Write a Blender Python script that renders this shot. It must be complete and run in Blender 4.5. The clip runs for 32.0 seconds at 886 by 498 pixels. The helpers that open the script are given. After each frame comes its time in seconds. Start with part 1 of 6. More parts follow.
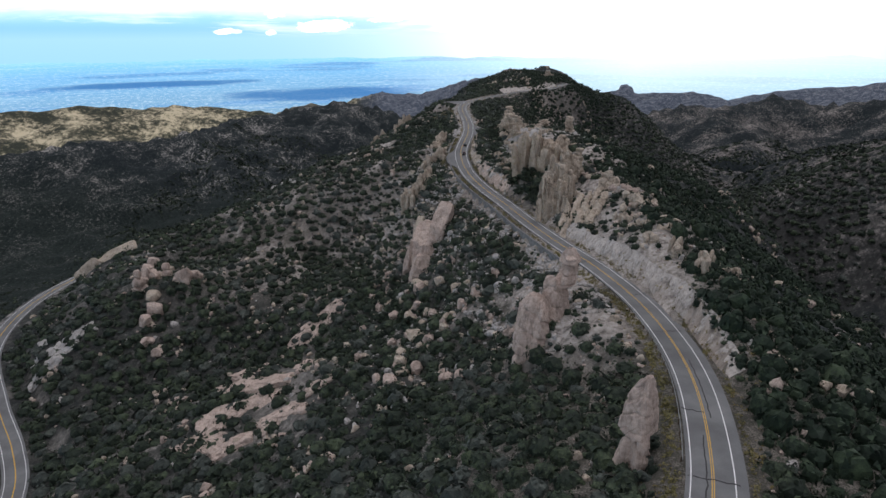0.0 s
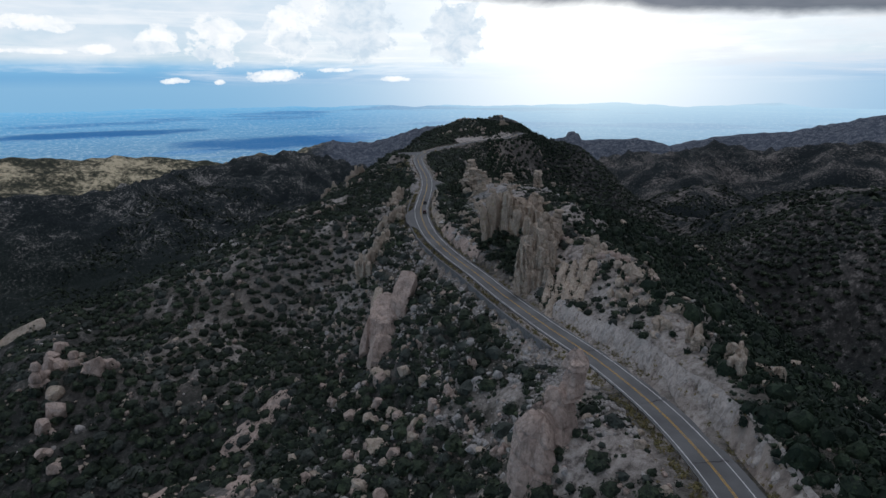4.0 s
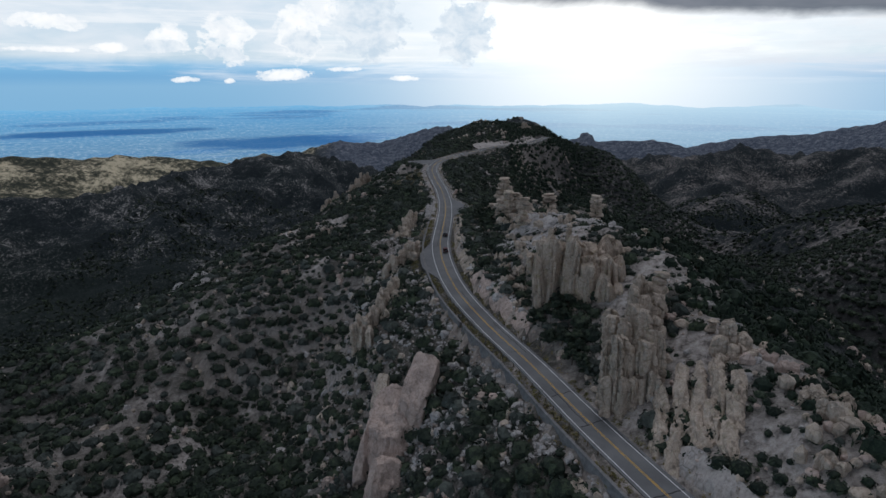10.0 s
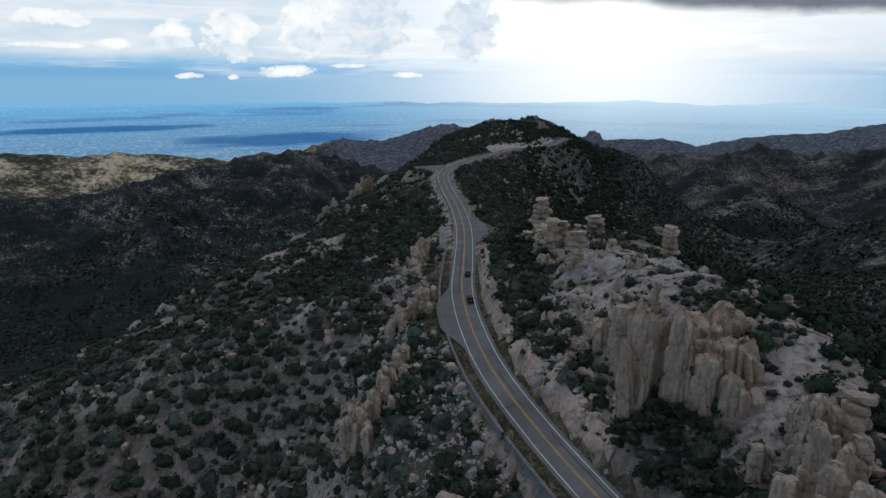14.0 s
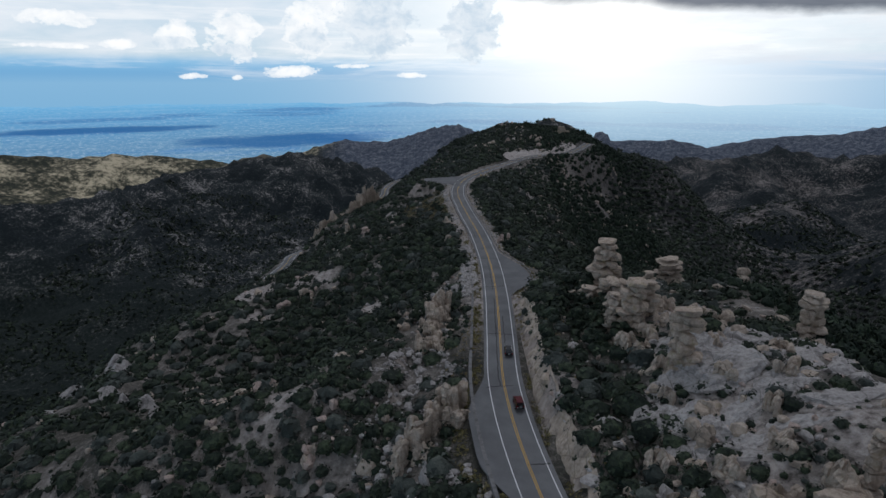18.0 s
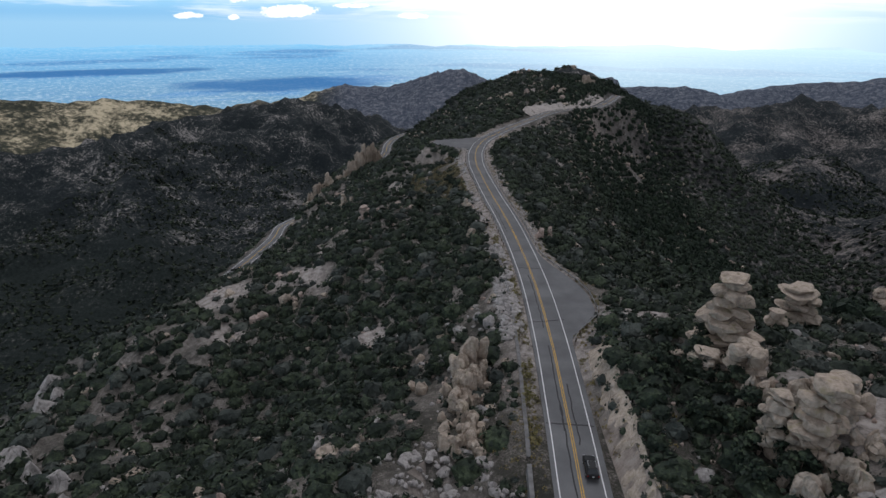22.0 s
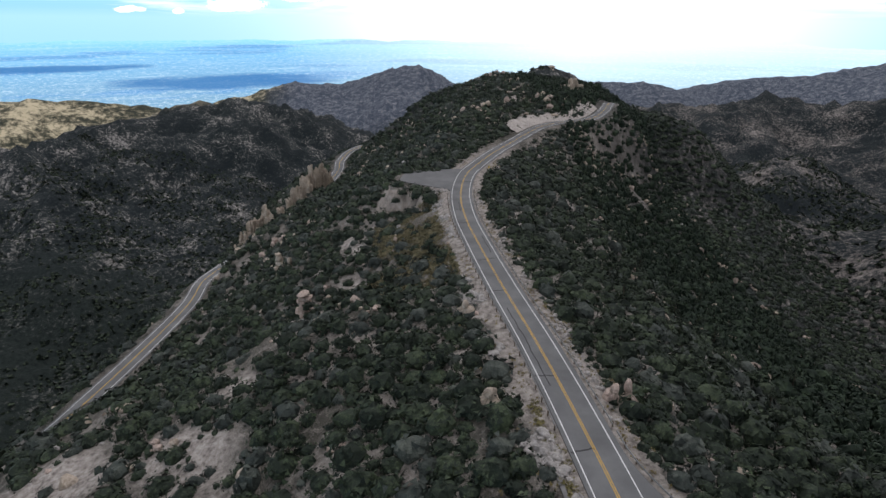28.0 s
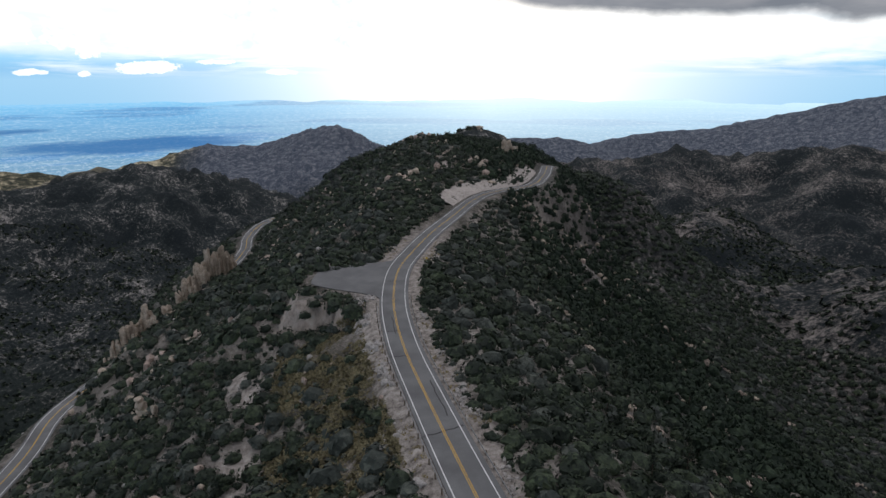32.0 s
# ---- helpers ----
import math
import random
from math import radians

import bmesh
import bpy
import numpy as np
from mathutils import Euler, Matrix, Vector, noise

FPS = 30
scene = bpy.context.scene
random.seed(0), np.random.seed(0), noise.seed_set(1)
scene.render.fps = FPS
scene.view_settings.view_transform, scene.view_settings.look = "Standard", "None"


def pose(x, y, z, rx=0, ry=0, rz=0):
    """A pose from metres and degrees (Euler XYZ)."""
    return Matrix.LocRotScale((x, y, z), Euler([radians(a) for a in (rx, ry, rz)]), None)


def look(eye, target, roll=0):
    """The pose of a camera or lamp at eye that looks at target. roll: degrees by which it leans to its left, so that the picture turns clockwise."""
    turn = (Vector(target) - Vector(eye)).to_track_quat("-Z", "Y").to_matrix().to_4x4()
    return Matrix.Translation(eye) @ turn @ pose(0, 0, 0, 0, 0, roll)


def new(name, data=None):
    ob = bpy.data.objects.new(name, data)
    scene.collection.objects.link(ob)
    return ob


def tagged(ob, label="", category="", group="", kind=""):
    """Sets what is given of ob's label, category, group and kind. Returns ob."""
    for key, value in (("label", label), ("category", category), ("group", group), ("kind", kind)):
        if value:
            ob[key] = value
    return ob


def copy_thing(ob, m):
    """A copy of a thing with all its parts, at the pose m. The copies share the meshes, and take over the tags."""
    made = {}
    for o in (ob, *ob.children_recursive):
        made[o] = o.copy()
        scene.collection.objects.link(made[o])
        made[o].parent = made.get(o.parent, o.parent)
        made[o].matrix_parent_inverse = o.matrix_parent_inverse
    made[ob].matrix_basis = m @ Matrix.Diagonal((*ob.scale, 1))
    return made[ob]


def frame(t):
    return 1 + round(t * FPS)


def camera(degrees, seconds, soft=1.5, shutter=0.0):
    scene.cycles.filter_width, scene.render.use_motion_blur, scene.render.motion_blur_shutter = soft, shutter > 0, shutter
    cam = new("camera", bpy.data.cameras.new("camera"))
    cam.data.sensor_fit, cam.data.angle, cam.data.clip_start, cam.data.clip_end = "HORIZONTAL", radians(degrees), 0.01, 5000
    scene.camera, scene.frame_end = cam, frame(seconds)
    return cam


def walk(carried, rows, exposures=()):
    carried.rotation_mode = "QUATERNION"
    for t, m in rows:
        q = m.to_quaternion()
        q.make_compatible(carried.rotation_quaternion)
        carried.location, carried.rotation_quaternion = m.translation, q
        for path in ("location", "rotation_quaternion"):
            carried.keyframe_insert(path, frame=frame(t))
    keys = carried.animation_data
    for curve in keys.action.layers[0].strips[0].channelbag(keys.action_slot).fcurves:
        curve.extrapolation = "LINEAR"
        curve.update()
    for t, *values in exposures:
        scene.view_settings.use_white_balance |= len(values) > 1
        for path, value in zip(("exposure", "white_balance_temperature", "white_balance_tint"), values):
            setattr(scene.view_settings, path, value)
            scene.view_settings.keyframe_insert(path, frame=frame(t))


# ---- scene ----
cam = camera(73.69, 32.0)
PATH = [
    (0.0, (15.32, -145.12, 113.90), (8.37, -51.24, 80.16), -0.39),
    (0.5, (14.22, -140.68, 113.96), (7.03, -46.25, 81.82), -0.39),
    (1.0, (13.23, -136.23, 114.02), (5.78, -41.25, 83.63), -0.36),
    (1.5, (12.46, -131.72, 114.11), (7.16, -36.06, 85.47), -0.36),
    (2.0, (11.80, -127.17, 114.18), (9.22, -30.90, 87.25), -0.39),
    (2.5, (11.16, -122.51, 114.21), (8.52, -26.12, 87.73), -0.42),
    (3.0, (10.66, -117.65, 114.18), (9.52, -21.22, 87.72), -0.38),
    (3.5, (10.06, -112.54, 114.16), (10.90, -16.13, 87.61), -0.43),
    (5.5, (7.63, -90.44, 114.12), (8.11, 5.98, 87.60), -0.25),
    (6.5, (6.28, -77.93, 114.15), (6.54, 18.51, 87.72), -0.28),
    (7.5, (5.04, -63.82, 113.97), (5.09, 32.62, 87.52), -0.16),
    (8.5, (4.02, -48.52, 113.52), (3.88, 47.92, 87.09), -0.29),
    (9.5, (2.88, -32.24, 113.01), (2.51, 64.17, 86.46), -0.14),
    (10.5, (1.67, -16.04, 112.47), (1.06, 80.35, 85.83), -0.21),
    (11.5, (0.00, -0.00, 112.00), (-0.80, 96.36, 85.28), -0.19),
    (12.5, (-1.86, 15.56, 111.76), (-2.79, 111.89, 84.94), -0.11),
    (13.5, (-3.50, 31.00, 111.78), (-4.37, 127.30, 84.82), -0.03),
    (14.5, (-5.38, 46.24, 111.71), (-6.52, 142.47, 84.55), 0.05),
    (16.5, (-9.02, 77.25, 111.42), (-10.48, 173.48, 84.23), 0.03),
    (17.5, (-10.86, 92.66, 111.31), (-12.33, 188.90, 84.21), -0.01),
    (18.5, (-12.36, 107.48, 111.17), (-14.00, 203.75, 84.19), 0.02),
    (19.5, (-14.34, 121.72, 111.19), (-16.08, 218.01, 84.27), 0.12),
    (20.5, (-16.55, 136.49, 111.27), (-18.38, 232.74, 84.20), 0.20),
    (21.0, (-17.34, 143.89, 111.16), (-19.23, 239.63, 82.33), 0.19),
    (21.5, (-18.22, 151.42, 111.20), (-20.21, 246.06, 78.97), 0.24),
    (22.0, (-19.00, 159.11, 111.28), (-20.69, 252.56, 75.71), 0.29),
    (22.5, (-19.62, 166.78, 111.30), (-21.31, 260.13, 75.48), 0.28),
    (23.5, (-21.12, 182.04, 111.34), (-22.67, 275.32, 75.34), 0.21),
    (24.5, (-22.51, 196.74, 111.24), (-24.10, 289.99, 75.16), 0.33),
    (25.5, (-24.04, 211.58, 111.16), (-25.76, 304.80, 75.02), 0.36),
    (27.5, (-26.40, 241.69, 111.26), (-23.51, 334.83, 74.97), 0.45),
    (28.0, (-26.66, 248.93, 111.23), (-21.30, 341.96, 74.93), 0.37),
    (28.5, (-26.49, 255.88, 111.11), (-18.23, 348.71, 74.84), 0.34),
    (29.0, (-26.25, 263.12, 111.04), (-15.54, 355.74, 74.88), 0.32),
    (29.5, (-26.05, 270.55, 110.96), (-13.84, 363.40, 75.88), 0.27),
    (30.0, (-25.61, 278.13, 110.85), (-11.03, 371.18, 77.26), 0.28),
    (30.5, (-25.11, 285.70, 110.63), (-9.63, 379.13, 78.54), 0.18),
    (31.0, (-24.52, 293.12, 110.30), (-8.71, 387.03, 79.78), 0.06),
    (31.5, (-23.89, 300.57, 110.05), (-7.27, 394.82, 81.05), -0.01),
    (32.0, (-23.22, 308.31, 109.93), (-5.22, 402.74, 82.40), -0.04),
]
walk(cam, [(t, look(eye, target, roll)) for t, eye, target, roll in PATH],
     exposures=[(0.0, 0.80, 7000, 13), (0.8, 0.70, 7000, 13), (2.0, 0.32, 6600, 11), (3.2, 0.0, 6380, 10), (20.7, -0.05, 6380, 10), (21.3, 0.12, 6600, 12), (22.0, 0.45, 6850, 12), (22.7, 0.86, 7100, 12), (29.0, 0.89, 7150, 12), (30.8, 0.76, 7150, 12), (32.0, 0.48, 7000, 12)])

# ---------------------------------------------------------------- world, sun
SUN_AZ, SUN_EL = 14.0, 64.0          # degrees to the right of +y, above the horizon


def node(tree, kind, **values):
    n = tree.nodes.new(kind)
    for key, value in values.items():
        if key in n.inputs:
            n.inputs[key].default_value = value
    return n


def math_node(tree, op, a, b=None, clamp=False):
    n = tree.nodes.new("ShaderNodeMath")
    n.operation, n.use_clamp = op, clamp
    for i, v in enumerate((a, b)):
        if v is None:
            continue
        if isinstance(v, (int, float)):
            n.inputs[i].default_value = v
        else:
            tree.links.new(v, n.inputs[i])
    return n.outputs[0]


def ramp(tree, source, stops, interpolation="LINEAR"):
    n = tree.nodes.new("ShaderNodeValToRGB")
    n.color_ramp.interpolation = interpolation
    e = n.color_ramp.elements
    while len(e) < len(stops):
        e.new(0.5)
    for el, (p, c) in zip(e, stops):
        el.position = p
        el.color = (*c, 1) if isinstance(c, tuple) else (c, c, c, 1)
    tree.links.new(source, n.inputs[0])
    return n.outputs[0]


def mix(tree, fac, a, b, mode="MIX"):
    n = tree.nodes.new("ShaderNodeMix")
    n.data_type, n.blend_type = "RGBA", mode
    for sock, v in ((n.inputs[0], fac), (n.inputs[6], a), (n.inputs[7], b)):
        if isinstance(v, (int, float)):
            sock.default_value = v
        elif isinstance(v, tuple):
            sock.default_value = (*v, 1)
        else:
            tree.links.new(v, sock)
    return n.outputs[2]


def make_world():
    w = bpy.data.worlds.new("sky")
    scene.world = w
    w.use_nodes = True
    t = w.node_tree
    t.nodes.clear()
    out = t.nodes.new("ShaderNodeOutputWorld")
    bg = t.nodes.new("ShaderNodeBackground")
    sky = t.nodes.new("ShaderNodeTexSky")
    sky.sky_type, sky.sun_disc = "NISHITA", False
    sky.sun_elevation, sky.sun_rotation = radians(SUN_EL), radians(SUN_AZ)
    sky.altitude, sky.dust_density = 1800, 2.0
    co = t.nodes.new("ShaderNodeTexCoord").outputs["Generated"]
    sep = t.nodes.new("ShaderNodeSeparateXYZ")
    t.links.new(co, sep.inputs[0])
    x, y, z = sep.outputs
    # blue air under the clouds, whitening towards the sun
    clear = mix(t, 1.0, sky.outputs[0], (0.10, 0.10, 0.10), "MULTIPLY")
    low_el = 7.0
    sun = (math.sin(radians(SUN_AZ)) * math.cos(radians(low_el)), math.cos(radians(SUN_AZ)) * math.cos(radians(low_el)), math.sin(radians(low_el)))
    dot = t.nodes.new("ShaderNodeVectorMath")
    dot.operation = "DOT_PRODUCT"
    t.links.new(co, dot.inputs[0])
    dot.inputs[1].default_value = sun
    glow = math_node(t, "POWER", math_node(t, "MAXIMUM", dot.outputs["Value"], 0.0), 20.0)
    az = math_node(t, "ARCTAN2", x, y)

    def sky_noise(sx, sz, scale, detail, rough, lift=0.0):
        c = t.nodes.new("ShaderNodeCombineXYZ")
        t.links.new(math_node(t, "MULTIPLY", az, sx), c.inputs[0])
        t.links.new(math_node(t, "MULTIPLY", z, sz), c.inputs[1])
        c.inputs[2].default_value = lift
        return noise_fac(t, c.outputs[0], scale, detail, rough, 0.3)

    # haze and rain low down, thin white cloud above
    low = ramp(t, z, [(0.0, (0.19, 0.47, 0.76)), (0.014, (0.11, 0.39, 0.72)), (0.030, (0.17, 0.48, 0.80)), (0.041, (0.56, 0.71, 0.83)), (0.07, (0.66, 0.78, 0.88)), (0.13, (0.69, 0.80, 0.89)), (0.22, (0.085, 0.125, 0.20)), (0.5, (0.036, 0.058, 0.105))])
    veil = mix(t, 0.85, clear, low)
    veil = mix(t, math_node(t, "MULTIPLY", ramp(t, sky_noise(7.0, 22.0, 1.3, 7, 0.58, 3.0), [(0.40, 0.0), (0.66, 0.6)]), ramp(t, z, [(0.02, 0.0), (0.045, 1.0), (0.2, 1.0), (0.28, 0.0)])), veil, (0.90, 0.93, 0.97))
    # heaped clouds: soft bodies with lit, crisp edges towards the sun
    fluff = math_node(t, "ADD", sky_noise(30.0, 42.0, 1.0, 8, 0.6, 2.2), -0.5)
    curl = math_node(t, "ADD", sky_noise(95.0, 120.0, 1.0, 7, 0.62, 4.4), -0.5)
    puff = math_node(t, "ADD", math_node(t, "MULTIPLY", fluff, 3.6), math_node(t, "MULTIPLY", curl, 1.8))

    def heaps(places, rough=1.0):
        field = None
        for a, zc, ra, rz in places:
            dx = math_node(t, "MULTIPLY", math_node(t, "ADD", az, -radians(a)), 1 / radians(ra))
            dz = math_node(t, "MULTIPLY", math_node(t, "ADD", z, -zc), 1 / rz)
            f = math_node(t, "SUBTRACT", 1.0, math_node(t, "ADD", math_node(t, "MULTIPLY", dx, dx), math_node(t, "MULTIPLY", dz, dz)))
            field = f if field is None else math_node(t, "MAXIMUM", field, f)
        return math_node(t, "ADD", field, math_node(t, "MULTIPLY", puff, rough))

    white = heaps(((-23.9, 0.066, 1.7, 0.020), (-19.4, 0.070, 2.4, 0.036), (-13.2, 0.078, 2.2, 0.040), (-11.0, 0.115, 2.2, 0.030), (-32.5, 0.083, 2.8, 0.011), (-28.5, 0.053, 1.5, 0.007), (-32.6, 0.049, 2.8, 0.004),
                   (-22.9, 0.010, 1.1, 0.005), (-19.4, 0.008, 0.5, 0.004), (-14.8, 0.018, 2.4, 0.009), (-9.5, 0.026, 1.8, 0.004), (-4.0, 0.012, 1.6, 0.005), (4.5, 0.047, 1.0, 0.008)), 1.0)
    grey = heaps(((-7.2, 0.094, 3.6, 0.060), (1.8, 0.080, 2.8, 0.054), (-13.0, 0.066, 1.7, 0.022), (-24.2, 0.058, 1.5, 0.010), (-19.6, 0.050, 1.8, 0.012)), 0.9)
    body = sky_noise(34.0, 46.0, 1.0, 8, 0.6, 1.7)
    tone = mix(t, ramp(t, body, [(0.40, 0.7), (0.56, 0.0)]), (1.06, 1.06, 1.05), (0.84, 0.89, 0.94))
    cloudy = mix(t, ramp(t, white, [(0.0, 0.0), (0.3, 0.6), (1.0, 0.95)]), veil, tone)
    wisp = sky_noise(2.2, 30.0, 1.6, 7, 0.6, 7.0)
    cloudy = mix(t, math_node(t, "MULTIPLY", ramp(t, wisp, [(0.52, 0.0), (0.66, 0.7)]), ramp(t, z, [(0.0, 0.0), (0.02, 0.7), (0.06, 1.0), (0.2, 0.0)])), cloudy, (1.0, 1.01, 1.02))
    bright = mix(t, math_node(t, "MULTIPLY", glow, 0.95, True), cloudy, (1.18, 1.19, 1.17))
    bright = mix(t, ramp(t, grey, [(0.0, 0.0), (0.35, 0.75), (0.8, 0.95)]), bright, mix(t, ramp(t, body, [(0.38, 0.0), (0.62, 1.0)]), (0.60, 0.72, 0.83), (0.84, 0.90, 0.95)))
    # thin lilac streaks and faint shafts to the right of the glow
    lilac = math_node(t, "MULTIPLY", ramp(t, sky_noise(3.4, 26.0, 1.5, 8, 0.6, 9.0), [(0.46, 0.0), (0.62, 0.75)]), ramp(t, az, [(0.30, 0.0), (0.46, 1.0)]))
    bright = mix(t, math_node(t, "MULTIPLY", lilac, ramp(t, z, [(0.005, 0.0), (0.03, 1.0)])), bright, (0.80, 0.84, 0.90))
    # the dark base of the storm cloud overhead, reaching lower towards the right
    edge = math_node(t, "ADD", math_node(t, "ADD", z, math_node(t, "MULTIPLY", az, 0.065)), math_node(t, "MULTIPLY", sky_noise(4.0, 10.0, 1.2, 6, 0.55, 11.0), 0.055))
    bright = mix(t, ramp(t, edge, [(0.152, 0.0), (0.166, 1.0)]), bright, ramp(t, sky_noise(3.0, 9.0, 1.5, 6, 0.6, 5.0), [(0.35, (0.14, 0.165, 0.205)), (0.65, (0.25, 0.27, 0.31))]))
    high = ramp(t, z, [(0.17, 1.0), (0.30, 0.9)])
    back = ramp(t, math_node(t, "ADD", math_node(t, "MULTIPLY", y, 0.5), 0.5), [(0.30, 1.35), (0.62, 1.0)])
    bright = mix(t, 1.0, mix(t, 1.0, bright, high, "MULTIPLY"), back, "MULTIPLY")
    t.links.new(bright, bg.inputs[0])
    bg.inputs[1].default_value = 1.0
    t.links.new(bg.outputs[0], out.inputs[0])


sun_data = bpy.data.lights.new("sun", "SUN")
sun_data.energy, sun_data.angle, sun_data.color = 0.78, radians(30), (0.92, 0.96, 1.05)
sun_ob = new("sun", sun_data)
sun_ob.matrix_world = look((0, 0, 900), (-math.sin(radians(SUN_AZ)) * math.cos(radians(SUN_EL)) * 100,
                                         -math.cos(radians(SUN_AZ)) * math.cos(radians(SUN_EL)) * 100,
                                         900 - math.sin(radians(SUN_EL)) * 100))

# ---------------------------------------------------------------- materials


def material(name, rough=0.85, metal=0.0, spec=0.3):
    m = bpy.data.materials.new(name)
    m.use_nodes = True
    t = m.node_tree
    b = t.nodes["Principled BSDF"]
    b.inputs["Roughness"].default_value = rough
    b.inputs["Metallic"].default_value = metal
    b.inputs["Specular IOR Level"].default_value = spec
    return m, t, b


def coords(t):
    return t.nodes.new("ShaderNodeNewGeometry").outputs["Position"]


def noise_fac(t, vec, scale, detail=5.0, rough=0.6, warp=0.0):
    n = node(t, "ShaderNodeTexNoise", Scale=scale, Detail=detail, Roughness=rough, Distortion=warp)
    t.links.new(vec, n.inputs["Vector"])
    return n.outputs["Fac"]


def bump(t, b, height, strength=0.5, distance=0.1):
    n = node(t, "ShaderNodeBump", Strength=strength, Distance=distance)
    t.links.new(height, n.inputs["Height"])
    t.links.new(n.outputs[0], b.inputs["Normal"])


def plain(name, colour, rough=0.6, metal=0.0, spread=0.12, scale=6.0, spec=0.4):
    m, t, b = material(name, rough, metal, spec)
    f = noise_fac(t, coords(t), scale)
    lo = tuple(c * (1 - spread) for c in colour)
    hi = tuple(min(1, c * (1 + spread)) for c in colour)
    t.links.new(ramp(t, f, [(0.3, lo), (0.7, hi)]), b.inputs["Base Color"])
    return m


def rock_material(name, pale, mid, dark, moss=0.0):
    m, t, b = material(name, 0.92, spec=0.2)
    v = coords(t)
    big = noise_fac(t, v, 0.16, 4, 0.6)
    fine = noise_fac(t, v, 1.6, 8, 0.68)
    col = ramp(t, fine, [(0.20, dark), (0.44, mid), (0.72, pale)])
    crack = node(t, "ShaderNodeTexVoronoi", Scale=0.17)
    crack.feature = "DISTANCE_TO_EDGE"
    bent = node(t, "ShaderNodeTexNoise", Scale=0.5, Detail=4.0)
    t.links.new(v, bent.inputs["Vector"])
    t.links.new(mix(t, 0.55, v, bent.outputs["Color"], "ADD"), crack.inputs["Vector"])
    col = mix(t, math_node(t, "MULTIPLY", ramp(t, crack.outputs["Distance"], [(0.0, 0.7), (0.02, 0.0)]), ramp(t, big, [(0.44, 0.0), (0.56, 1.0)])), col, tuple(0.4 * c for c in dark))
    col = mix(t, ramp(t, big, [(0.42, 0.0), (0.64, 0.4)]), col, tuple(0.62 * c for c in mid))
    # dark water streaks running down
    mp = node(t, "ShaderNodeMapping", Scale=(1.0, 1.0, 0.12))
    t.links.new(v, mp.inputs[0])
    streak = noise_fac(t, mp.outputs[0], 0.9, 5, 0.6)
    col = mix(t, ramp(t, streak, [(0.52, 0.0), (0.66, 0.6)]), col, tuple(0.4 * c for c in mid))
    if moss:
        lich = noise_fac(t, v, 0.7, 6, 0.6)
        col = mix(t, ramp(t, lich, [(0.55, 0.0), (0.68, moss * 0.75)]), col, (0.25, 0.225, 0.085))
    t.links.new(col, b.inputs["Base Color"])
    bump(t, b, math_node(t, "ADD", fine, noise_fac(t, v, 7.0, 6, 0.7)), 0.7, 0.25)
    return m


make_world()
GRANITE = rock_material("granite", (0.64, 0.535, 0.45), (0.46, 0.375, 0.305), (0.15, 0.12, 0.10), 0.3)
LICHEN_GRANITE = rock_material("lichen_granite", (0.62, 0.505, 0.415), (0.45, 0.36, 0.29), (0.14, 0.11, 0.09), 0.6)
PINK_GRANITE = rock_material("pink_granite", (0.64, 0.505, 0.44), (0.48, 0.37, 0.32), (0.18, 0.14, 0.12))
PALE_STONE = rock_material("pale_stone", (0.58, 0.545, 0.525), (0.39, 0.36, 0.345), (0.14, 0.13, 0.125))


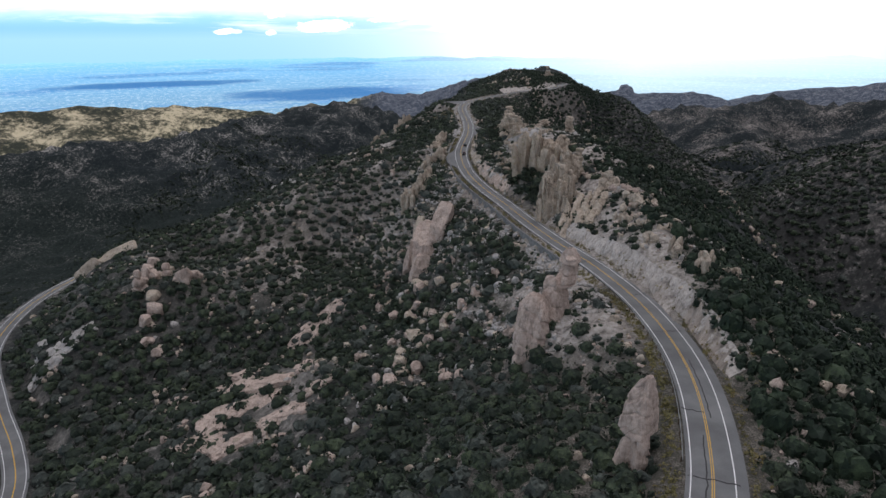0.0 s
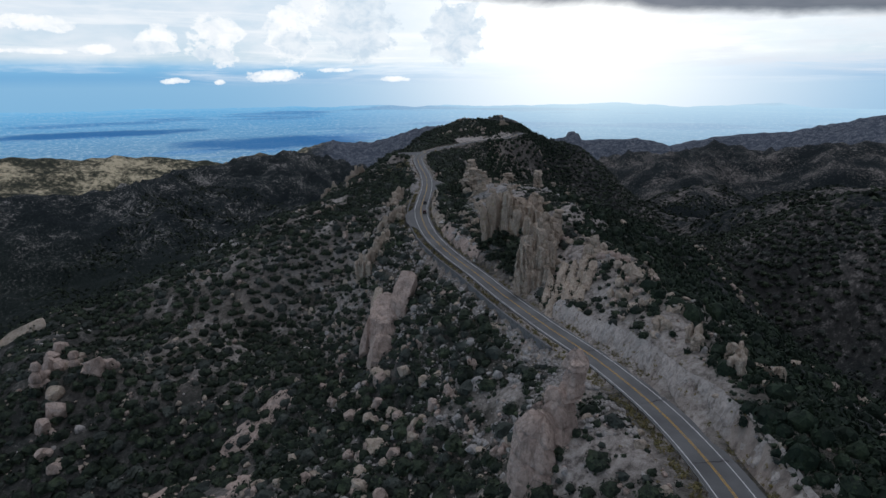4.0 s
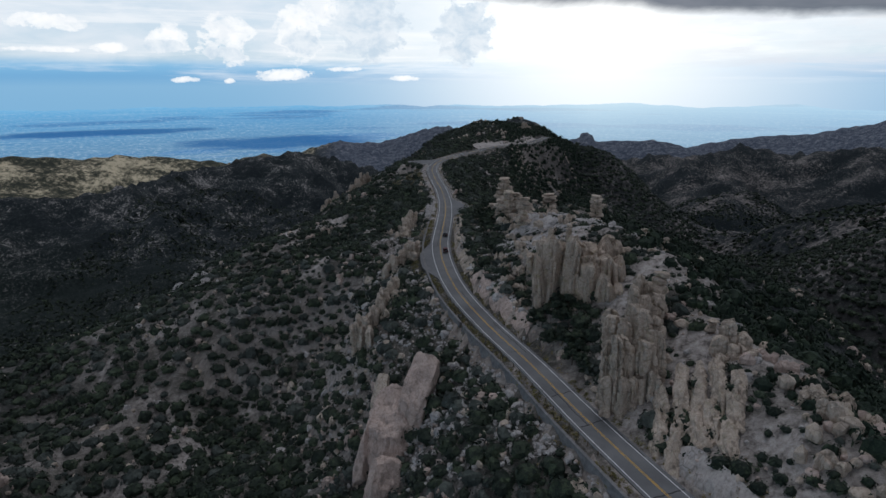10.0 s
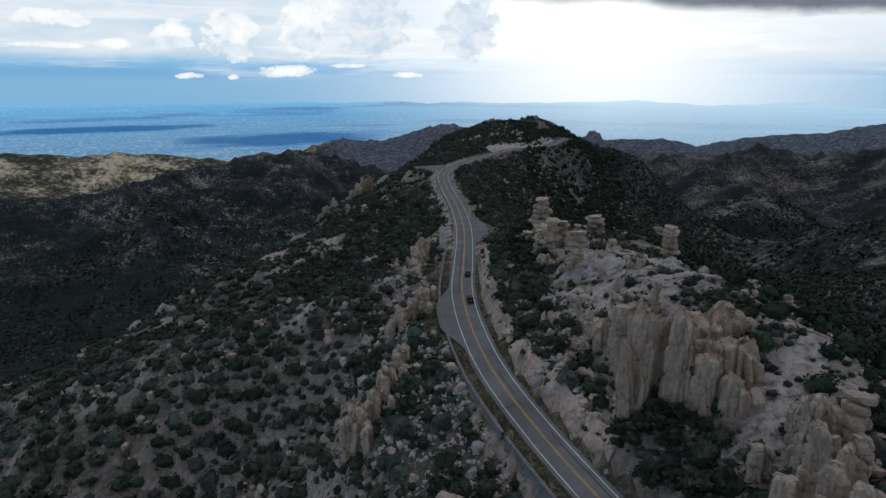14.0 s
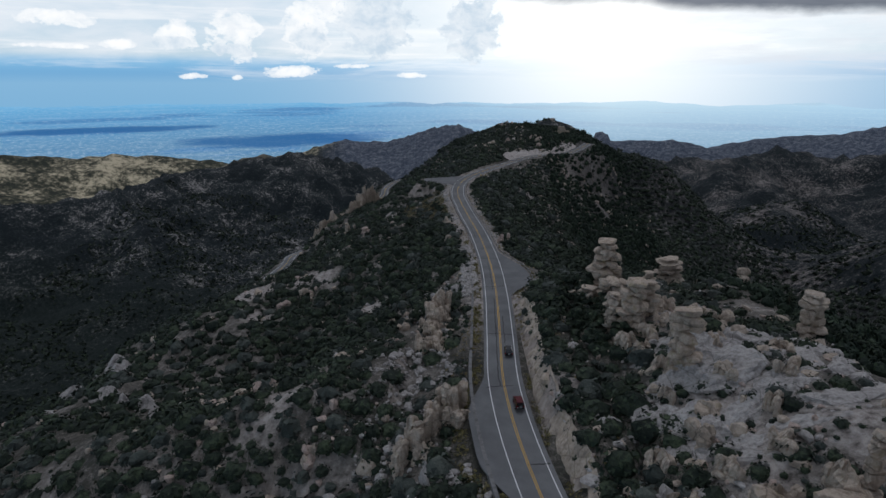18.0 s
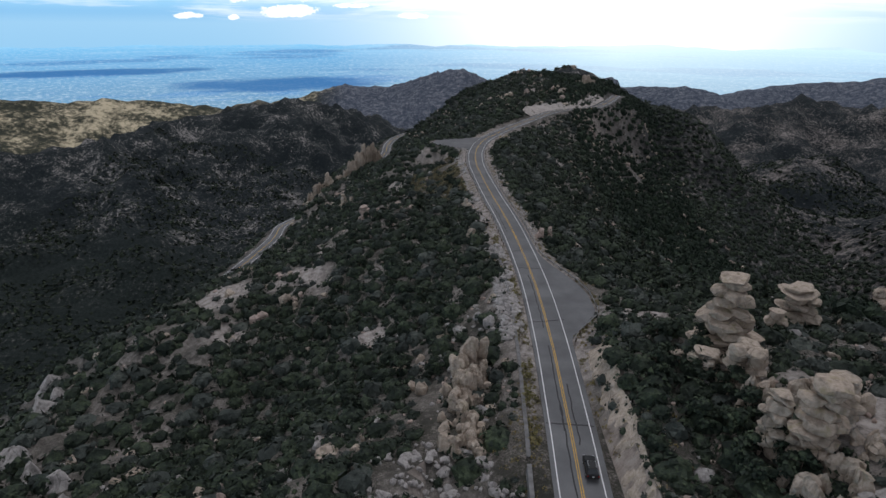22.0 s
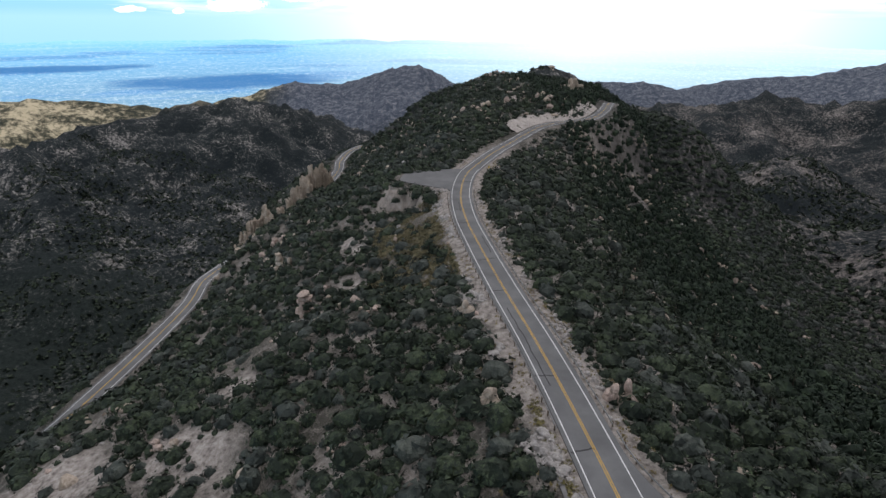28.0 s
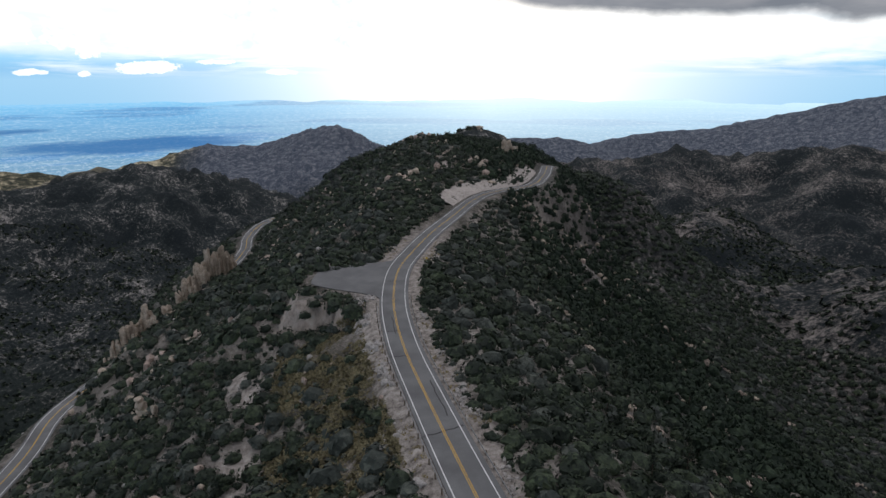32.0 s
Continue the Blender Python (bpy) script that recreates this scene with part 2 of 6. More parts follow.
def ground_material():
    m, t, b = material("scrub_ground", 0.95, spec=0.15)
    v = coords(t)
    soil = noise_fac(t, v, 0.045, 8, 0.65)
    fine = noise_fac(t, v, 0.55, 8, 0.7)
    grit = noise_fac(t, v, 3.0, 6, 0.7)
    col = ramp(t, soil, [(0.36, (0.036, 0.036, 0.034)), (0.50, (0.092, 0.082, 0.075)), (0.64, (0.22, 0.19, 0.172))])
    col = mix(t, ramp(t, fine, [(0.48, 0.0), (0.64, 0.75)]), col, (0.31, 0.272, 0.248))
    col = mix(t, ramp(t, grit, [(0.44, 0.85), (0.56, 0.0)]), col, (0.05, 0.052, 0.038))
    # bare rock where it is steep
    geo = t.nodes.new("ShaderNodeNewGeometry")
    sp = t.nodes.new("ShaderNodeSeparateXYZ")
    t.links.new(geo.outputs["True Normal"], sp.inputs[0])
    steep = ramp(t, sp.outputs[2], [(0.62, 1.0), (0.78, 0.0)])
    mp = node(t, "ShaderNodeMapping", Scale=(1.0, 1.0, 0.3))
    t.links.new(v, mp.inputs[0])
    rockf = noise_fac(t, mp.outputs[0], 0.5, 8, 0.68)
    rockc = ramp(t, rockf, [(0.3, (0.13, 0.11, 0.10)), (0.48, (0.30, 0.25, 0.22)), (0.68, (0.45, 0.40, 0.36))])
    col = mix(t, steep, col, rockc)
    # far hills carry low scrub of their own, too small to be told apart
    attr = t.nodes.new("ShaderNodeAttribute")
    attr.attribute_name = "cover"
    scrub = noise_fac(t, v, 0.05, 9, 0.72)
    speck = noise_fac(t, v, 0.20, 6, 0.82)
    stands = noise_fac(t, v, 0.011, 5, 0.62)
    # the dark scrub tones are tinted slightly blue to paint in distant haze
    scol = ramp(t, math_node(t, "ADD", math_node(t, "ADD", math_node(t, "MULTIPLY", scrub, 0.28), math_node(t, "MULTIPLY", speck, 0.40)), math_node(t, "MULTIPLY", stands, 0.32)),
                [(0.46, (0.012, 0.017, 0.020)), (0.525, (0.030, 0.037, 0.038)), (0.55, (0.085, 0.085, 0.083)), (0.60, (0.34, 0.312, 0.295))])
    col = mix(t, attr.outputs["Fac"], col, scol)
    rocky = t.nodes.new("ShaderNodeAttribute")
    rocky.attribute_name = "rocky"
    col = mix(t, math_node(t, "MULTIPLY", rocky.outputs["Fac"], ramp(t, math_node(t, "ADD", math_node(t, "MULTIPLY", speck, 0.6), math_node(t, "MULTIPLY", stands, 0.4)), [(0.50, 0.0), (0.57, 0.6)])), col, ramp(t, fine, [(0.4, (0.12, 0.10, 0.092)), (0.6, (0.31, 0.265, 0.245))]))
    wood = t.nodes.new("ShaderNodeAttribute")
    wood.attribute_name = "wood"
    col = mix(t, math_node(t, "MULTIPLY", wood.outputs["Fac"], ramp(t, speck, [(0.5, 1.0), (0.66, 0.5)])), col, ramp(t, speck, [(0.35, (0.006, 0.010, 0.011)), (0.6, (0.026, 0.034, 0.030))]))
    # dry far hills: the sun on them is painted in as bright straw
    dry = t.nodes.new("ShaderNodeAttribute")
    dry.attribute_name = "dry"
    sunlit_dry_col = ramp(t, math_node(t, "ADD", math_node(t, "MULTIPLY", scrub, 0.5), math_node(t, "MULTIPLY", noise_fac(t, v, 0.006, 6, 0.6), 0.5)),
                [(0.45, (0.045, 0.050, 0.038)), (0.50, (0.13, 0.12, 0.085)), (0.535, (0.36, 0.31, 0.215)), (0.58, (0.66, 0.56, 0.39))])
    col = mix(t, dry.outputs["Fac"], col, sunlit_dry_col)
    # the farthest ranges are grey rock with bluish haze painted into the colour
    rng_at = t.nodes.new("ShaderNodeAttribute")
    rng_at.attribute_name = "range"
    haze_col = ramp(t, math_node(t, "ADD", math_node(t, "MULTIPLY", scrub, 0.6), math_node(t, "MULTIPLY", speck, 0.4)),
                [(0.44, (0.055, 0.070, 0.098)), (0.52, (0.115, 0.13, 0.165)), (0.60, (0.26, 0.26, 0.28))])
    col = mix(t, rng_at.outputs["Fac"], col, haze_col)
    bare = t.nodes.new("ShaderNodeAttribute")
    bare.attribute_name = "bare"
    bcol = ramp(t, fine, [(0.36, (0.12, 0.105, 0.097)), (0.46, (0.31, 0.272, 0.25)), (0.62, (0.50, 0.45, 0.42))])
    col = mix(t, bare.outputs["Fac"], col, bcol)
    t.links.new(col, b.inputs["Base Color"])
    bump(t, b, math_node(t, "ADD", fine, grit), 0.8, 0.5)
    return m


BANK_STONE = rock_material("bank_stone", (0.60, 0.545, 0.51), (0.46, 0.405, 0.375), (0.18, 0.16, 0.15))
GROUND = ground_material()


def asphalt_material():
    m, t, b = material("asphalt", 0.8, spec=0.35)
    v = coords(t)
    big = noise_fac(t, v, 0.12, 5, 0.6)
    fine = noise_fac(t, v, 9.0, 4, 0.7)
    col = ramp(t, math_node(t, "ADD", math_node(t, "MULTIPLY", big, 0.7), math_node(t, "MULTIPLY", fine, 0.3)),
               [(0.35, (0.10, 0.10, 0.104)), (0.5, (0.135, 0.135, 0.14)), (0.65, (0.18, 0.18, 0.183))])
    t.links.new(col, b.inputs["Base Color"])
    bump(t, b, fine, 0.3, 0.02)
    return m


ASPHALT = asphalt_material()
WHITE_PAINT = plain("white_paint", (0.72, 0.72, 0.72), 0.6, spread=0.2, scale=2.0)
YELLOW_PAINT = plain("yellow_paint", (0.62, 0.36, 0.05), 0.6, spread=0.2, scale=2.0)
TAR = plain("tar", (0.018, 0.018, 0.02), 0.6)
CONCRETE = plain("concrete", (0.17, 0.165, 0.165), 0.9, spread=0.35, scale=0.9, spec=0.2)
STEEL = plain("galvanised_steel", (0.32, 0.33, 0.34), 0.5, 0.7, 0.2)
WOOD = plain("weathered_wood", (0.13, 0.095, 0.07), 0.9, spread=0.3)


def leaf_material(name, lo, mid, hi):
    m, t, b = material(name, 0.75, spec=0.2)
    geo = t.nodes.new("ShaderNodeNewGeometry")
    patch = noise_fac(t, geo.outputs["Position"], 0.30, 3, 0.6)
    fine = noise_fac(t, geo.outputs["Position"], 2.6, 3, 0.7)
    f = math_node(t, "ADD", math_node(t, "MULTIPLY", geo.outputs["Random Per Island"], 0.14), math_node(t, "ADD", math_node(t, "MULTIPLY", patch, 0.45), math_node(t, "MULTIPLY", fine, 0.45)))
    t.links.new(ramp(t, f, [(0.32, lo), (0.52, mid), (0.72, hi)]), b.inputs["Base Color"])
    return m


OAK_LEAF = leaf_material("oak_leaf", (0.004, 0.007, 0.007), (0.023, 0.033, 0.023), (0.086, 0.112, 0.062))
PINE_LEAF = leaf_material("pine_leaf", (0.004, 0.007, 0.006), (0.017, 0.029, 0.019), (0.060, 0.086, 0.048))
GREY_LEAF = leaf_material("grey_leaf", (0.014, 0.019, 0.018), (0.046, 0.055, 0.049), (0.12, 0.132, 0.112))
DRY_GRASS = leaf_material("dry_grass", (0.10, 0.08, 0.03), (0.21, 0.165, 0.07), (0.34, 0.27, 0.13))
VERGE_GRASS = leaf_material("verge_grass", (0.07, 0.068, 0.03), (0.16, 0.14, 0.06), (0.30, 0.25, 0.12))
BROWN_GRASS = leaf_material("brown_grass", (0.07, 0.062, 0.034), (0.16, 0.138, 0.08), (0.28, 0.24, 0.145))
BARK = plain("bark", (0.09, 0.07, 0.055), 0.95, spread=0.3, scale=5)

# ---------------------------------------------------------------- number helpers


def hash01(i, j, seed):
    h = (i.astype(np.int64) * 374761393 + j.astype(np.int64) * 668265263 + seed * 974634777) & 0x7FFFFFFF
    h = ((h ^ (h >> 13)) * 1274126177) & 0x7FFFFFFF
    return ((h ^ (h >> 16)) & 0xFFFF) / 65535.0


def value_noise(x, y, seed=0):
    """Gradient noise on the plane, about -0.7 to 0.7."""
    i, j = np.floor(x), np.floor(y)
    u, v = x - i, y - j
    su, sv = u * u * u * (u * (u * 6 - 15) + 10), v * v * v * (v * (v * 6 - 15) + 10)

    def corner(di, dj):
        a = hash01(i + di, j + dj, seed) * 2 * np.pi
        return np.cos(a) * (u - di) + np.sin(a) * (v - dj)

    a, b, c, d = corner(0, 0), corner(1, 0), corner(0, 1), corner(1, 1)
    return (a * (1 - su) + b * su) * (1 - sv) + (c * (1 - su) + d * su) * sv


def fbm(x, y, size, octaves=5, seed=0, gain=0.5):
    out, amp, f = 0.0, 1.0, 1.0 / size
    for k in range(octaves):
        out = out + amp * value_noise(x * f + 17.3 * k, y * f - 9.1 * k, seed + k)
        amp, f = amp * gain, f * 2.03
    return out


def ridged(x, y, size, octaves=5, seed=0, gain=0.5):
    out, amp, f = 0.0, 1.0, 1.0 / size
    for k in range(octaves):
        out = out + amp * (0.35 - np.abs(value_noise(x * f + 5.7 * k, y * f + 3.3 * k, seed + k)) * 1.4)
        amp, f = amp * gain, f * 2.1
    return out


def smooth(a, b, v):
    s = np.clip((v - a) / (b - a), 0, 1)
    return s * s * (3 - 2 * s)


def spline(points, step):
    """Catmull-Rom through the points, about step metres apart."""
    p = np.array(points, float)
    p = np.vstack([2 * p[0] - p[1], p, 2 * p[-1] - p[-2]])
    out = []
    for a, b, c, d in zip(p, p[1:], p[2:], p[3:]):
        n = max(2, int(np.linalg.norm(c - b) / step))
        s = np.linspace(0, 1, n, endpoint=False)[:, None]
        out.append(0.5 * (2 * b + (c - a) * s + (2 * a - 5 * b + 4 * c - d) * s**2 + (3 * b - a - 3 * c + d) * s**3))
    return np.vstack([*out, p[-2:-1]])


def nearest(px, py, line):
    """For points: distance to the line, index of its nearest sample, and side (left of its way is negative)."""
    dist, idx = np.full(len(px), 1e9), np.zeros(len(px), int)
    for s in range(0, len(px), 20000):
        d = (px[s:s + 20000, None] - line[None, :, 0]) ** 2 + (py[s:s + 20000, None] - line[None, :, 1]) ** 2
        idx[s:s + 20000] = d.argmin(1)
        dist[s:s + 20000] = np.sqrt(d.min(1))
    way = np.gradient(line[:, :2], axis=0)
    w = way[idx]
    side = np.sign((px - line[idx, 0]) * w[:, 1] - (py - line[idx, 1]) * w[:, 0])
    return dist, idx, side


# ---------------------------------------------------------------- the plan
# The ridge road, the lower road, and the crests, slopes and valley floors round them.
ROAD = spline([(31.7, -150.4, 49.0), (34.0, -122.1, 48.3), (42.7, -92.1, 47.6), (53.9, -61.2, 46.7), (60.1, -29.5, 45.6), (59.6, 3.6, 44.0), (53.0, 35.3, 42.7),
               (43.0, 63.9, 41.8), (33.6, 92.2, 41.2), (24.9, 120.3, 41.0), (14.8, 145.5, 42.2), (6.6, 169.1, 44.1), (1.9, 192.7, 46.0), (-0.1, 216.3, 47.7), (0.8, 241.4, 48.8),
               (1.9, 268.5, 49.1), (2.2, 296.5, 49.1), (1.1, 325, 49.1), (-1.0, 353, 49.2), (-4, 381, 49.3), (-6.5, 409, 49.3), (-8.4, 437, 49.4),
               (-7.6, 465, 49.5), (-3, 493, 49.6), (5.2, 515, 49.7), (15.4, 538, 49.8), (28, 562, 50.0), (50, 603, 50.2), (65, 620, 50.4), (90, 632, 51.0),
               (106, 655, 52.5), (121, 688, 54)], 1.5)
LOWER_ROAD = spline([(-160, -260, -52), (-146, -150, -46), (-140, -60, -42), (-142, -12, -39), (-150, 12, -37.5), (-168, 34, -37), (-196, 61, -36), (-230, 100, -33), (-246, 145, -31), (-250, 196, -33),
                     (-242, 252, -38), (-224, 314, -43), (-190, 381, -38), (-163, 412, -29), (-143, 441, -18), (-134, 504, -17), (-137, 538, -19), (-138, 562, -23), (-134, 600, -28), (-124, 640, -27),
                     (-108, 675, -21), (-95, 703, -13), (-86, 730, -6), (-86, 756, -3), (-76, 791, 0), (-40, 840, 2)], 2.0)
U = 1.12    # one unit of the plan's lines below, in metres
EAST_CREST = [(84, -140, 38), (75, -60, 41), (66, -20, 45), (64, 6, 47), (59, 60, 49), (54, 92, 48), (50, 122, 52), (46, 150, 55), (42, 190, 55), (40, 225, 51), (34, 247, 46)]
ROADSIDE_SHELF = [(57, 40, 45), (50, 64, 42), (44, 71, 39.5), (38, 82, 38.5), (33, 97, 38), (27, 112, 38.5), (24, 128, 40), (21, 150, 43.5), (20, 175, 46.5), (21, 200, 48.5), (23, 228, 49), (22, 250, 45)]
ROAD_LEFT = [(48, -60, 39), (48, -35, 39.5), (45, -14, 39), (42.5, -3, 38), (39, 12, 37), (36, 24, 36)]
SOUTH_BANK = [(66, -45, 41), (60, -16, 43.5), (59.5, -5, 44)]
CLIFF_FOOT = [(27, 122, 44), (34, 120, 44.6), (42, 118, 46.5)]
EAST_FLANK = [(130, -140, 12), (118, -50, 20), (95, 22, 31), (100, 101, 28), (112, 160, 22), (106, 223, 27), (80, 263, 38), (50, 300, 27), (47, 340, 24), (56, 403, 15), (68, 470, 14), (92, 535, 14), (128, 545, -8), (150, 610, -6)]
EAST_LOWER_FLANK = [(175, -60, -10), (146, 140, 2), (190, 220, -22), (165, 350, -42), (164, 447, -48), (205, 560, -46), (262, 640, -58), (305, 680, -70)]
EAST_VALLEY = [(225, -120, -42), (205, 60, -48), (212, 200, -62), (200, 340, -64), (206, 450, -68), (236, 560, -76), (304, 674, -73), (400, 780, -104)]
EAST_FAR_SIDE = [(320, -100, -15), (285, 150, -26), (228, 337, -38), (254, 420, -40), (326, 444, -15), (330, 560, -40), (390, 640, -52)]
SOUTH_WEST_FLANK = [(20, -140, 38), (26, -60, 36), (23, -20, 27), (14, 18, 17.5), (14.6, 39, 23), (-5, 37, 11), (-12, 60, 8)]
WEST_GULLY = [(-30, -140, -5), (-40, -60, -5), (-42, 0, -4), (-37, 58, -3), (-42, 100, -2), (-44, 126, -1)]
WEST_SHOULDER = [(-8, 85, 20), (-10, 110, 19), (-15, 135, 26), (-16, 158, 34), (-9, 189, 41), (-14, 215, 40), (-13, 250, 40), (-14, 310, 42), (-22, 354, 38), (-24, 394, 37), (-22, 430, 40)]
WEST_SPUR = [(-20, 190, 38), (-38, 192, 35), (-58, 195, 30), (-79, 190, 22), (-102, 187, 12.5), (-121, 193, 7.6), (-145, 204, 0.9), (-166, 206, -8.5), (-189, 206, -11.6), (-207, 202, -17)]
SPUR_SOUTH_SIDE = [(-59, 90, -9), (-86, 146, -5.3), (-76, 160, -2), (-72, 167, 6.6), (-66, 178, 19)]
LOWER_SPUR = [(-72, 68, -19), (-100, 80, -17), (-125, 118, -3), (-161, 112, -7), (-162, 144, -5), (-148, 149, -9.5), (-132, 157, -9.4), (-124, 179, 3)]
SECOND_SPUR = [(-40, 250, 27), (-44, 278, 26.5), (-71, 246, 13), (-106, 278, 13.5), (-125, 300, 5), (-141, 277, -10)]
SECOND_SPUR_END = [(-101, 323, 12), (-99, 347, 9), (-110, 372, -3), (-127, 316, 1)]
THIRD_SPUR = [(-45, 262, 25.5), (-62, 345, 26), (-45, 368, 24.5), (-31, 376, 31.5), (-56, 412, 25), (-56, 419, 27.5), (-73, 370, 9.5), (-84, 433, 7), (-96, 440, 0)]
LAYBY_SLOPE = [(-30, 455, 43), (-40, 470, 30), (-55, 500, 18), (-62, 560, 8)]
GULLY_HEAD = [(-71, 68, -19), (-46, 66, -9.7), (-34, 93, -1.4), (-44, 135, -3.4), (-35, 164, 15)]
SPUR_LIP = [(-168, 268, -19), (-145, 268, -6.5), (-141, 295, -4.5), (-131, 321, 1.5)]
ROAD_SHOULDER = [(-185, 95, -24), (-203, 118, -26), (-209, 142, -26), (-207, 160, -22)]
GREEN_CREST = [(-112, 472, -13), (-114, 486, -12), (-106, 513, -7), (-98, 531, -5), (-88, 553, -1.5), (-77, 580, 0.5), (-64, 598, 0)]
WEST_VALLEY_EDGE = [(-250, 60, -75), (-245, 250, -72), (-210, 380, -75), (-185, 480, -80), (-180, 600, -85), (-200, 760, -110)]
WEST_VALLEY = [(-300, -100, -110), (-310, 200, -135), (-285, 400, -160), (-265, 560, -180), (-270, 700, -200)]
HILL_CUT_TOP = [(22, 590, 50), (45, 608, 54), (72, 626, 55), (92, 650, 54)]
HILL_CREST = [(-8, 500, 43), (2, 560, 46), (24, 605, 49), (58, 660, 54), (82, 700, 56), (94, 740, 56), (118, 738, 48), (135, 690, 37), (180, 660, 24)]
HILL_EAST_FOOT = [(62, 535, 40), (80, 548, 42), (100, 570, 42), (120, 605, 40)]
HILL_WEST_FOOT = [(-25, 560, 26), (-38, 640, 12), (-30, 700, 22), (0, 740, 36), (60, 780, 36), (140, 780, 20)]
HILL_SOUTH_FLANK = [(47, 438, 27.5), (48, 480, 30), (54, 516, 36), (70, 530, 33), (111, 571, 14)]
PLAN_LINES = [ROAD_LEFT, SOUTH_BANK, CLIFF_FOOT, ROAD_SHOULDER, SPUR_LIP, GULLY_HEAD, GREEN_CREST, EAST_CREST, ROADSIDE_SHELF, EAST_FLANK, EAST_LOWER_FLANK, EAST_VALLEY, EAST_FAR_SIDE, SOUTH_WEST_FLANK, WEST_GULLY, WEST_SHOULDER, WEST_SPUR, SPUR_SOUTH_SIDE, LOWER_SPUR, SECOND_SPUR, SECOND_SPUR_END, THIRD_SPUR, LAYBY_SLOPE, WEST_VALLEY_EDGE, WEST_VALLEY, HILL_CUT_TOP, HILL_CREST, HILL_EAST_FOOT, HILL_WEST_FOOT, HILL_SOUTH_FLANK]


def broad_relief(x, y, d, d2):
    """Gullies and ribs between the plan's lines."""
    calm = smooth(8, 45, d) * smooth(6, 25, d2)
    far = np.hypot(x, y - 250)
    grow = (1 + 3.0 * smooth(500, 1500, far)) * (1 - 0.6 * smooth(1900, 2400, far))
    return grow * calm * 9.0 * ridged(x, y, 120, 4, 3), grow * calm


def plan_samples():
    rows = [spline([(x * U, y * U, z * U) for x, y, z in line], 22.0) for line in PLAN_LINES]
    rows.append(ROAD[::12] - (0, 0, 0.4))
    rows.append(LOWER_ROAD[::10] - (0, 0, 0.4))
    p = np.vstack(rows)
    d, d2 = nearest(p[:, 0], p[:, 1], ROAD[::2])[0], nearest(p[:, 0], p[:, 1], LOWER_ROAD[::2])[0]
    p[:, 2] -= broad_relief(p[:, 0], p[:, 1], d, d2)[0]
    return p


def thin_plate(samples, soft=4.0):
    """A smooth surface through the plan's lines."""
    c = samples[:, :2] / 100.0
    n = len(c)
    r2 = ((c[:, None] - c[None]) ** 2).sum(-1)
    k = 0.5 * r2 * np.log(r2 + 1e-9) + np.eye(n) * soft * 1e-3
    p = np.column_stack([np.ones(n), c])
    a = np.block([[k, p], [p.T, np.zeros((3, 3))]])
    w = np.linalg.solve(a, np.r_[samples[:, 2], 0, 0, 0])

    def surface(x, y):
        out = np.empty(len(x))
        for s in range(0, len(x), 20000):
            q = np.column_stack([x[s:s + 20000], y[s:s + 20000]]) / 100.0
            d2 = ((q[:, None] - c[None]) ** 2).sum(-1)
            out[s:s + 20000] = (0.5 * d2 * np.log(d2 + 1e-9)) @ w[:n] + w[n] + q @ w[n + 1:]
        return out

    return surface


near_surface = thin_plate(plan_samples())

# crests of the hills round about: points and the fall per metre away from the crest
WEST_HILL_CREST = ([(-1500, 870, -190), (-955, 1160, -141), (-740, 1350, -158), (-690, 1520, -132), (-495, 1880, -112), (-345, 1880, -138), (-200, 1790, -215)], 0.32)
WEST_HILL_ARM_CREST = ([(-495, 1880, -108), (-440, 1640, -138), (-385, 1400, -215)], 0.45)
WEST_HILL_RIB_CREST = ([(-740, 1350, -129), (-590, 1150, -185), (-470, 960, -225)], 0.45)
SUNLIT_HILLS_CREST = ([(-2700, 2000, -225), (-2100, 2250, -205), (-1750, 2460, -190), (-1350, 2680, -212), (-1000, 2760, -245)], 0.33)
BLUE_HUMP_CREST = ([(-1000, 2800, -262), (-700, 2900, -205), (-520, 2960, -158), (-300, 2990, -150), (-110, 3000, -108), (-5, 3010, -86), (90, 3000, -112), (280, 2980, -215)], 0.36)
FAR_BUTTE_CREST = ([(540, 3400, -225), (760, 3500, -190), (820, 3480, -148), (880, 3480, -200), (1080, 3400, -200)], 0.4)
FAR_KNOLL_CREST = ([(790, 3000, -215), (900, 3040, -176), (1060, 2990, -160), (1220, 2900, -195)], 0.4)
EAST_RANGE_CREST = ([(1450, 3250, -190), (1700, 3200, -150), (1900, 3050, -130), (2160, 2900, -52), (2620, 2490, 75), (3100, 1800, 170), (3300, 900, 200)], 0.4)
EAST_HILL_CREST = ([(470, 1620, -150), (620, 1750, -105), (780, 1720, -84), (1000, 1600, -84), (1150, 1500, -58), (1320, 1260, -10), (1400, 900, 20)], 0.38)
EAST_HILL_ARM_CREST = ([(760, 1720, -84), (640, 1450, -112), (570, 1200, -114), (510, 1040, -130)], 0.42)
EAST_HILL_RIB_CREST = ([(1150, 1500, -58), (900, 1200, -110), (700, 1000, -140)], 0.45)
NEAR_EAST_HILL_CREST = ([(700, -300, 40), (560, -50, 22), (510, 260, 10), (470, 470, 2), (465, 620, -28), (490, 740, -70)], 0.48)
SUMMIT_FALL_CREST = ([(105, 830, 66), (90, 960, -10), (40, 1150, -120)], 0.6)
ROAD_BEHIND_CREST = ([(30, -500, 90), (35, -250, 60), (33, -150, 48)], 0.55)
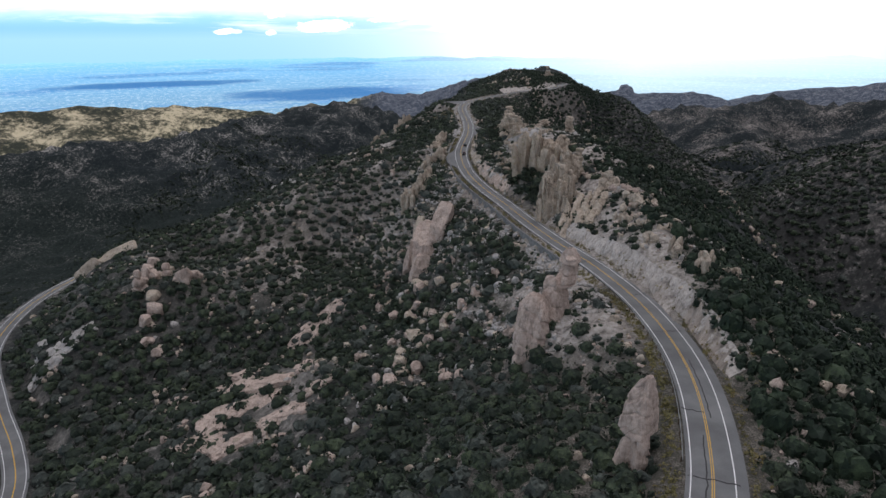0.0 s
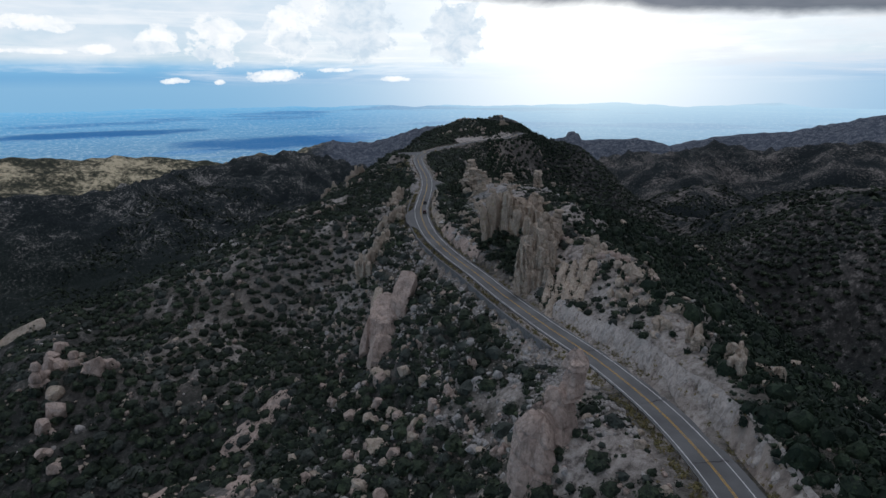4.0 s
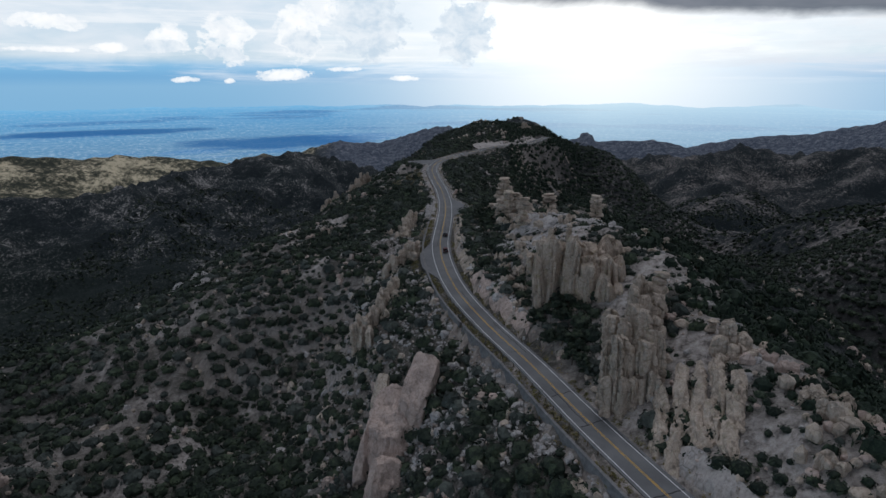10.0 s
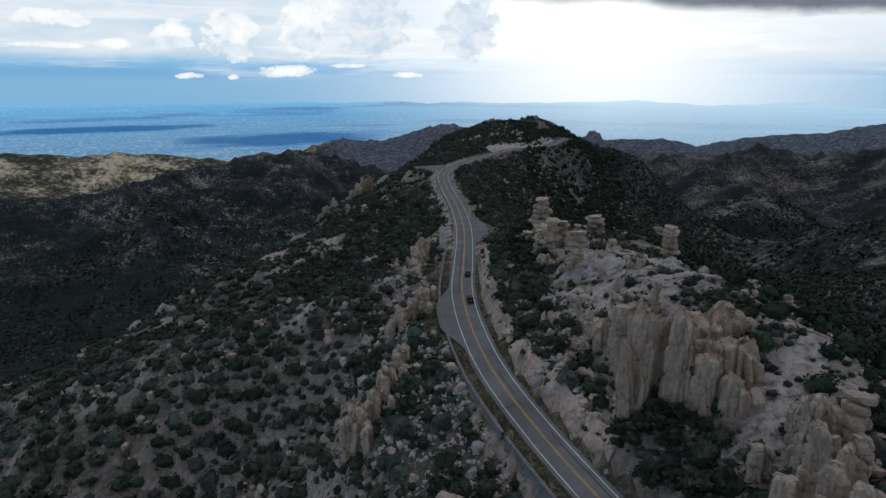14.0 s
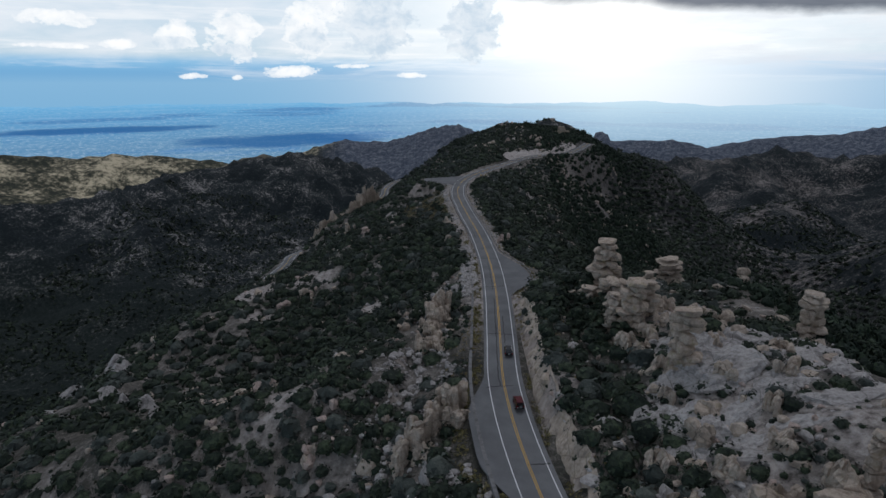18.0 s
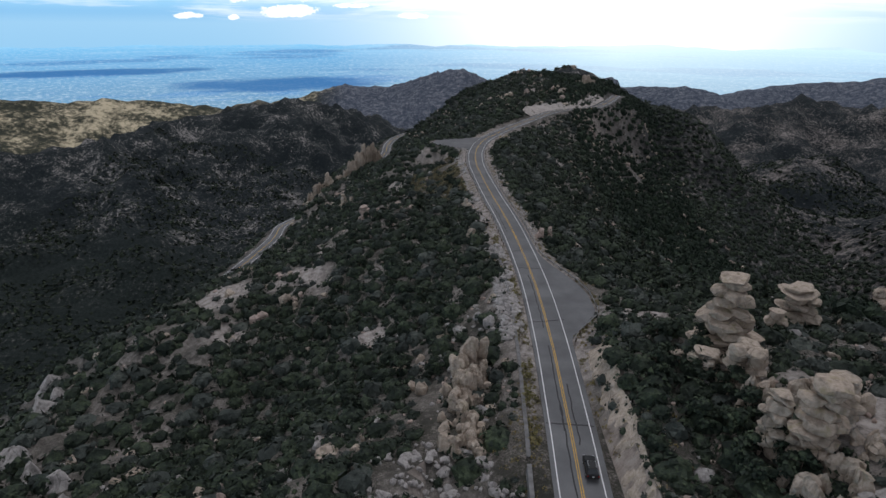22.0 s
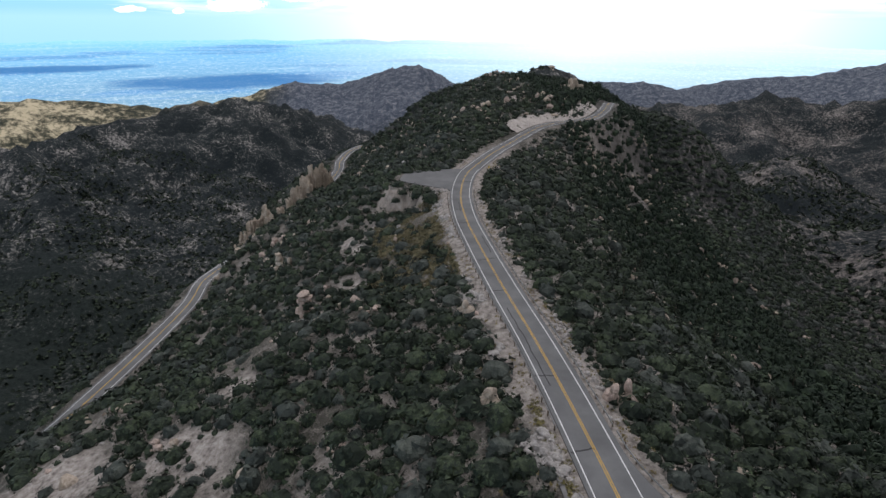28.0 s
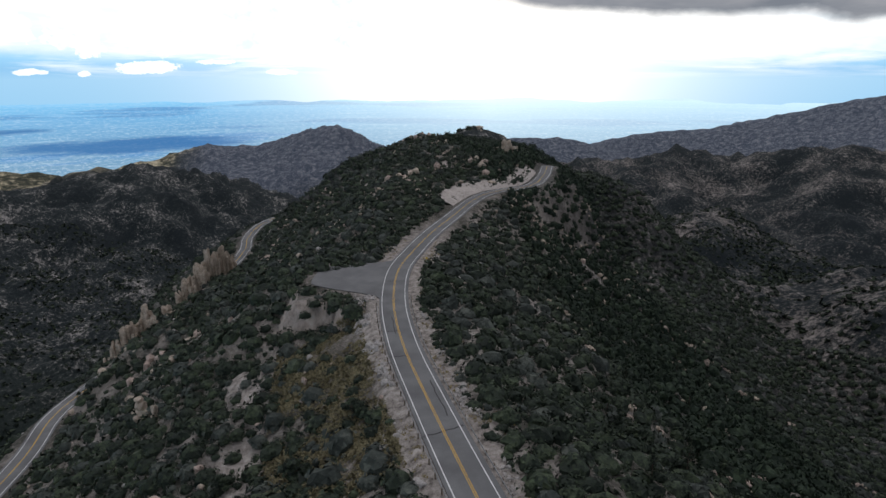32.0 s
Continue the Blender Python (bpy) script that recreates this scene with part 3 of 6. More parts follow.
FAR_CRESTS = [WEST_HILL_CREST, WEST_HILL_ARM_CREST, WEST_HILL_RIB_CREST, SUNLIT_HILLS_CREST, BLUE_HUMP_CREST, FAR_BUTTE_CREST, FAR_KNOLL_CREST, EAST_RANGE_CREST, EAST_HILL_CREST, EAST_HILL_ARM_CREST, EAST_HILL_RIB_CREST, NEAR_EAST_HILL_CREST, SUMMIT_FALL_CREST, ROAD_BEHIND_CREST]


def far_surface(x, y):
    r = np.hypot(x, y)
    out = -250 - np.clip(r - 1300, 0, 1800) * 0.085
    for crest, fall in FAR_CRESTS:
        line = spline(crest, 14.0)
        d, idx, _ = nearest(x, y, line)
        h = line[idx, 2] - fall * (np.sqrt(d * d + 900) - 30)
        out = np.maximum(out, h) + 6 * np.exp(-np.abs(out - h) / 12)
    return out


def blend_weight(x, y):
    return (smooth(-470, -300, x) * (1 - smooth(330, 500, x)) * smooth(-330, -150, y) * (1 - smooth(800, 960, y)))


def terrain(x, y):
    """Height of the natural ground with the roads cut in, and the distances to both roads."""
    w = blend_weight(x, y)
    h = np.zeros(len(x))
    near = w > 0
    if near.any():
        h[near] += w[near] * near_surface(x[near], y[near])
    far = w < 1
    if far.any():
        h[far] += (1 - w[far]) * far_surface(x[far], y[far])
    r = np.hypot(x, y - 250)
    d, idx, side = nearest(x, y, ROAD[::2])
    line = ROAD[::2]
    d2, idx2, side2 = nearest(x, y, LOWER_ROAD[::2])
    # gullies, ribs and small ledges
    broad, calm = broad_relief(x, y, d, d2)
    h += broad + calm * 2.6 * fbm(x, y, 34, 4, 11)
    h += (0.25 + 0.75 * smooth(6, 16, d)) * (1.5 * ridged(x, y, 16, 4, 21) * (0.6 + 1.2 * np.clip(fbm(x, y, 60, 2, 31) + 0.4, 0, 1)))
    h += smooth(500, 1300, r) * (1 - 0.5 * smooth(2300, 2700, r)) * (50 * ridged(x, y, 520, 6, 41, 0.47) - 12)
    h += smooth(1700, 2100, y) * (1 - 0.35 * smooth(2500, 2800, y)) * smooth(300, 700, -x) * 40 * ridged(x, y, 300, 5, 47, 0.55)
    h += smooth(300, 700, r) * (1 - 0.7 * smooth(1500, 2300, r)) * 13 * ridged(x, y, 130, 3, 43, 0.6)
    # a hollow at the foot of the great slab, the knoll under the pinnacle, the pointed summit
    for cx, cy, rad, dz in ((-13, 103, 14, -8.0), (33, 0, 14, 7.0), (104, 832, 22, 5.0)):
        h += dz * np.exp(-((x - cx) ** 2 + (y - cy) ** 2) / rad ** 2)
    # the road benches: the retained strip on the left, the cut bank on the right
    yy = line[idx, 1]
    wide_l, wide_r = road_width(yy)
    half = np.where(side < 0, np.maximum(np.maximum(wide_l + 0.9, left_bench(yy)), np.maximum(13.0 * smooth(578, 590, yy) * (1 - smooth(664, 676, yy)), 28.0 * smooth(456, 470, yy) * (1 - smooth(500, 512, yy)))), wide_r + 0.9)
    bank = bank_height(yy) * (1 + 0.5 * fbm(x, y, 13, 3, 81))
    lifted = np.maximum(h, line[idx, 2] + bank * smooth(half + 1.5, half + 4.0, d) - smooth(14, 30, d) * 60 - 4.0 * np.clip(d - 24, 0, None))
    h = np.where((side > 0) & (bank > 0.3), lifted, h)
    steep = np.where((side > 0) & (bank > 0.3), 3.6, 6.0)
    drop = 3.2 * smooth(47, 55, yy) * (1 - smooth(143, 150, yy)) + 1.3 * smooth(143, 150, yy) * (1 - smooth(228, 235, yy))
    held = (side < 0) & (drop > 0.3)
    h = np.where(held & (d < 24), np.minimum(h, line[idx, 2] - drop - 0.35 * (d - 8)), h)
    steep = np.where(held, 1.6, steep)
    half = np.where(held, 7.1, half)
    k = 1 - smooth(0, 1, np.clip((d - half) / steep, 0, 1))
    h = h * (1 - k) + (line[idx, 2] - 0.25) * k
    l2 = LOWER_ROAD[::2]
    wild = smooth(528, 545, l2[idx2, 1]) * (1 - smooth(690, 712, l2[idx2, 1]))
    k2 = 1 - smooth(0, 1, np.clip((d2 - np.where(side2 > 0, 9.0 - 3.8 * wild, 5.2)) / (11.0 - 7.0 * wild), 0, 1))
    h = h * (1 - k2) + (l2[idx2, 2] - 0.25) * k2
    return h, d, d2


def left_bench(y):
    """How far the strip held by the retaining wall reaches to the left of the centre line."""
    return 8.2 * smooth(43, 53, y) * (1 - smooth(318, 326, y))


def bank_height(y):
    """Height of the cut bank along the right of the road."""
    return (5.0 * smooth(-36, -16, y) * (1 - smooth(66, 84, y)) + 1.8 * smooth(76, 88, y) * (1 - smooth(104, 116, y))
            + 5.5 * smooth(130, 143, y) * (1 - smooth(170, 182, y)) + 5.5 * smooth(176, 189, y) * (1 - smooth(255, 268, y)))


def road_width(y):
    """Paved half-widths to the left and to the right of the centre line, with the lay-bys."""
    left = 4.1 + 4.6 * smooth(179, 194, y) * (1 - smooth(205, 222, y)) + 22.0 * smooth(468, 482, y) * (1 - smooth(494, 503, y))
    right = 4.3 + 7.8 * smooth(268, 284, y) * (1 - smooth(290, 322, y)) + 0.9 * (1 - smooth(-20, 38, y))
    return left, right


# ---------------------------------------------------------------- ground sheet


def axis_steps(lo, hi, core_lo, core_hi, step, growth, most):
    mid = list(np.arange(core_lo, core_hi, step))
    up, s, v = [], step, mid[-1]
    while v < hi:
        s = min(s * growth, most)
        v += s
        up.append(v)
    down, s, v = [], step, mid[0]
    while v > lo:
        s = min(s * growth, most)
        v -= s
        down.append(v)
    return np.array(down[::-1] + mid + up)


def mesh_from(name, verts, faces, mat, smooth_faces=True):
    """A mesh from arrays of vertices and of triangles or quads."""
    me = bpy.data.meshes.new(name)
    verts, faces = np.asarray(verts, np.float32), np.asarray(faces, np.int32)
    me.vertices.add(len(verts))
    me.vertices.foreach_set("co", verts.ravel())
    n, k = faces.shape
    me.loops.add(n * k)
    me.loops.foreach_set("vertex_index", faces.ravel())
    me.polygons.add(n)
    me.polygons.foreach_set("loop_start", np.arange(0, n * k, k, dtype=np.int32))
    me.polygons.foreach_set("use_smooth", np.full(n, smooth_faces))
    me.materials.append(mat)
    me.update(calc_edges=True)
    return me


GRID = {}


def bare_rock(x, y):
    """Where bare pale rock and gravel lie open: the ridge beside the road and some ledges below it."""
    n = fbm(x, y, 22, 4, 91)
    ridge = smooth(22, 40, x) * (1 - smooth(0, 1, (x - 66 + 20 * smooth(165, 190, y)) / 20)) * smooth(-30, 0, y) * (1 - smooth(225, 275, y))
    ledge = smooth(-75, -62, x) * (1 - smooth(-48, -34, x)) * smooth(0, 15, y) * (1 - smooth(75, 95, y))
    spur = smooth(-100, -60, x) * (1 - smooth(-20, -8, x)) * smooth(185, 205, y) * (1 - smooth(240, 270, y))
    patches = sum(np.exp(-(((x - cx) ** 2 + (y - cy) ** 2) / rad ** 2)) for cx, cy, rad in ((-73, 348, 10), (-104, 349, 13), (-39, 296, 6), (-51, 226, 6), (-88, 318, 7), (-60, 268, 6), (19, 281, 6), (24, 276, 5), (-62, 400, 6), (-43, 458, 7), (-44, 442, 6), (-46, 424, 6), (-47, 412, 5), (-52, 404, 6), (-68, 371, 6), (-40, 366, 6), (-80, 352, 7), (46, 699, 9), (43, 664, 6), (28, 640, 7), (12, 690, 8), (2, 640, 7), (-18, 612, 7), (118, 600, 8), (128, 636, 7), (98, 585, 6)))
    return np.clip(patches * (1.1 + 2 * n) + ridge * (0.75 + 1.6 * n) + ledge * (0.6 + n) + spur * (1.2 * n - 0.05) + smooth(0.34, 0.5, fbm(x, y, 26, 3, 95)) * 0.75 * (1 - 0.5 * smooth(230, 280, y)), 0, 1)


def build_ground():
    xs = axis_steps(-3450, 3450, -255, 215, 2.9, 1.028, 34)
    ys = axis_steps(-500, 3700, -140, 620, 2.9, 1.028, 34)
    gx, gy = np.meshgrid(xs, ys)
    x, y = gx.ravel(), gy.ravel()
    z, d, d2 = terrain(x, y)
    w, n = len(xs), len(xs) * len(ys)
    i = np.arange(n).reshape(len(ys), w)
    quads = np.stack([i[:-1, :-1], i[:-1, 1:], i[1:, 1:], i[1:, :-1]], -1).reshape(-1, 4)
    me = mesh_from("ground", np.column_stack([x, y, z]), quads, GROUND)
    cover = me.attributes.new("cover", "FLOAT", "POINT")
    # scrub carpets the slopes beyond the stretch where single bushes stand
    c = np.maximum.reduce([smooth(78, 108, x) * (0.9 - 0.35 * smooth(250, 300, y) * (1 - smooth(115, 150, x))), smooth(240, 340, x), smooth(110, 210, -x) * 0.75, smooth(250, 330, -x), (1 - smooth(0, 30, x)) * (1 - smooth(100, 140, y)) * 0.62, smooth(720, 800, y)])
    cover.data.foreach_set("value", np.clip(c, 0, 1).astype(np.float32))
    bare = me.attributes.new("bare", "FLOAT", "POINT")
    verge = (1 - smooth(7, 13, d + 5 * fbm(x, y, 10, 3, 97))) * smooth(235, 262, y) * (1 - smooth(520, 560, y)) * 0.85
    spur = smooth(-175, -150, x) * (1 - smooth(-34, -16, x)) * smooth(95, 125, y) * (1 - smooth(215, 240, y)) * (0.34 - 0.10 * (1 - smooth(-100, -70, x)) + 1.0 * fbm(x, y, 20, 3, 98))
    open_soil = smooth(240, 290, y) * (0.3 - 0.12 * (1 - smooth(-60, -20, x)) - 0.15 * smooth(480, 540, y) + 0.8 * fbm(x, y, 18, 3, 99))
    bare.data.foreach_set("value", np.clip(np.maximum.reduce([bare_rock(x, y), verge, spur, open_soil]) * (1 - c), 0, 1).astype(np.float32))
    rocky = me.attributes.new("rocky", "FLOAT", "POINT")
    rocky.data.foreach_set("value", (np.maximum(smooth(250, 360, x), 0.8 * smooth(105, 135, x) * smooth(480, 540, y)) * (1 - smooth(2000, 2300, np.hypot(x, y)))).astype(np.float32))
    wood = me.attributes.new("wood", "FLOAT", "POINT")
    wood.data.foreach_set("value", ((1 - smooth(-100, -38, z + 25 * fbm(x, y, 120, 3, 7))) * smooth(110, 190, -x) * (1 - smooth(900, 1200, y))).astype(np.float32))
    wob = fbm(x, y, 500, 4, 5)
    # mask of the dry hills that carry painted sunlight
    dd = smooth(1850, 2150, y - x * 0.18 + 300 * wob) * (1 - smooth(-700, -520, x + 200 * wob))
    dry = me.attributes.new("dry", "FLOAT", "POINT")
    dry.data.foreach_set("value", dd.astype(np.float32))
    # where the painted haze tint covers the farthest ranges
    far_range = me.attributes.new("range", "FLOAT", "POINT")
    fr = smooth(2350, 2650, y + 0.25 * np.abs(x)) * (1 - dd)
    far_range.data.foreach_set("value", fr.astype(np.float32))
    GRID.update(xs=xs, ys=ys, z=z.reshape(len(ys), w), d=d.reshape(len(ys), w), d2=d2.reshape(len(ys), w))
    ob = new("ground", me)
    return tagged(ob, "rocky mountain ground of pale soil and low scrub", "ground", kind="structure")


ground = build_ground()


def look_up(x, y, key="z"):
    """Ground height (or road distance) at places, from the sheet itself."""
    x, y = np.atleast_1d(np.asarray(x, float)), np.atleast_1d(np.asarray(y, float))
    xs, ys, g = GRID["xs"], GRID["ys"], GRID[key]
    i = np.clip(np.searchsorted(xs, x) - 1, 0, len(xs) - 2)
    j = np.clip(np.searchsorted(ys, y) - 1, 0, len(ys) - 2)
    u, v = (x - xs[i]) / (xs[i + 1] - xs[i]), (y - ys[j]) / (ys[j + 1] - ys[j])
    return (g[j, i] * (1 - u) + g[j, i + 1] * u) * (1 - v) + (g[j + 1, i] * (1 - u) + g[j + 1, i + 1] * u) * v


def height(x, y):
    return look_up(x, y)


# ---------------------------------------------------------------- far plain and its mountains


def backdrop_material():
    m = bpy.data.materials.new("hazy_plain")
    m.use_nodes = True
    t = m.node_tree
    t.nodes.clear()
    out = t.nodes.new("ShaderNodeOutputMaterial")
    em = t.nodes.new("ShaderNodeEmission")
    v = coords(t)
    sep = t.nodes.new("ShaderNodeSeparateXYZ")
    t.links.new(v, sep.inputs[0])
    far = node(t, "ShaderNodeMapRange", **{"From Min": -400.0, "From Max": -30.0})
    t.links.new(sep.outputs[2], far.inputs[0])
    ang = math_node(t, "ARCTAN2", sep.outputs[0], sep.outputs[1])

    def plain_noise(sa, sr, detail, rough, lift=0.0):
        c = t.nodes.new("ShaderNodeCombineXYZ")
        t.links.new(math_node(t, "MULTIPLY", ang, sa), c.inputs[0])
        t.links.new(math_node(t, "MULTIPLY", far.outputs[0], sr), c.inputs[1])
        c.inputs[2].default_value = lift
        return noise_fac(t, c.outputs[0], 1.0, detail, rough)

    # the plain glows by itself; haze is painted in, bluer and paler farther out
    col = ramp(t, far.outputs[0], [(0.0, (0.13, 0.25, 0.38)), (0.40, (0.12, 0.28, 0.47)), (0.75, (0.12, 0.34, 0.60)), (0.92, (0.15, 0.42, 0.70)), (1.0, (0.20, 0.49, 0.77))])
    # irregular dark blue bands: cloud shadow painted into the colour
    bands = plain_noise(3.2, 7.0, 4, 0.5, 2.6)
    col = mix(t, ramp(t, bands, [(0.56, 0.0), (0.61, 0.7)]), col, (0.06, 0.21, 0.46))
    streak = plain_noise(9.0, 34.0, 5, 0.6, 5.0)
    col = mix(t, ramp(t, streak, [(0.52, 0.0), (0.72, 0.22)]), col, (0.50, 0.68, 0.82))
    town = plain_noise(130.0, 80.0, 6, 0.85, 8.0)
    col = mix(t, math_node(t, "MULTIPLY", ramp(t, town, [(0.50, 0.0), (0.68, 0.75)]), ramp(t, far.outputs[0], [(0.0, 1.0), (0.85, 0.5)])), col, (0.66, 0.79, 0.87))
    # two larger cloud shadows, painted as soft-edged dark blue ellipses
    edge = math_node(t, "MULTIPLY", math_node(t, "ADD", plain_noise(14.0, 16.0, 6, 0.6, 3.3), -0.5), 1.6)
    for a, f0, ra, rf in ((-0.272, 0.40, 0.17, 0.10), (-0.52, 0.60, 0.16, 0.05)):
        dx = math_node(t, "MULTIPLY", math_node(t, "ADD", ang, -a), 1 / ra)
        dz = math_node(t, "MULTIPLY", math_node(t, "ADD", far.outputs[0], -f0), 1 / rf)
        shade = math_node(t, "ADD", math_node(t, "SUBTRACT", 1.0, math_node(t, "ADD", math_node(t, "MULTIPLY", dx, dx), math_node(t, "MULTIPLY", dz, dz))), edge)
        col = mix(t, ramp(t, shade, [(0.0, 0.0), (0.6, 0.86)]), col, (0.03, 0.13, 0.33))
    # brighter below the break in the cloud: sunlight painted into the plain's colour
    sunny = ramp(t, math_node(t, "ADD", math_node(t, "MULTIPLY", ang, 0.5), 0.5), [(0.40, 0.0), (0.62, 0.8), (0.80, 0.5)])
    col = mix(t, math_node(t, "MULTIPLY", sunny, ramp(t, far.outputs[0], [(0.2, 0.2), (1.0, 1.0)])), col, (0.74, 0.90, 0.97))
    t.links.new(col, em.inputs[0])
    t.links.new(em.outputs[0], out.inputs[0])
    return m


def build_backdrop():
    n, rings = 220, 24
    verts, quads = [], []
    for k in range(rings):
        f = k / (rings - 1)
        for a in range(n):
            ang = 2 * math.pi * a / n
            r = 3500 + 1350 * f
            verts.append((r * math.sin(ang), 150 + r * math.cos(ang), -400 + 335 * f ** 0.9))
    for k in range(rings - 1):
        for a in range(n):
            b = (a + 1) % n
            quads.append((k * n + a, k * n + b, (k + 1) * n + b, (k + 1) * n + a))
    # low ranges on the rim
    top = len(verts)
    for a in range(n * 4):
        ang = 2 * math.pi * a / (n * 4)
        rise = 26 + 24 * noise.fractal(Vector((math.sin(ang) * 9, math.cos(ang) * 9, 0)), 0.8, 2.1, 5)
        for zz in (-70, -65 + max(4, rise)):
            verts.append((4850 * math.sin(ang), 150 + 4850 * math.cos(ang), zz))
    for a in range(n * 4):
        b = (a + 1) % (n * 4)
        quads.append((top + 2 * a, top + 2 * b, top + 2 * b + 1, top + 2 * a + 1))
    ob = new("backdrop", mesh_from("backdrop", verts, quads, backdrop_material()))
    ob.visible_shadow = True
    return tagged(ob, "hazy blue desert plain with a town and far ranges", "plain", kind="structure")


build_backdrop()

# ---------------------------------------------------------------- roads


def ribbon(line, left, right, lift, mat, name, thick=0.25, closed_sides=True):
    """A strip along a line, from left to right of it (metres, one number or one per sample)."""
    line = np.asarray(line)
    way = np.gradient(line[:, :2], axis=0)
    way /= np.linalg.norm(way, axis=1)[:, None]
    nrm = np.column_stack([way[:, 1], -way[:, 0]])
    n = len(line)
    left, right = np.broadcast_to(left, n), np.broadcast_to(right, n)
    cols = []
    for off, z in ((left, lift - thick), (left, lift), (right, lift), (right, lift - thick)):
        cols.append(np.column_stack([line[:, :2] + nrm * np.asarray(off)[:, None], line[:, 2] + z]))
    v = np.stack(cols, 1).reshape(-1, 3)
    i = np.arange(n - 1)[:, None] * 4
    q = np.vstack([np.hstack([i + k, i + k + 1, i + k + 5, i + k + 4]) for k in range(3)])
    return mesh_from(name, v, q, mat, False)


def part(name, data, mat=None, parent=None, label=""):
    """One mesh object under a thing. data: a bmesh or a mesh."""
    if isinstance(data, bmesh.types.BMesh):
        me = bpy.data.meshes.new(name)
        data.to_mesh(me)
        data.free()
    else:
        me = data
    if mat and not me.materials:
        me.materials.append(mat)
    ob = new(name, me)
    if parent:
        ob.parent = parent
    if label:
        ob["label"] = label
    return ob


def build_roads():
    wl, wr = road_width(ROAD[:, 1])
    road = part("road", ribbon(ROAD, -wl, wr, 0.0, ASPHALT, "road"))
    tagged(road, "grey asphalt two-lane mountain road with patched cracks", "road", kind="structure")
    for off, mat, name, half in ((-3.3, WHITE_PAINT, "edge_line", 0.09), (3.3, WHITE_PAINT, "edge_line", 0.09),
                                 (-0.16, YELLOW_PAINT, "centre_line", 0.065), (0.16, YELLOW_PAINT, "centre_line", 0.065)):
        part(name, ribbon(ROAD, off - half, off + half, 0.012, mat, name, 0.01), None, road)
    rng = random.Random(5)
    # tarred cracks across the lanes
    s = 12
    while s < len(ROAD) - 20:
        a = ROAD[s]
        way = ROAD[s + 1][:2] - ROAD[s][:2]
        way /= np.linalg.norm(way)
        nrm = np.array([way[1], -way[0]])
        pts = []
        lean = rng.uniform(-0.8, 0.8)
        lo, hi = (-3.9, 4.0) if rng.random() < 0.7 else ((-3.9, 0.2) if rng.random() < 0.5 else (-0.2, 4.0))
        for k in range(9):
            o = lo + (hi - lo) * k / 8
            pts.append((*(a[:2] + nrm * o + way * (lean * o / 4 + rng.uniform(-0.18, 0.18))), a[2]))
        part("tarred_crack", ribbon(pts, -0.16, 0.16, 0.009, TAR, "tarred_crack", 0.008), None, road)
        s += rng.choice((9, 13, 16, 20, 24))
    # and along them
    for k in range(16):
        a = rng.randrange(20, len(ROAD) - 60)
        o, n = rng.choice((-2.0, -0.9, 1.1, 2.2, 3.7)), rng.randrange(8, 22)
        line = ROAD[a:a + n]
        pts = line.copy()
        way = np.gradient(line[:, :2], axis=0)
        way /= np.linalg.norm(way, axis=1)[:, None]
        pts[:, :2] += np.column_stack([way[:, 1], -way[:, 0]]) * (o + np.array([rng.uniform(-0.15, 0.15) for _ in range(n)]))[:, None]
        part("tarred_crack", ribbon(pts, -0.12, 0.12, 0.008, TAR, "tarred_crack", 0.007), None, road)
    low = part("lower_road", ribbon(LOWER_ROAD, -4.3, 4.3, 0.0, ASPHALT, "lower_road"))
    tagged(low, "grey asphalt road on the bench below the ridge", "road", kind="structure")
    for off, mat, name, half in ((-3.3, WHITE_PAINT, "edge_line", 0.1), (3.3, WHITE_PAINT, "edge_line", 0.1), (0.0, YELLOW_PAINT, "centre_line", 0.16)):
        part(name, ribbon(LOWER_ROAD, off - half, off + half, 0.012, mat, name, 0.01), None, low)


build_roads()

# ---------------------------------------------------------------- rocks


def rock_verts(sub, size, seed, square=0.35, rough=0.16, joints=0.0, flute=1.0):
    """One weathered block: a rounded box with flat broken faces, dents and joints."""
    bm = bmesh.new()
    bmesh.ops.create_icosphere(bm, subdivisions=sub, radius=1.0)
    rng = random.Random(seed * 13 + 1)
    cuts = []
    for _ in range(11):
        n = Vector((rng.gauss(0, 1), rng.gauss(0, 1), rng.gauss(0, 0.8))).normalized()
        cuts.append((n, rng.uniform(0.68, 0.98)))
    off = Vector((seed * 3.71 % 97, seed * 1.37 % 89, seed * 7.9 % 83))
    big, low = max(size), min(size)
    e = 2.0 + 5.0 * square
    for v in bm.verts:
        p = v.co.normalized()
        r = (abs(p.x) ** e + abs(p.y) ** e + abs(p.z) ** e) ** (-1 / e)
        u = p * r
        for n, lim in cuts:
            over = u.dot(n) - lim
            if over > 0:
                u -= n * over * 0.96
        q = Vector((u.x * size[0], u.y * size[1], u.z * size[2]))
        qs = Vector((q.x, q.y, q.z * flute))
        d = noise.fractal(qs * (1.3 / low) + off, 0.8, 2.0, 5) * rough * low * 0.9
        d += (noise.noise(q * (4.5 / low) + off)) * rough * low * 0.2
        if joints:
            d -= joints * max(0.0, math.cos((q.z + 0.5 * noise.noise(q * 0.4)) * 2 * math.pi / (low * 1.1) + seed) - 0.8) * 5
        v.co = q + p * d
    return bm


def rock_part(parent, at, size, seed, mat=None, turn=0.0, lean=(0.0, 0.0), sub=3, square=0.35, rough=0.16, joints=0.0, name="block", flute=1.0):
    bm = rock_verts(sub, size, seed, square, rough, joints, flute)
    bmesh.ops.transform(bm, matrix=pose(0, 0, 0, lean[0], lean[1], turn), verts=bm.verts)
    ob = part(name, bm, mat or GRANITE, parent)
    ob.location = at
    return ob


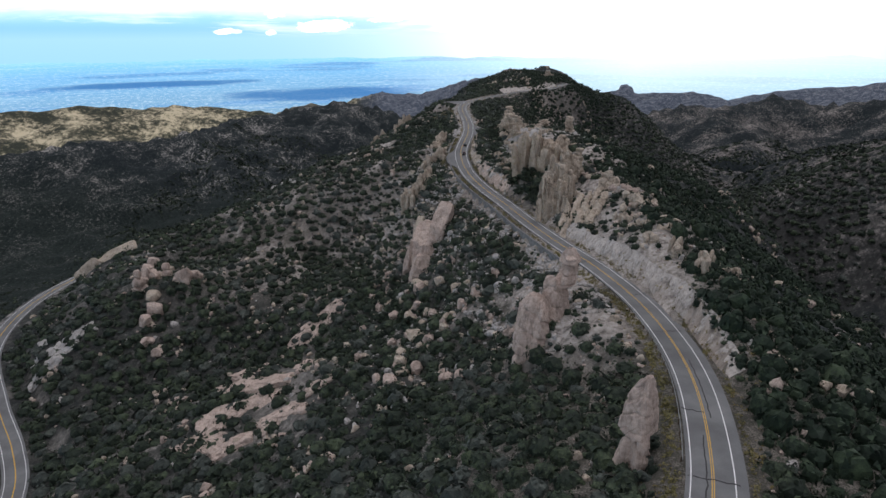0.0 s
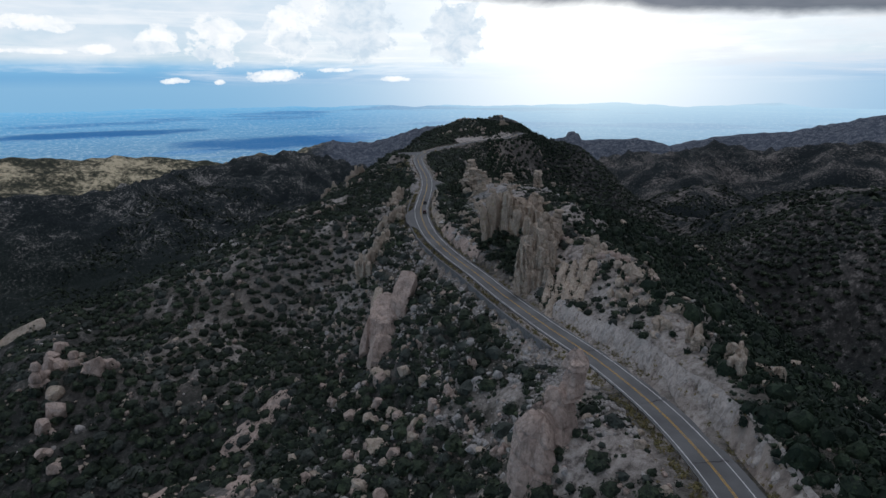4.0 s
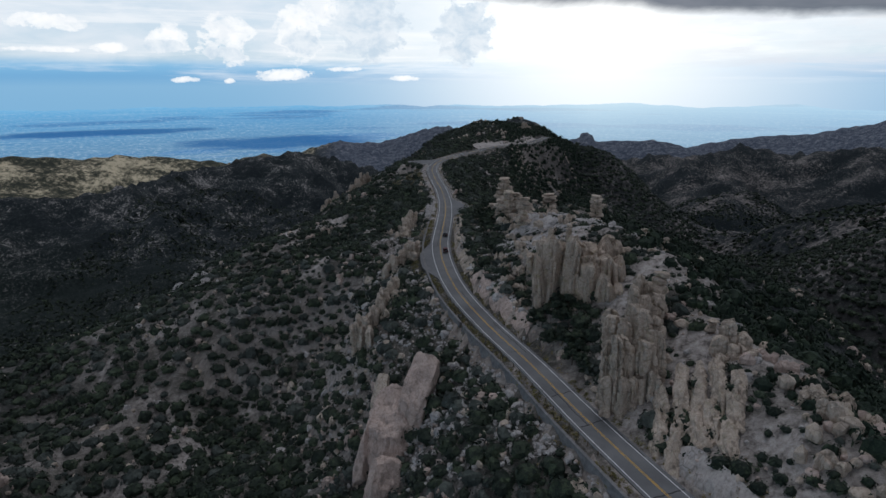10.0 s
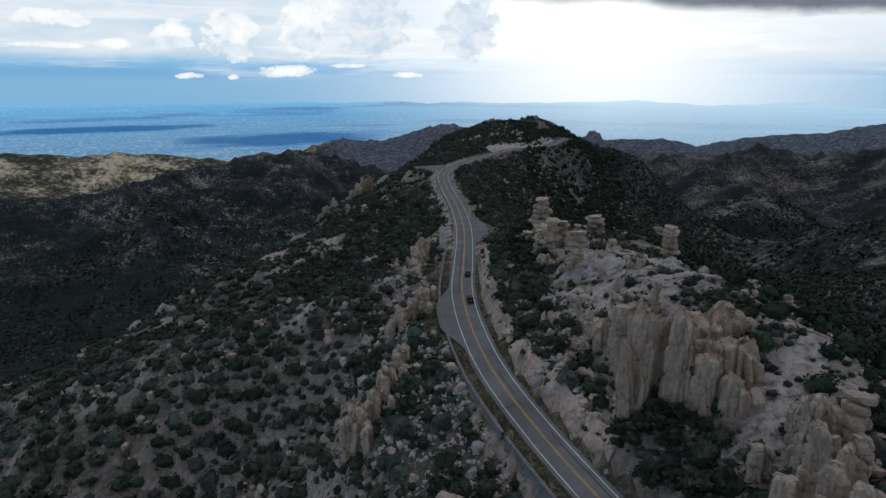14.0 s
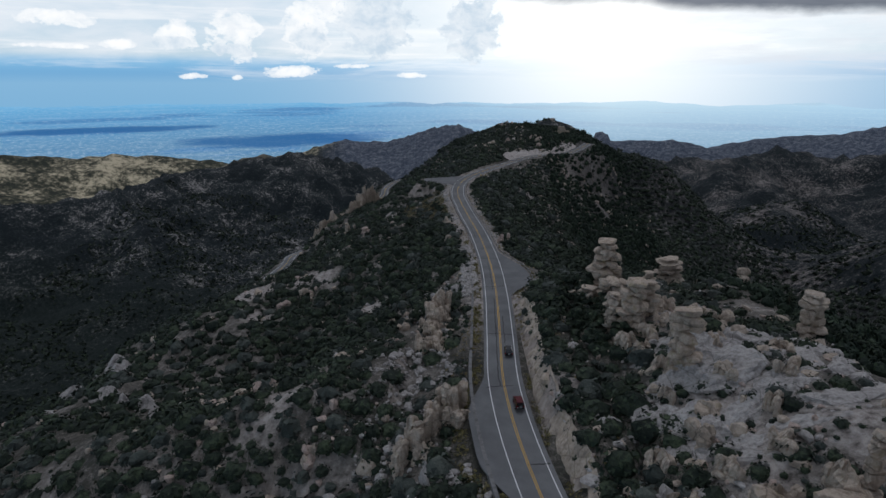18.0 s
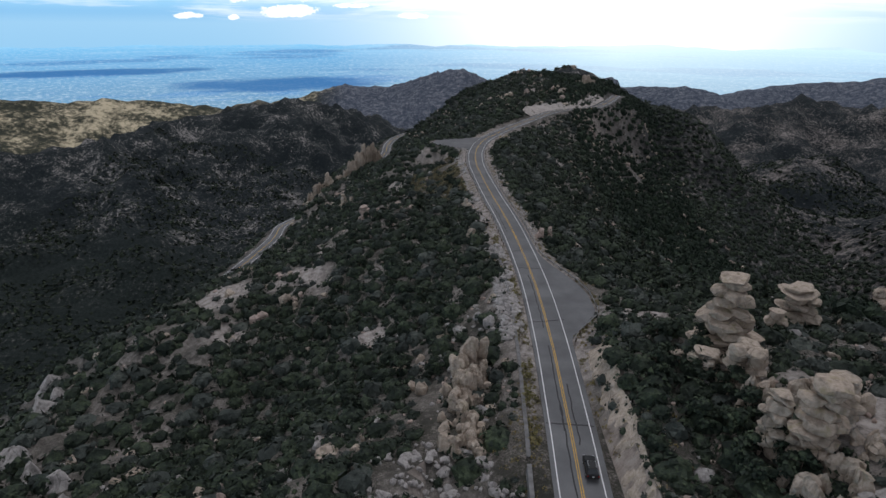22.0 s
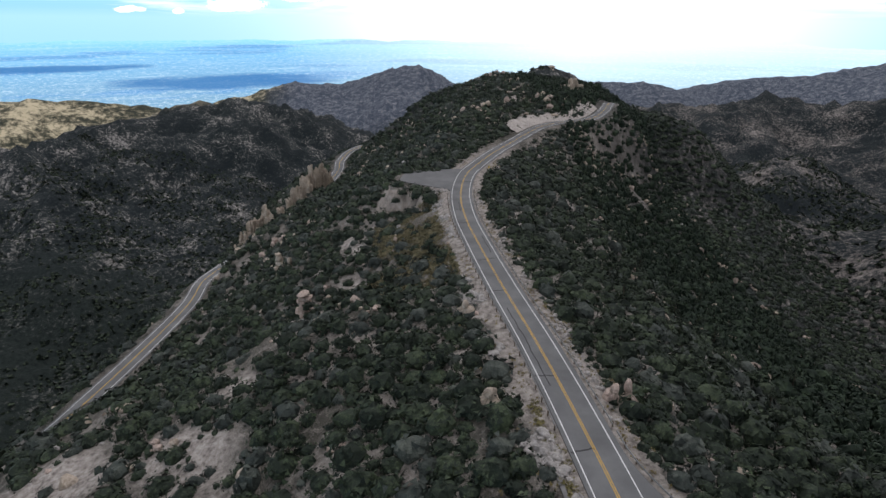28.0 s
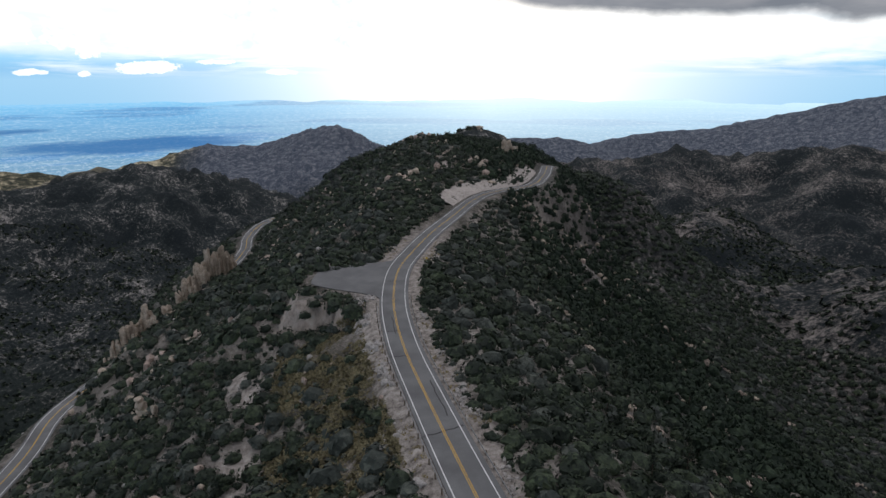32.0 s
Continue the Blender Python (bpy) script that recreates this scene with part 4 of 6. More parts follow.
def crag_mesh(rx, ry, h, seed, mat, row=2.0, depth=0.3, top=0.75, cap=0.08, foot=0.0, lean=(0.0, 0.0), step=0.5, square=6.5, tilt=0.3, flutes=0):
    """One upright rock rib split into blocks: squarish, joints cut in, broken faces and a tilted top."""
    rng = np.random.default_rng(seed * 7 + 3)
    around = int(min(96, max(20, 2 * math.pi * max(rx, ry) / step)))
    up = int(min(64, max(7, h / step)))
    th = np.linspace(0, 2 * np.pi, around, endpoint=False)
    f = np.r_[np.linspace(0, 1, up), 1.0, 1.0, 1.0]
    rim = np.r_[np.ones(up), 0.82, 0.5, 0.02]
    T, F = np.meshgrid(th, f)
    ct, st = np.cos(T), np.sin(T)
    out = (np.abs(ct) ** square + np.abs(st) ** square) ** (-1 / square)
    prof = 1 - (1 - top) * F ** 1.2
    prof *= 1 - 0.34 * (np.clip(F - 1 + cap, 0, None) / cap) ** 2
    if foot:
        prof *= 1 - 0.55 * (np.clip(foot - F, 0, None) / foot) ** 1.6
    Z = F * h
    px, py = ct * out * rx, st * out * ry
    low = min(rx, ry)
    n1 = value_noise(px / low * 0.7 + seed * 1.7, py / low * 0.7 + Z / low * 0.2, seed % 50)
    v = (Z + 0.5 * n1 * row + (rng.uniform(-0.3, 0.3) * px + rng.uniform(-0.3, 0.3) * py)) / row + rng.uniform(0, 1)
    rw = np.floor(v)
    vgap = np.minimum(v - rw, 1 - v + rw) * row
    one = np.zeros(rw.shape)
    k = rw.astype(int) + 40
    swell = hash01(one + seed, k, 3) - 0.5
    sx, sy = hash01(one + seed, k, 5) - 0.5, hash01(one + seed, k, 8) - 0.5
    push = depth * (0.9 * swell + 1.3 * n1 + 0.7 * value_noise(px / low * 2.1 + Z, py / low * 2.1 - Z * 0.6 + seed, 9))
    # broken faces: the block is cut by a few upright planes
    for _ in range(7):
        a, lim, up_n = rng.uniform(0, 6.28), rng.uniform(0.66, 0.98), rng.uniform(-0.25, 0.35)
        over = np.clip(px / rx * np.cos(a) + py / ry * np.sin(a) + up_n * (2 * F - 1) - lim, 0, None)
        push -= over * low * 0.95
    # upright clefts
    for _ in range(flutes):
        a, wide = rng.uniform(0, 6.28), rng.uniform(0.05, 0.13)
        gap = np.abs((T - a + 0.10 * np.sin(Z / h * 3.0 + a) + np.pi) % (2 * np.pi) - np.pi)
        push -= depth * rng.uniform(1.2, 2.6) * np.exp(-(gap / wide) ** 2) * smooth(0.0, 0.25, F + rng.uniform(-0.3, 0.2))
    push -= depth * 1.5 * np.exp(-(vgap / (0.12 + 0.05 * row)) ** 2)
    scale = np.clip(1 + push / np.hypot(px, py), 0.4, 1.4) * prof * rim[:, None]
    X = px * scale + sx * depth * 1.1 + lean[0] * Z
    Y = py * scale + sy * depth * 1.1 + lean[1] * Z
    slant = smooth(0.55, 1.0, F) * (rng.uniform(-tilt, tilt) * px + rng.uniform(-tilt, tilt) * py) * rim[:, None]
    Z = Z + slant + (1 - rim[:, None]) * 0.12 * low + 0.1 * low * value_noise(px + seed, py + Z, 4)
    verts = np.stack([X, Y, Z], -1).reshape(-1, 3)
    i = np.arange(len(f) * around).reshape(len(f), around)
    j = np.roll(i, -1, 1)
    q = np.stack([i[:-1], j[:-1], j[1:], i[1:]], -1).reshape(-1, 4)
    return mesh_from("rock", verts, q, mat, False)


def crag(parent, x, y, z0, z1, rx, ry, seed, mat=None, name="column", turn=0.0, **shape):
    ob = part(name, crag_mesh(rx, ry, z1 - z0, seed, mat or GRANITE, **shape), None, parent)
    o = parent.location
    ob.matrix_world = pose(x - o.x, y - o.y, z0 - o.z, 0, 0, turn)
    return ob


def formation(name, x, y, label, category="rock", z=None):
    e = new(name)
    e.empty_display_size = 0.5
    e.location = (x, y, float(height(x, y)[0]) if z is None else z)
    return tagged(e, label, category)


def stack(x, y, top, width, label, layers=5, mat=None, lean=(0.0, 0.0), seed=1, name="rock_stack", squash=0.5, drop=0.0):
    """A hoodoo: rounded slabs piled to a given top height."""
    f = formation(name, x, y, label)
    rng = random.Random(seed)
    base = f.location.z - drop
    total = max(3.0, top - base)
    zs = 0.0
    for k in range(layers):
        frac = k / max(1, layers - 1)
        h = total / layers * rng.uniform(0.85, 1.2)
        w = width * (1.0 - 0.40 * frac) * rng.uniform(0.74, 1.18)
        if k == layers - 1:
            w, h = width * rng.uniform(0.52, 0.7), total - zs
        if h < 0.4:
            continue
        crag(f, x + lean[0] * zs + rng.uniform(-0.08, 0.08) * width, y + lean[1] * zs + rng.uniform(-0.08, 0.08) * width, base + zs - 0.12 * h, base + zs + h,
             w * 0.52, w * rng.uniform(0.42, 0.55), seed * 10 + k, mat, "slab", rng.uniform(0, 180), row=max(0.9, h * 1.4), depth=0.05 * w,
             top=rng.uniform(0.9, 1.05), cap=0.42, foot=0.4 if k else 0.0, step=0.4, square=3.2, tilt=0.12)
        zs += h
    return f


def hoodoo(x, y, top, width, label, mat=None, lean=(0.0, 0.0), seed=1, drop=2.0, course=1.7, taper=0.5, name="rock_stack"):
    """A weathered tower: courses of rounded blocks, split by joints, with loose slabs on top."""
    f = formation(name, x, y, label)
    rng = random.Random(seed * 31 + 5)
    base = f.location.z - drop
    z, k, total = base, 0, top - base
    while z < top - 0.3:
        fr = (z - base) / total
        h = min(course * rng.uniform(0.75, 1.3) * (1 - 0.25 * fr), top - z + 0.1)
        w = width * (1 - taper * fr) * rng.uniform(0.84, 1.12)
        n = 1 if w < 3.4 or fr > 0.8 else rng.choice((2, 2, 3, 3))
        a0 = rng.uniform(0, 6.28)
        cx, cy = x + lean[0] * (z - base) + rng.uniform(-0.06, 0.06) * width, y + lean[1] * (z - base) + rng.uniform(-0.06, 0.06) * width
        for q in range(n):
            a = a0 + 6.283 * q / n
            off = 0.0 if n == 1 else w * 0.25
            r = w * (0.52 if n == 1 else 0.34) * rng.uniform(0.9, 1.1)
            at = (cx + off * math.cos(a) - x, cy + off * math.sin(a) - y, z + h * 0.5 - f.location.z)
            rock_part(f, at, (r, r * rng.uniform(0.8, 1.05), h * 0.56), seed * 100 + k, mat, math.degrees(a), (rng.uniform(-5, 5), rng.uniform(-5, 5)), 3, 0.55, 0.13, 0.0, "slab" if h < 1.4 else "block")
            k += 1
        z += h
    return f


def tipped(parent, foot, head, half, seed, mat=None, name="slab", face=(0.0, -1.0, 0.0), sub=4, square=0.6, rough=0.12):
    """One great block whose long axis runs from foot to head; half: its half-widths across and through."""
    foot, head = Vector(foot), Vector(head)
    up = (head - foot).normalized()
    out = Vector(face) - up * up.dot(Vector(face))
    out.normalize()
    side = out.cross(up)
    bm = rock_verts(sub, (half[0], half[1], (head - foot).length / 2), seed, square, rough)
    turn = Matrix((side, out, up)).transposed().to_4x4()
    bmesh.ops.transform(bm, matrix=turn, verts=bm.verts)
    ob = part(name, bm, mat or GRANITE, parent)
    ob.location = (foot + head) / 2 - parent.location
    return ob


def slope_at(x, y, e=4.0):
    h = look_up(np.array([x + e, x - e, x, x]), np.array([y, y, y + e, y - e]))
    return Vector((-(h[0] - h[1]) / (2 * e), -(h[2] - h[3]) / (2 * e), 1.0)).normalized()


def plates(name, label, spots, mat=None, seed=1, thick=0.9, proud=0.35, spread=1.0):
    """Bare sheets of rock lying on the slope, split by joints: spots are (x, y, half-width, half-length)."""
    f = formation(name, spots[0][0], spots[0][1], label)
    rng = random.Random(seed)
    for k, (x, y, w, l) in enumerate(spots):
        n = slope_at(x, y)
        fall = Vector((n.x, n.y, 0.0))
        fall = (fall - n * fall.dot(n)).normalized() if fall.length > 1e-3 else Vector((0, 1, 0))
        p = Vector((x, y, float(height(x, y)[0]))) + n * (proud - thick)
        tipped(f, p - fall * l * spread, p + fall * l * spread, (w * spread, thick), seed * 50 + k, mat, "slab", n, 4, 0.75, 0.30 * rng.uniform(0.8, 1.3))
    return f


def rock_heap(name, label, spots, mat=None, seed=1):
    """Broken blocks heaped on the slope: spots are (x, y, size)."""
    f = formation(name, spots[0][0], spots[0][1], label)
    rng = random.Random(seed)
    o = f.location
    for k, (x, y, r) in enumerate(spots):
        for q in range(3):
            px, py = x + rng.uniform(-0.7, 0.7) * r, y + rng.uniform(-0.7, 0.7) * r
            sz = r * (1.0 if q == 0 else rng.uniform(0.4, 0.7))
            z = float(height(px, py)[0]) + sz * (0.35 if q == 0 else 0.2)
            rock_part(f, (px - o.x, py - o.y, z - o.z), (sz * rng.uniform(0.75, 1.1), sz * rng.uniform(0.7, 1.0), sz * rng.uniform(0.7, 1.2)), seed * 90 + k * 3 + q, mat if rng.random() < 0.6 else None,
                      rng.uniform(0, 180), (rng.uniform(-20, 20), rng.uniform(-20, 20)), 3, 0.5, 0.14)
    return f


def columns(spots, top, label, seed, mat=None, name="rock_columns", foot=3.0, whole=False, course=(5.0, 9.0), cap=0.06, tilt=0.5):
    """Upright jointed columns standing side by side: spots are (x, y, width, top offset)."""
    f = formation(name, spots[0][0], spots[0][1], label)
    rng = random.Random(seed)
    for k, (x, y, w, dt) in enumerate(spots):
        b = float(height(x, y)[0]) - foot
        t = top + dt
        if t < b + 2.5:
            t = b + foot + rng.uniform(1.5, 3.0)
        ribs = 2 if whole else 4
        for r in range(ribs):
            a = rng.uniform(0, 1.2) + 2 * math.pi * r / (ribs - 1)
            off = 0.0 if r == 0 else w * rng.uniform(0.34, 0.5)
            rise = t - (0.0 if r == 0 else (t - b - foot) * rng.uniform(0.0, 0.2))
            wd = w * (rng.uniform(0.46, 0.58) if whole else rng.uniform(0.31, 0.43))
            crag(f, x + off * math.cos(a), y + off * math.sin(a), b, max(b + foot + 1.0, rise), wd, wd * rng.uniform(0.75, 1.15), seed * 97 + k * 11 + r, mat, "column", rng.uniform(-30, 30),
                 row=rng.uniform(*course) if whole else rng.uniform(1.5, 3.2), depth=(0.15 if whole else 0.19) * wd + 0.06, top=0.86 if whole else rng.uniform(0.8, 0.97), cap=cap, tilt=tilt, flutes=7 if whole else 3, lean=(rng.uniform(-0.05, 0.07), rng.uniform(-0.02, 0.12)),
                 step=0.36 if whole else 0.4)
    return f


def build_formations():
    # leaning pinnacle and the pillar beside the road
    f = formation("rock_pinnacle", 33, 2, "leaning tan granite pinnacle beside the road")
    crag(f, 30.2, -1.4, 33, 47.5, 6.0, 5.4, 31, PINK_GRANITE, "block", 20, row=5.0, depth=0.5, top=0.72, cap=0.2, lean=(0.12, 0.2), step=0.34)
    crag(f, 34.2, 3.2, 39, 51, 4.3, 4.0, 32, PINK_GRANITE, "block", 40, row=3.4, depth=0.36, top=0.82, cap=0.15, lean=(0.24, 0.3), step=0.3)
    crag(f, 37.2, 6.6, 49, 55.5, 3.5, 3.2, 33, PINK_GRANITE, "block", 10, row=2.2, depth=0.3, top=0.9, cap=0.25, foot=0.1, lean=(0.22, 0.3), step=0.28)
    crag(f, 38.8, 8.6, 54.8, 58.6, 3.6, 3.0, 34, PINK_GRANITE, "block", 60, row=2.0, depth=0.25, top=0.7, cap=0.45, foot=0.25, step=0.26)
    crag(f, 27.0, -3, 30, 40, 3.8, 3.6, 35, PINK_GRANITE, "block", 0, row=3.0, depth=0.3, top=0.6, cap=0.3, lean=(0.1, 0.2))
    crag(f, 35.5, -5, 30, 39.5, 3.2, 3.0, 36, PINK_GRANITE, "block", 0, row=3.0, depth=0.3, top=0.6, cap=0.3, lean=(0.0, 0.2))
    f = formation("rock_pillar", 43, -56, "tall pinkish granite pillar beside the road")
    crag(f, 42, -57.5, 35, 50, 4.6, 4.4, 51, PINK_GRANITE, "block", 0, row=5.0, depth=0.36, top=0.7, cap=0.15, lean=(0.1, 0.12), step=0.3)
    crag(f, 43.6, -55, 48, 57.5, 3.2, 3.0, 52, PINK_GRANITE, "block", 30, row=3.0, depth=0.26, top=0.6, cap=0.3, lean=(0.1, 0.1), step=0.26)
    # great slab below the road, tipped back against the slope, and the blocks under it
    f = formation("rock_slab", -13, 118, "huge smooth pinkish tan granite slab tipped against the slope")
    tipped(f, (-13.5, 112.0, 6), (-8.4, 127.0, 30), (8.7, 5.6), 71, PINK_GRANITE, square=0.6, rough=0.22, face=(0.05, -1, 0.2), sub=5)
    tipped(f, (-8.5, 118, 18), (-3.8, 131.5, 38.5), (5.2, 5.0), 78, PINK_GRANITE, square=0.5, rough=0.2, face=(0.05, -1, 0.2))
    tipped(f, (-15.6, 102.5, 1), (-13.6, 109, 19.5), (5.0, 4.4), 72, PINK_GRANITE, square=0.6, rough=0.2, face=(0.1, -1, 0.2))
    tipped(f, (-21, 115, 5), (-19, 121, 23), (2.8, 4.4), 73, PINK_GRANITE, square=0.5)
    tipped(f, (-6.2, 104, 3), (-4.6, 107.5, 14), (1.9, 2.4), 74, PINK_GRANITE, square=0.4)
    tipped(f, (-2.6, 103, 4), (-1.0, 107, 14.5), (1.8, 2.2), 75, GRANITE, square=0.4)
    tipped(f, (1.0, 104, 5), (2.2, 107.5, 14), (1.7, 2.2), 76, PINK_GRANITE, square=0.4)
    tipped(f, (-16.5, 96, -4), (-13, 101, 8), (4.0, 3.6), 77, PINK_GRANITE, square=0.5)
    tipped(f, (-18, 128, 18), (-16, 134, 31), (2.6, 3.0), 79, GRANITE, square=0.5)
    rock_heap("rock_outcrop", "broken pinkish granite blocks below the great slab", [(-11, 80, 3.2), (-15, 84, 3.0), (-12, 70, 2.8), (-3, 76, 2.4), (-13, 60, 3.0), (-6, 62, 2.2), (-3, 56, 2.4), (-12, 46, 3.2), (-8, 50, 2.0), (-5, 38, 2.2),
                             (-12, 30, 2.8), (-15, 36, 2.2), (-6, 24, 2.4), (-14, 18, 2.4), (-20, 24, 2.0), (-17, 50, 2.2), (-19, 70, 2.6), (4, 66, 2.0), (8, 50, 2.2), (2, 44, 1.8)], PINK_GRANITE, 81)
    plates("rock_slab", "wide sloping pinkish bare rock slabs on the flank", [(-54, 98, 5, 8), (-60, 92, 5, 9), (-66, 86, 6, 9), (-72, 78, 6, 10), (-79, 72, 6, 9), (-76, 58, 5, 9), (-72, 46, 5, 9), (-62, 48, 4.5, 8), (-57, 60, 4, 7), (-53, 52, 4, 7),
           (-75, 30, 5, 8), (-66, 34, 4, 7), (-50, 24, 4, 6), (-58, 22, 4, 7), (-82, 16, 5, 8), (-70, 12, 4, 7), (-44, 34, 3, 5), (-86, 58, 4, 7)], PINK_GRANITE, 83, 3.0, 1.3, 1.5)
    rock_heap("rock_outcrop", "row of rounded pinkish granite blocks down a rib", [(-160, 124, 4.5), (-155, 130, 3.5), (-164, 138, 3.2), (-168, 150, 3.6), (-150, 112, 3.6), (-146, 104, 3.8), (-142, 96, 3.4), (-139, 88, 3.0), (-137, 124, 5.0), (-131, 128, 3.0), (-133, 82, 2.6)], PINK_GRANITE, 84)
    plates("rock_slab", "pale bare rock sheets beside the lower road", [(-186, 88, 6, 9), (-178, 92, 5, 8), (-194, 96, 5, 7), (-184, 76, 4, 7)], PALE_STONE, 85, 3.0, 1.2, 1.3)
    f = formation("rock_slab", -214, 178, "long leaning slab of tan granite beside the lower road")
    tipped(f, (-230, 182, -26), (-208, 198, -8), (8, 4), 86, GRANITE, face=(-0.3, -1, 0.4))
    tipped(f, (-236, 177, -27), (-224, 184, -17), (5, 3.4), 87, GRANITE)
    columns([(40.2, 95.5, 4.2, 0.0), (43.4, 95.8, 3.4, -4.0), (46.4, 96.2, 3.4, -1.5), (48.8, 97.2, 3.4, -0.2), (38.4, 98.5, 3.6, -3.0), (44.4, 93.6, 3.2, -9.5), (41.0, 92.8, 3.4, -9.0), (47.6, 93.8, 3.0, -8.0), (38.0, 94.0, 2.8, -9.5),
             (47.0, 101.0, 3.8, 3.4), (43.0, 101.0, 4.0, 1.0), (50.6, 102.5, 3.4, 1.0), (46.0, 106.0, 4.2, 3.2), (50.4, 108.0, 4.2, 4.0), (41.6, 107.0, 4.0, -1.0), (49.0, 113.0, 4.4, 5.0), (53.6, 112.0, 4.0, 3.4),
             (51.2, 118.5, 4.6, 6.2), (52.0, 122.5, 4.0, 3.0), (45.4, 121.0, 4.0, -3.5)], 60.0, "cluster of tall jointed tan granite towers beside the road", 3, foot=3.0, whole=True, course=(1.7, 3.2), cap=0.12, tilt=0.16)
    hoodoo(56.2, 117.0, 67.9, 4.4, "slender pile of jointed granite blocks on the tower", LICHEN_GRANITE, (0.0, 0.0), 41, 2, 2.0, 0.15)
    columns([(66, 99.4, 4.4, 0.4), (68.4, 97.6, 3.6, -2.0), (63.6, 98, 3.4, -2.6), (66, 96, 3.6, -3.6), (70.5, 95, 3.4, -4.6), (62.6, 94.4, 3.2, -5.4), (67.8, 93, 3.2, -5.6)],
            61.0, "blocky jointed granite outcrop on the ridge", 4, foot=2.0, whole=True, course=(1.6, 2.8), cap=0.16, tilt=0.16)
    f = formation("rock_ribs", 52, 83, "leaning granite ribs parted by dark clefts")
    for k, (x, y, w) in enumerate([(46, 82.5, 1.5), (49, 80.5, 1.7), (52, 79.5, 1.5), (55, 79, 1.8), (58.4, 78, 1.5), (48.6, 88.5, 1.5), (51.6, 87, 1.8), (55, 85.5, 1.6), (58.4, 84.5, 1.8), (61.4, 84, 1.4), (53.4, 92, 1.5), (57, 91, 1.8), (60.4, 90, 1.6), (47, 76.5, 1.6), (51, 74, 1.7), (55, 72.5, 1.5)]):
        a, b = (x - 1.6, y - 4.6), (x + 1.6, y + 5.0)
        tipped(f, (*a, float(height(*a)[0]) - 1.2), (*b, float(height(*b)[0]) + 1.7), (w * 0.9, 1.8), 400 + k, GRANITE, "rib", square=0.5, rough=0.42)
    hoodoo(65.5, 106.3, 59.3, 3.2, "lone rounded granite knob on the ridge", seed=36, drop=0.5, taper=0.2)
    columns([(33.6, 144.5, 6.6, 1.2), (30.4, 141, 3.6, -2.5), (39.0, 139.6, 5.0, 2.4), (42.4, 137.2, 4.4, -4.0), (46, 135, 4.6, -6.0), (49.6, 133.4, 4.2, -8.6), (45, 142, 7, -2.5), (35, 151, 8, 0.0), (43, 148, 8, -0.5), (51, 141, 6.5, -4.0), (55, 147, 6, -5.0),
             (50, 152, 9, -1.5), (36, 157, 8, -2), (57, 154, 8, -4.5), (31, 166, 5, -9)],
            66.8, "broad fluted granite cliff with dark clefts and yellow lichen", 5, LICHEN_GRANITE, name="rock_cliff", foot=5.0, whole=True)
    columns([(75, 84, 4, -2), (79, 78, 4, -3), (72, 76, 4.2, -5), (70, 68, 4.4, -4), (66, 60, 4.6, -4), (76, 66, 3.6, -3), (69, 50, 4, -3), (74, 42, 4, -2), (68, 36, 4, -3), (73, 28, 4, -2), (80, 20, 4.4, -3), (76, 12, 3.6, -2), (84, 10, 4, -4)], 58.0, "row of blocky pale granite ribs above the road", 6)
    hoodoo(30, 254, 70.8, 11.5, "tall hoodoo of piled rounded tan granite slabs", LICHEN_GRANITE, (0.0, 0.03), 11, 2, 1.8, 0.62)
    hoodoo(29, 243.5, 63.5, 7.6, "granite tower of rounded blocks below the tall hoodoo", GRANITE, (0.02, 0.0), 37, 2, 1.7, 0.4)
    hoodoo(24.5, 248, 59.5, 5.6, "leaning pile of granite blocks", None, (0.05, 0.0), 38, 2, 1.7, 0.3)
    hoodoo(21, 252, 57, 4.0, "low pile of rounded granite blocks", None, (0.0, 0.0), 39, 2, 1.5, 0.3)
    hoodoo(28.3, 223.4, 70.2, 6.6, "jointed granite hoodoo with a flat cap", LICHEN_GRANITE, (0.02, 0.0), 12, 2, 1.6, 0.45)
    hoodoo(33, 226.5, 68.6, 5.0, "granite hoodoo with a broad balanced cap", GRANITE, (0.0, 0.02), 13, 2, 1.6, 0.3)
    hoodoo(25.4, 227, 65.5, 4.6, "jointed granite blocks beside the hoodoo", GRANITE, (0.0, 0.0), 64, 2, 1.7, 0.3)
    hoodoo(55.6, 275, 59.5, 8.0, "low broad stack of flat granite slabs", GRANITE, (0.0, 0.0), 18, 1, 1.4, 0.2)
    hoodoo(47, 268, 57.5, 4.4, "rounded granite boulders among bushes", GRANITE, (0.0, 0.0), 65, 1, 1.6, 0.3)
    columns([(28, 236, 4.0, -1), (32, 233, 4.2, -0.5), (36, 237, 4.0, -1), (37, 230, 4.0, -1.5), (31, 219, 3.6, -1), (35, 222, 3.8, 0), (26, 218, 3.4, -2.5)], 62.0, "jointed tan granite blocks below the hoodoos", 9, foot=2.0)
    f = formation("rock_slab", -126, 271, "pale sloping rock slabs along the crest of the spur")
    for k, (x, y, w, hh) in enumerate([(-153, 325, 6, 5), (-126, 271, 6, 6), (-106, 258, 5, 5), (-145, 284, 6, 6), (-136, 298, 5, 5), (-116, 264, 4.5, 5), (-140, 312, 5, 5), (-97, 250, 4, 4), (-158, 300, 6, 5)]):
        z = float(height(x, y)[0])
        crag(f, x, y, z - 4, z + hh * 0.45, w, w * 0.6, 190 + k, PALE_STONE, "slab", 35 + 6 * k, row=4.0, depth=0.4, top=0.6, cap=0.4, lean=(0.3, 0.3), step=0.6, square=3.6)
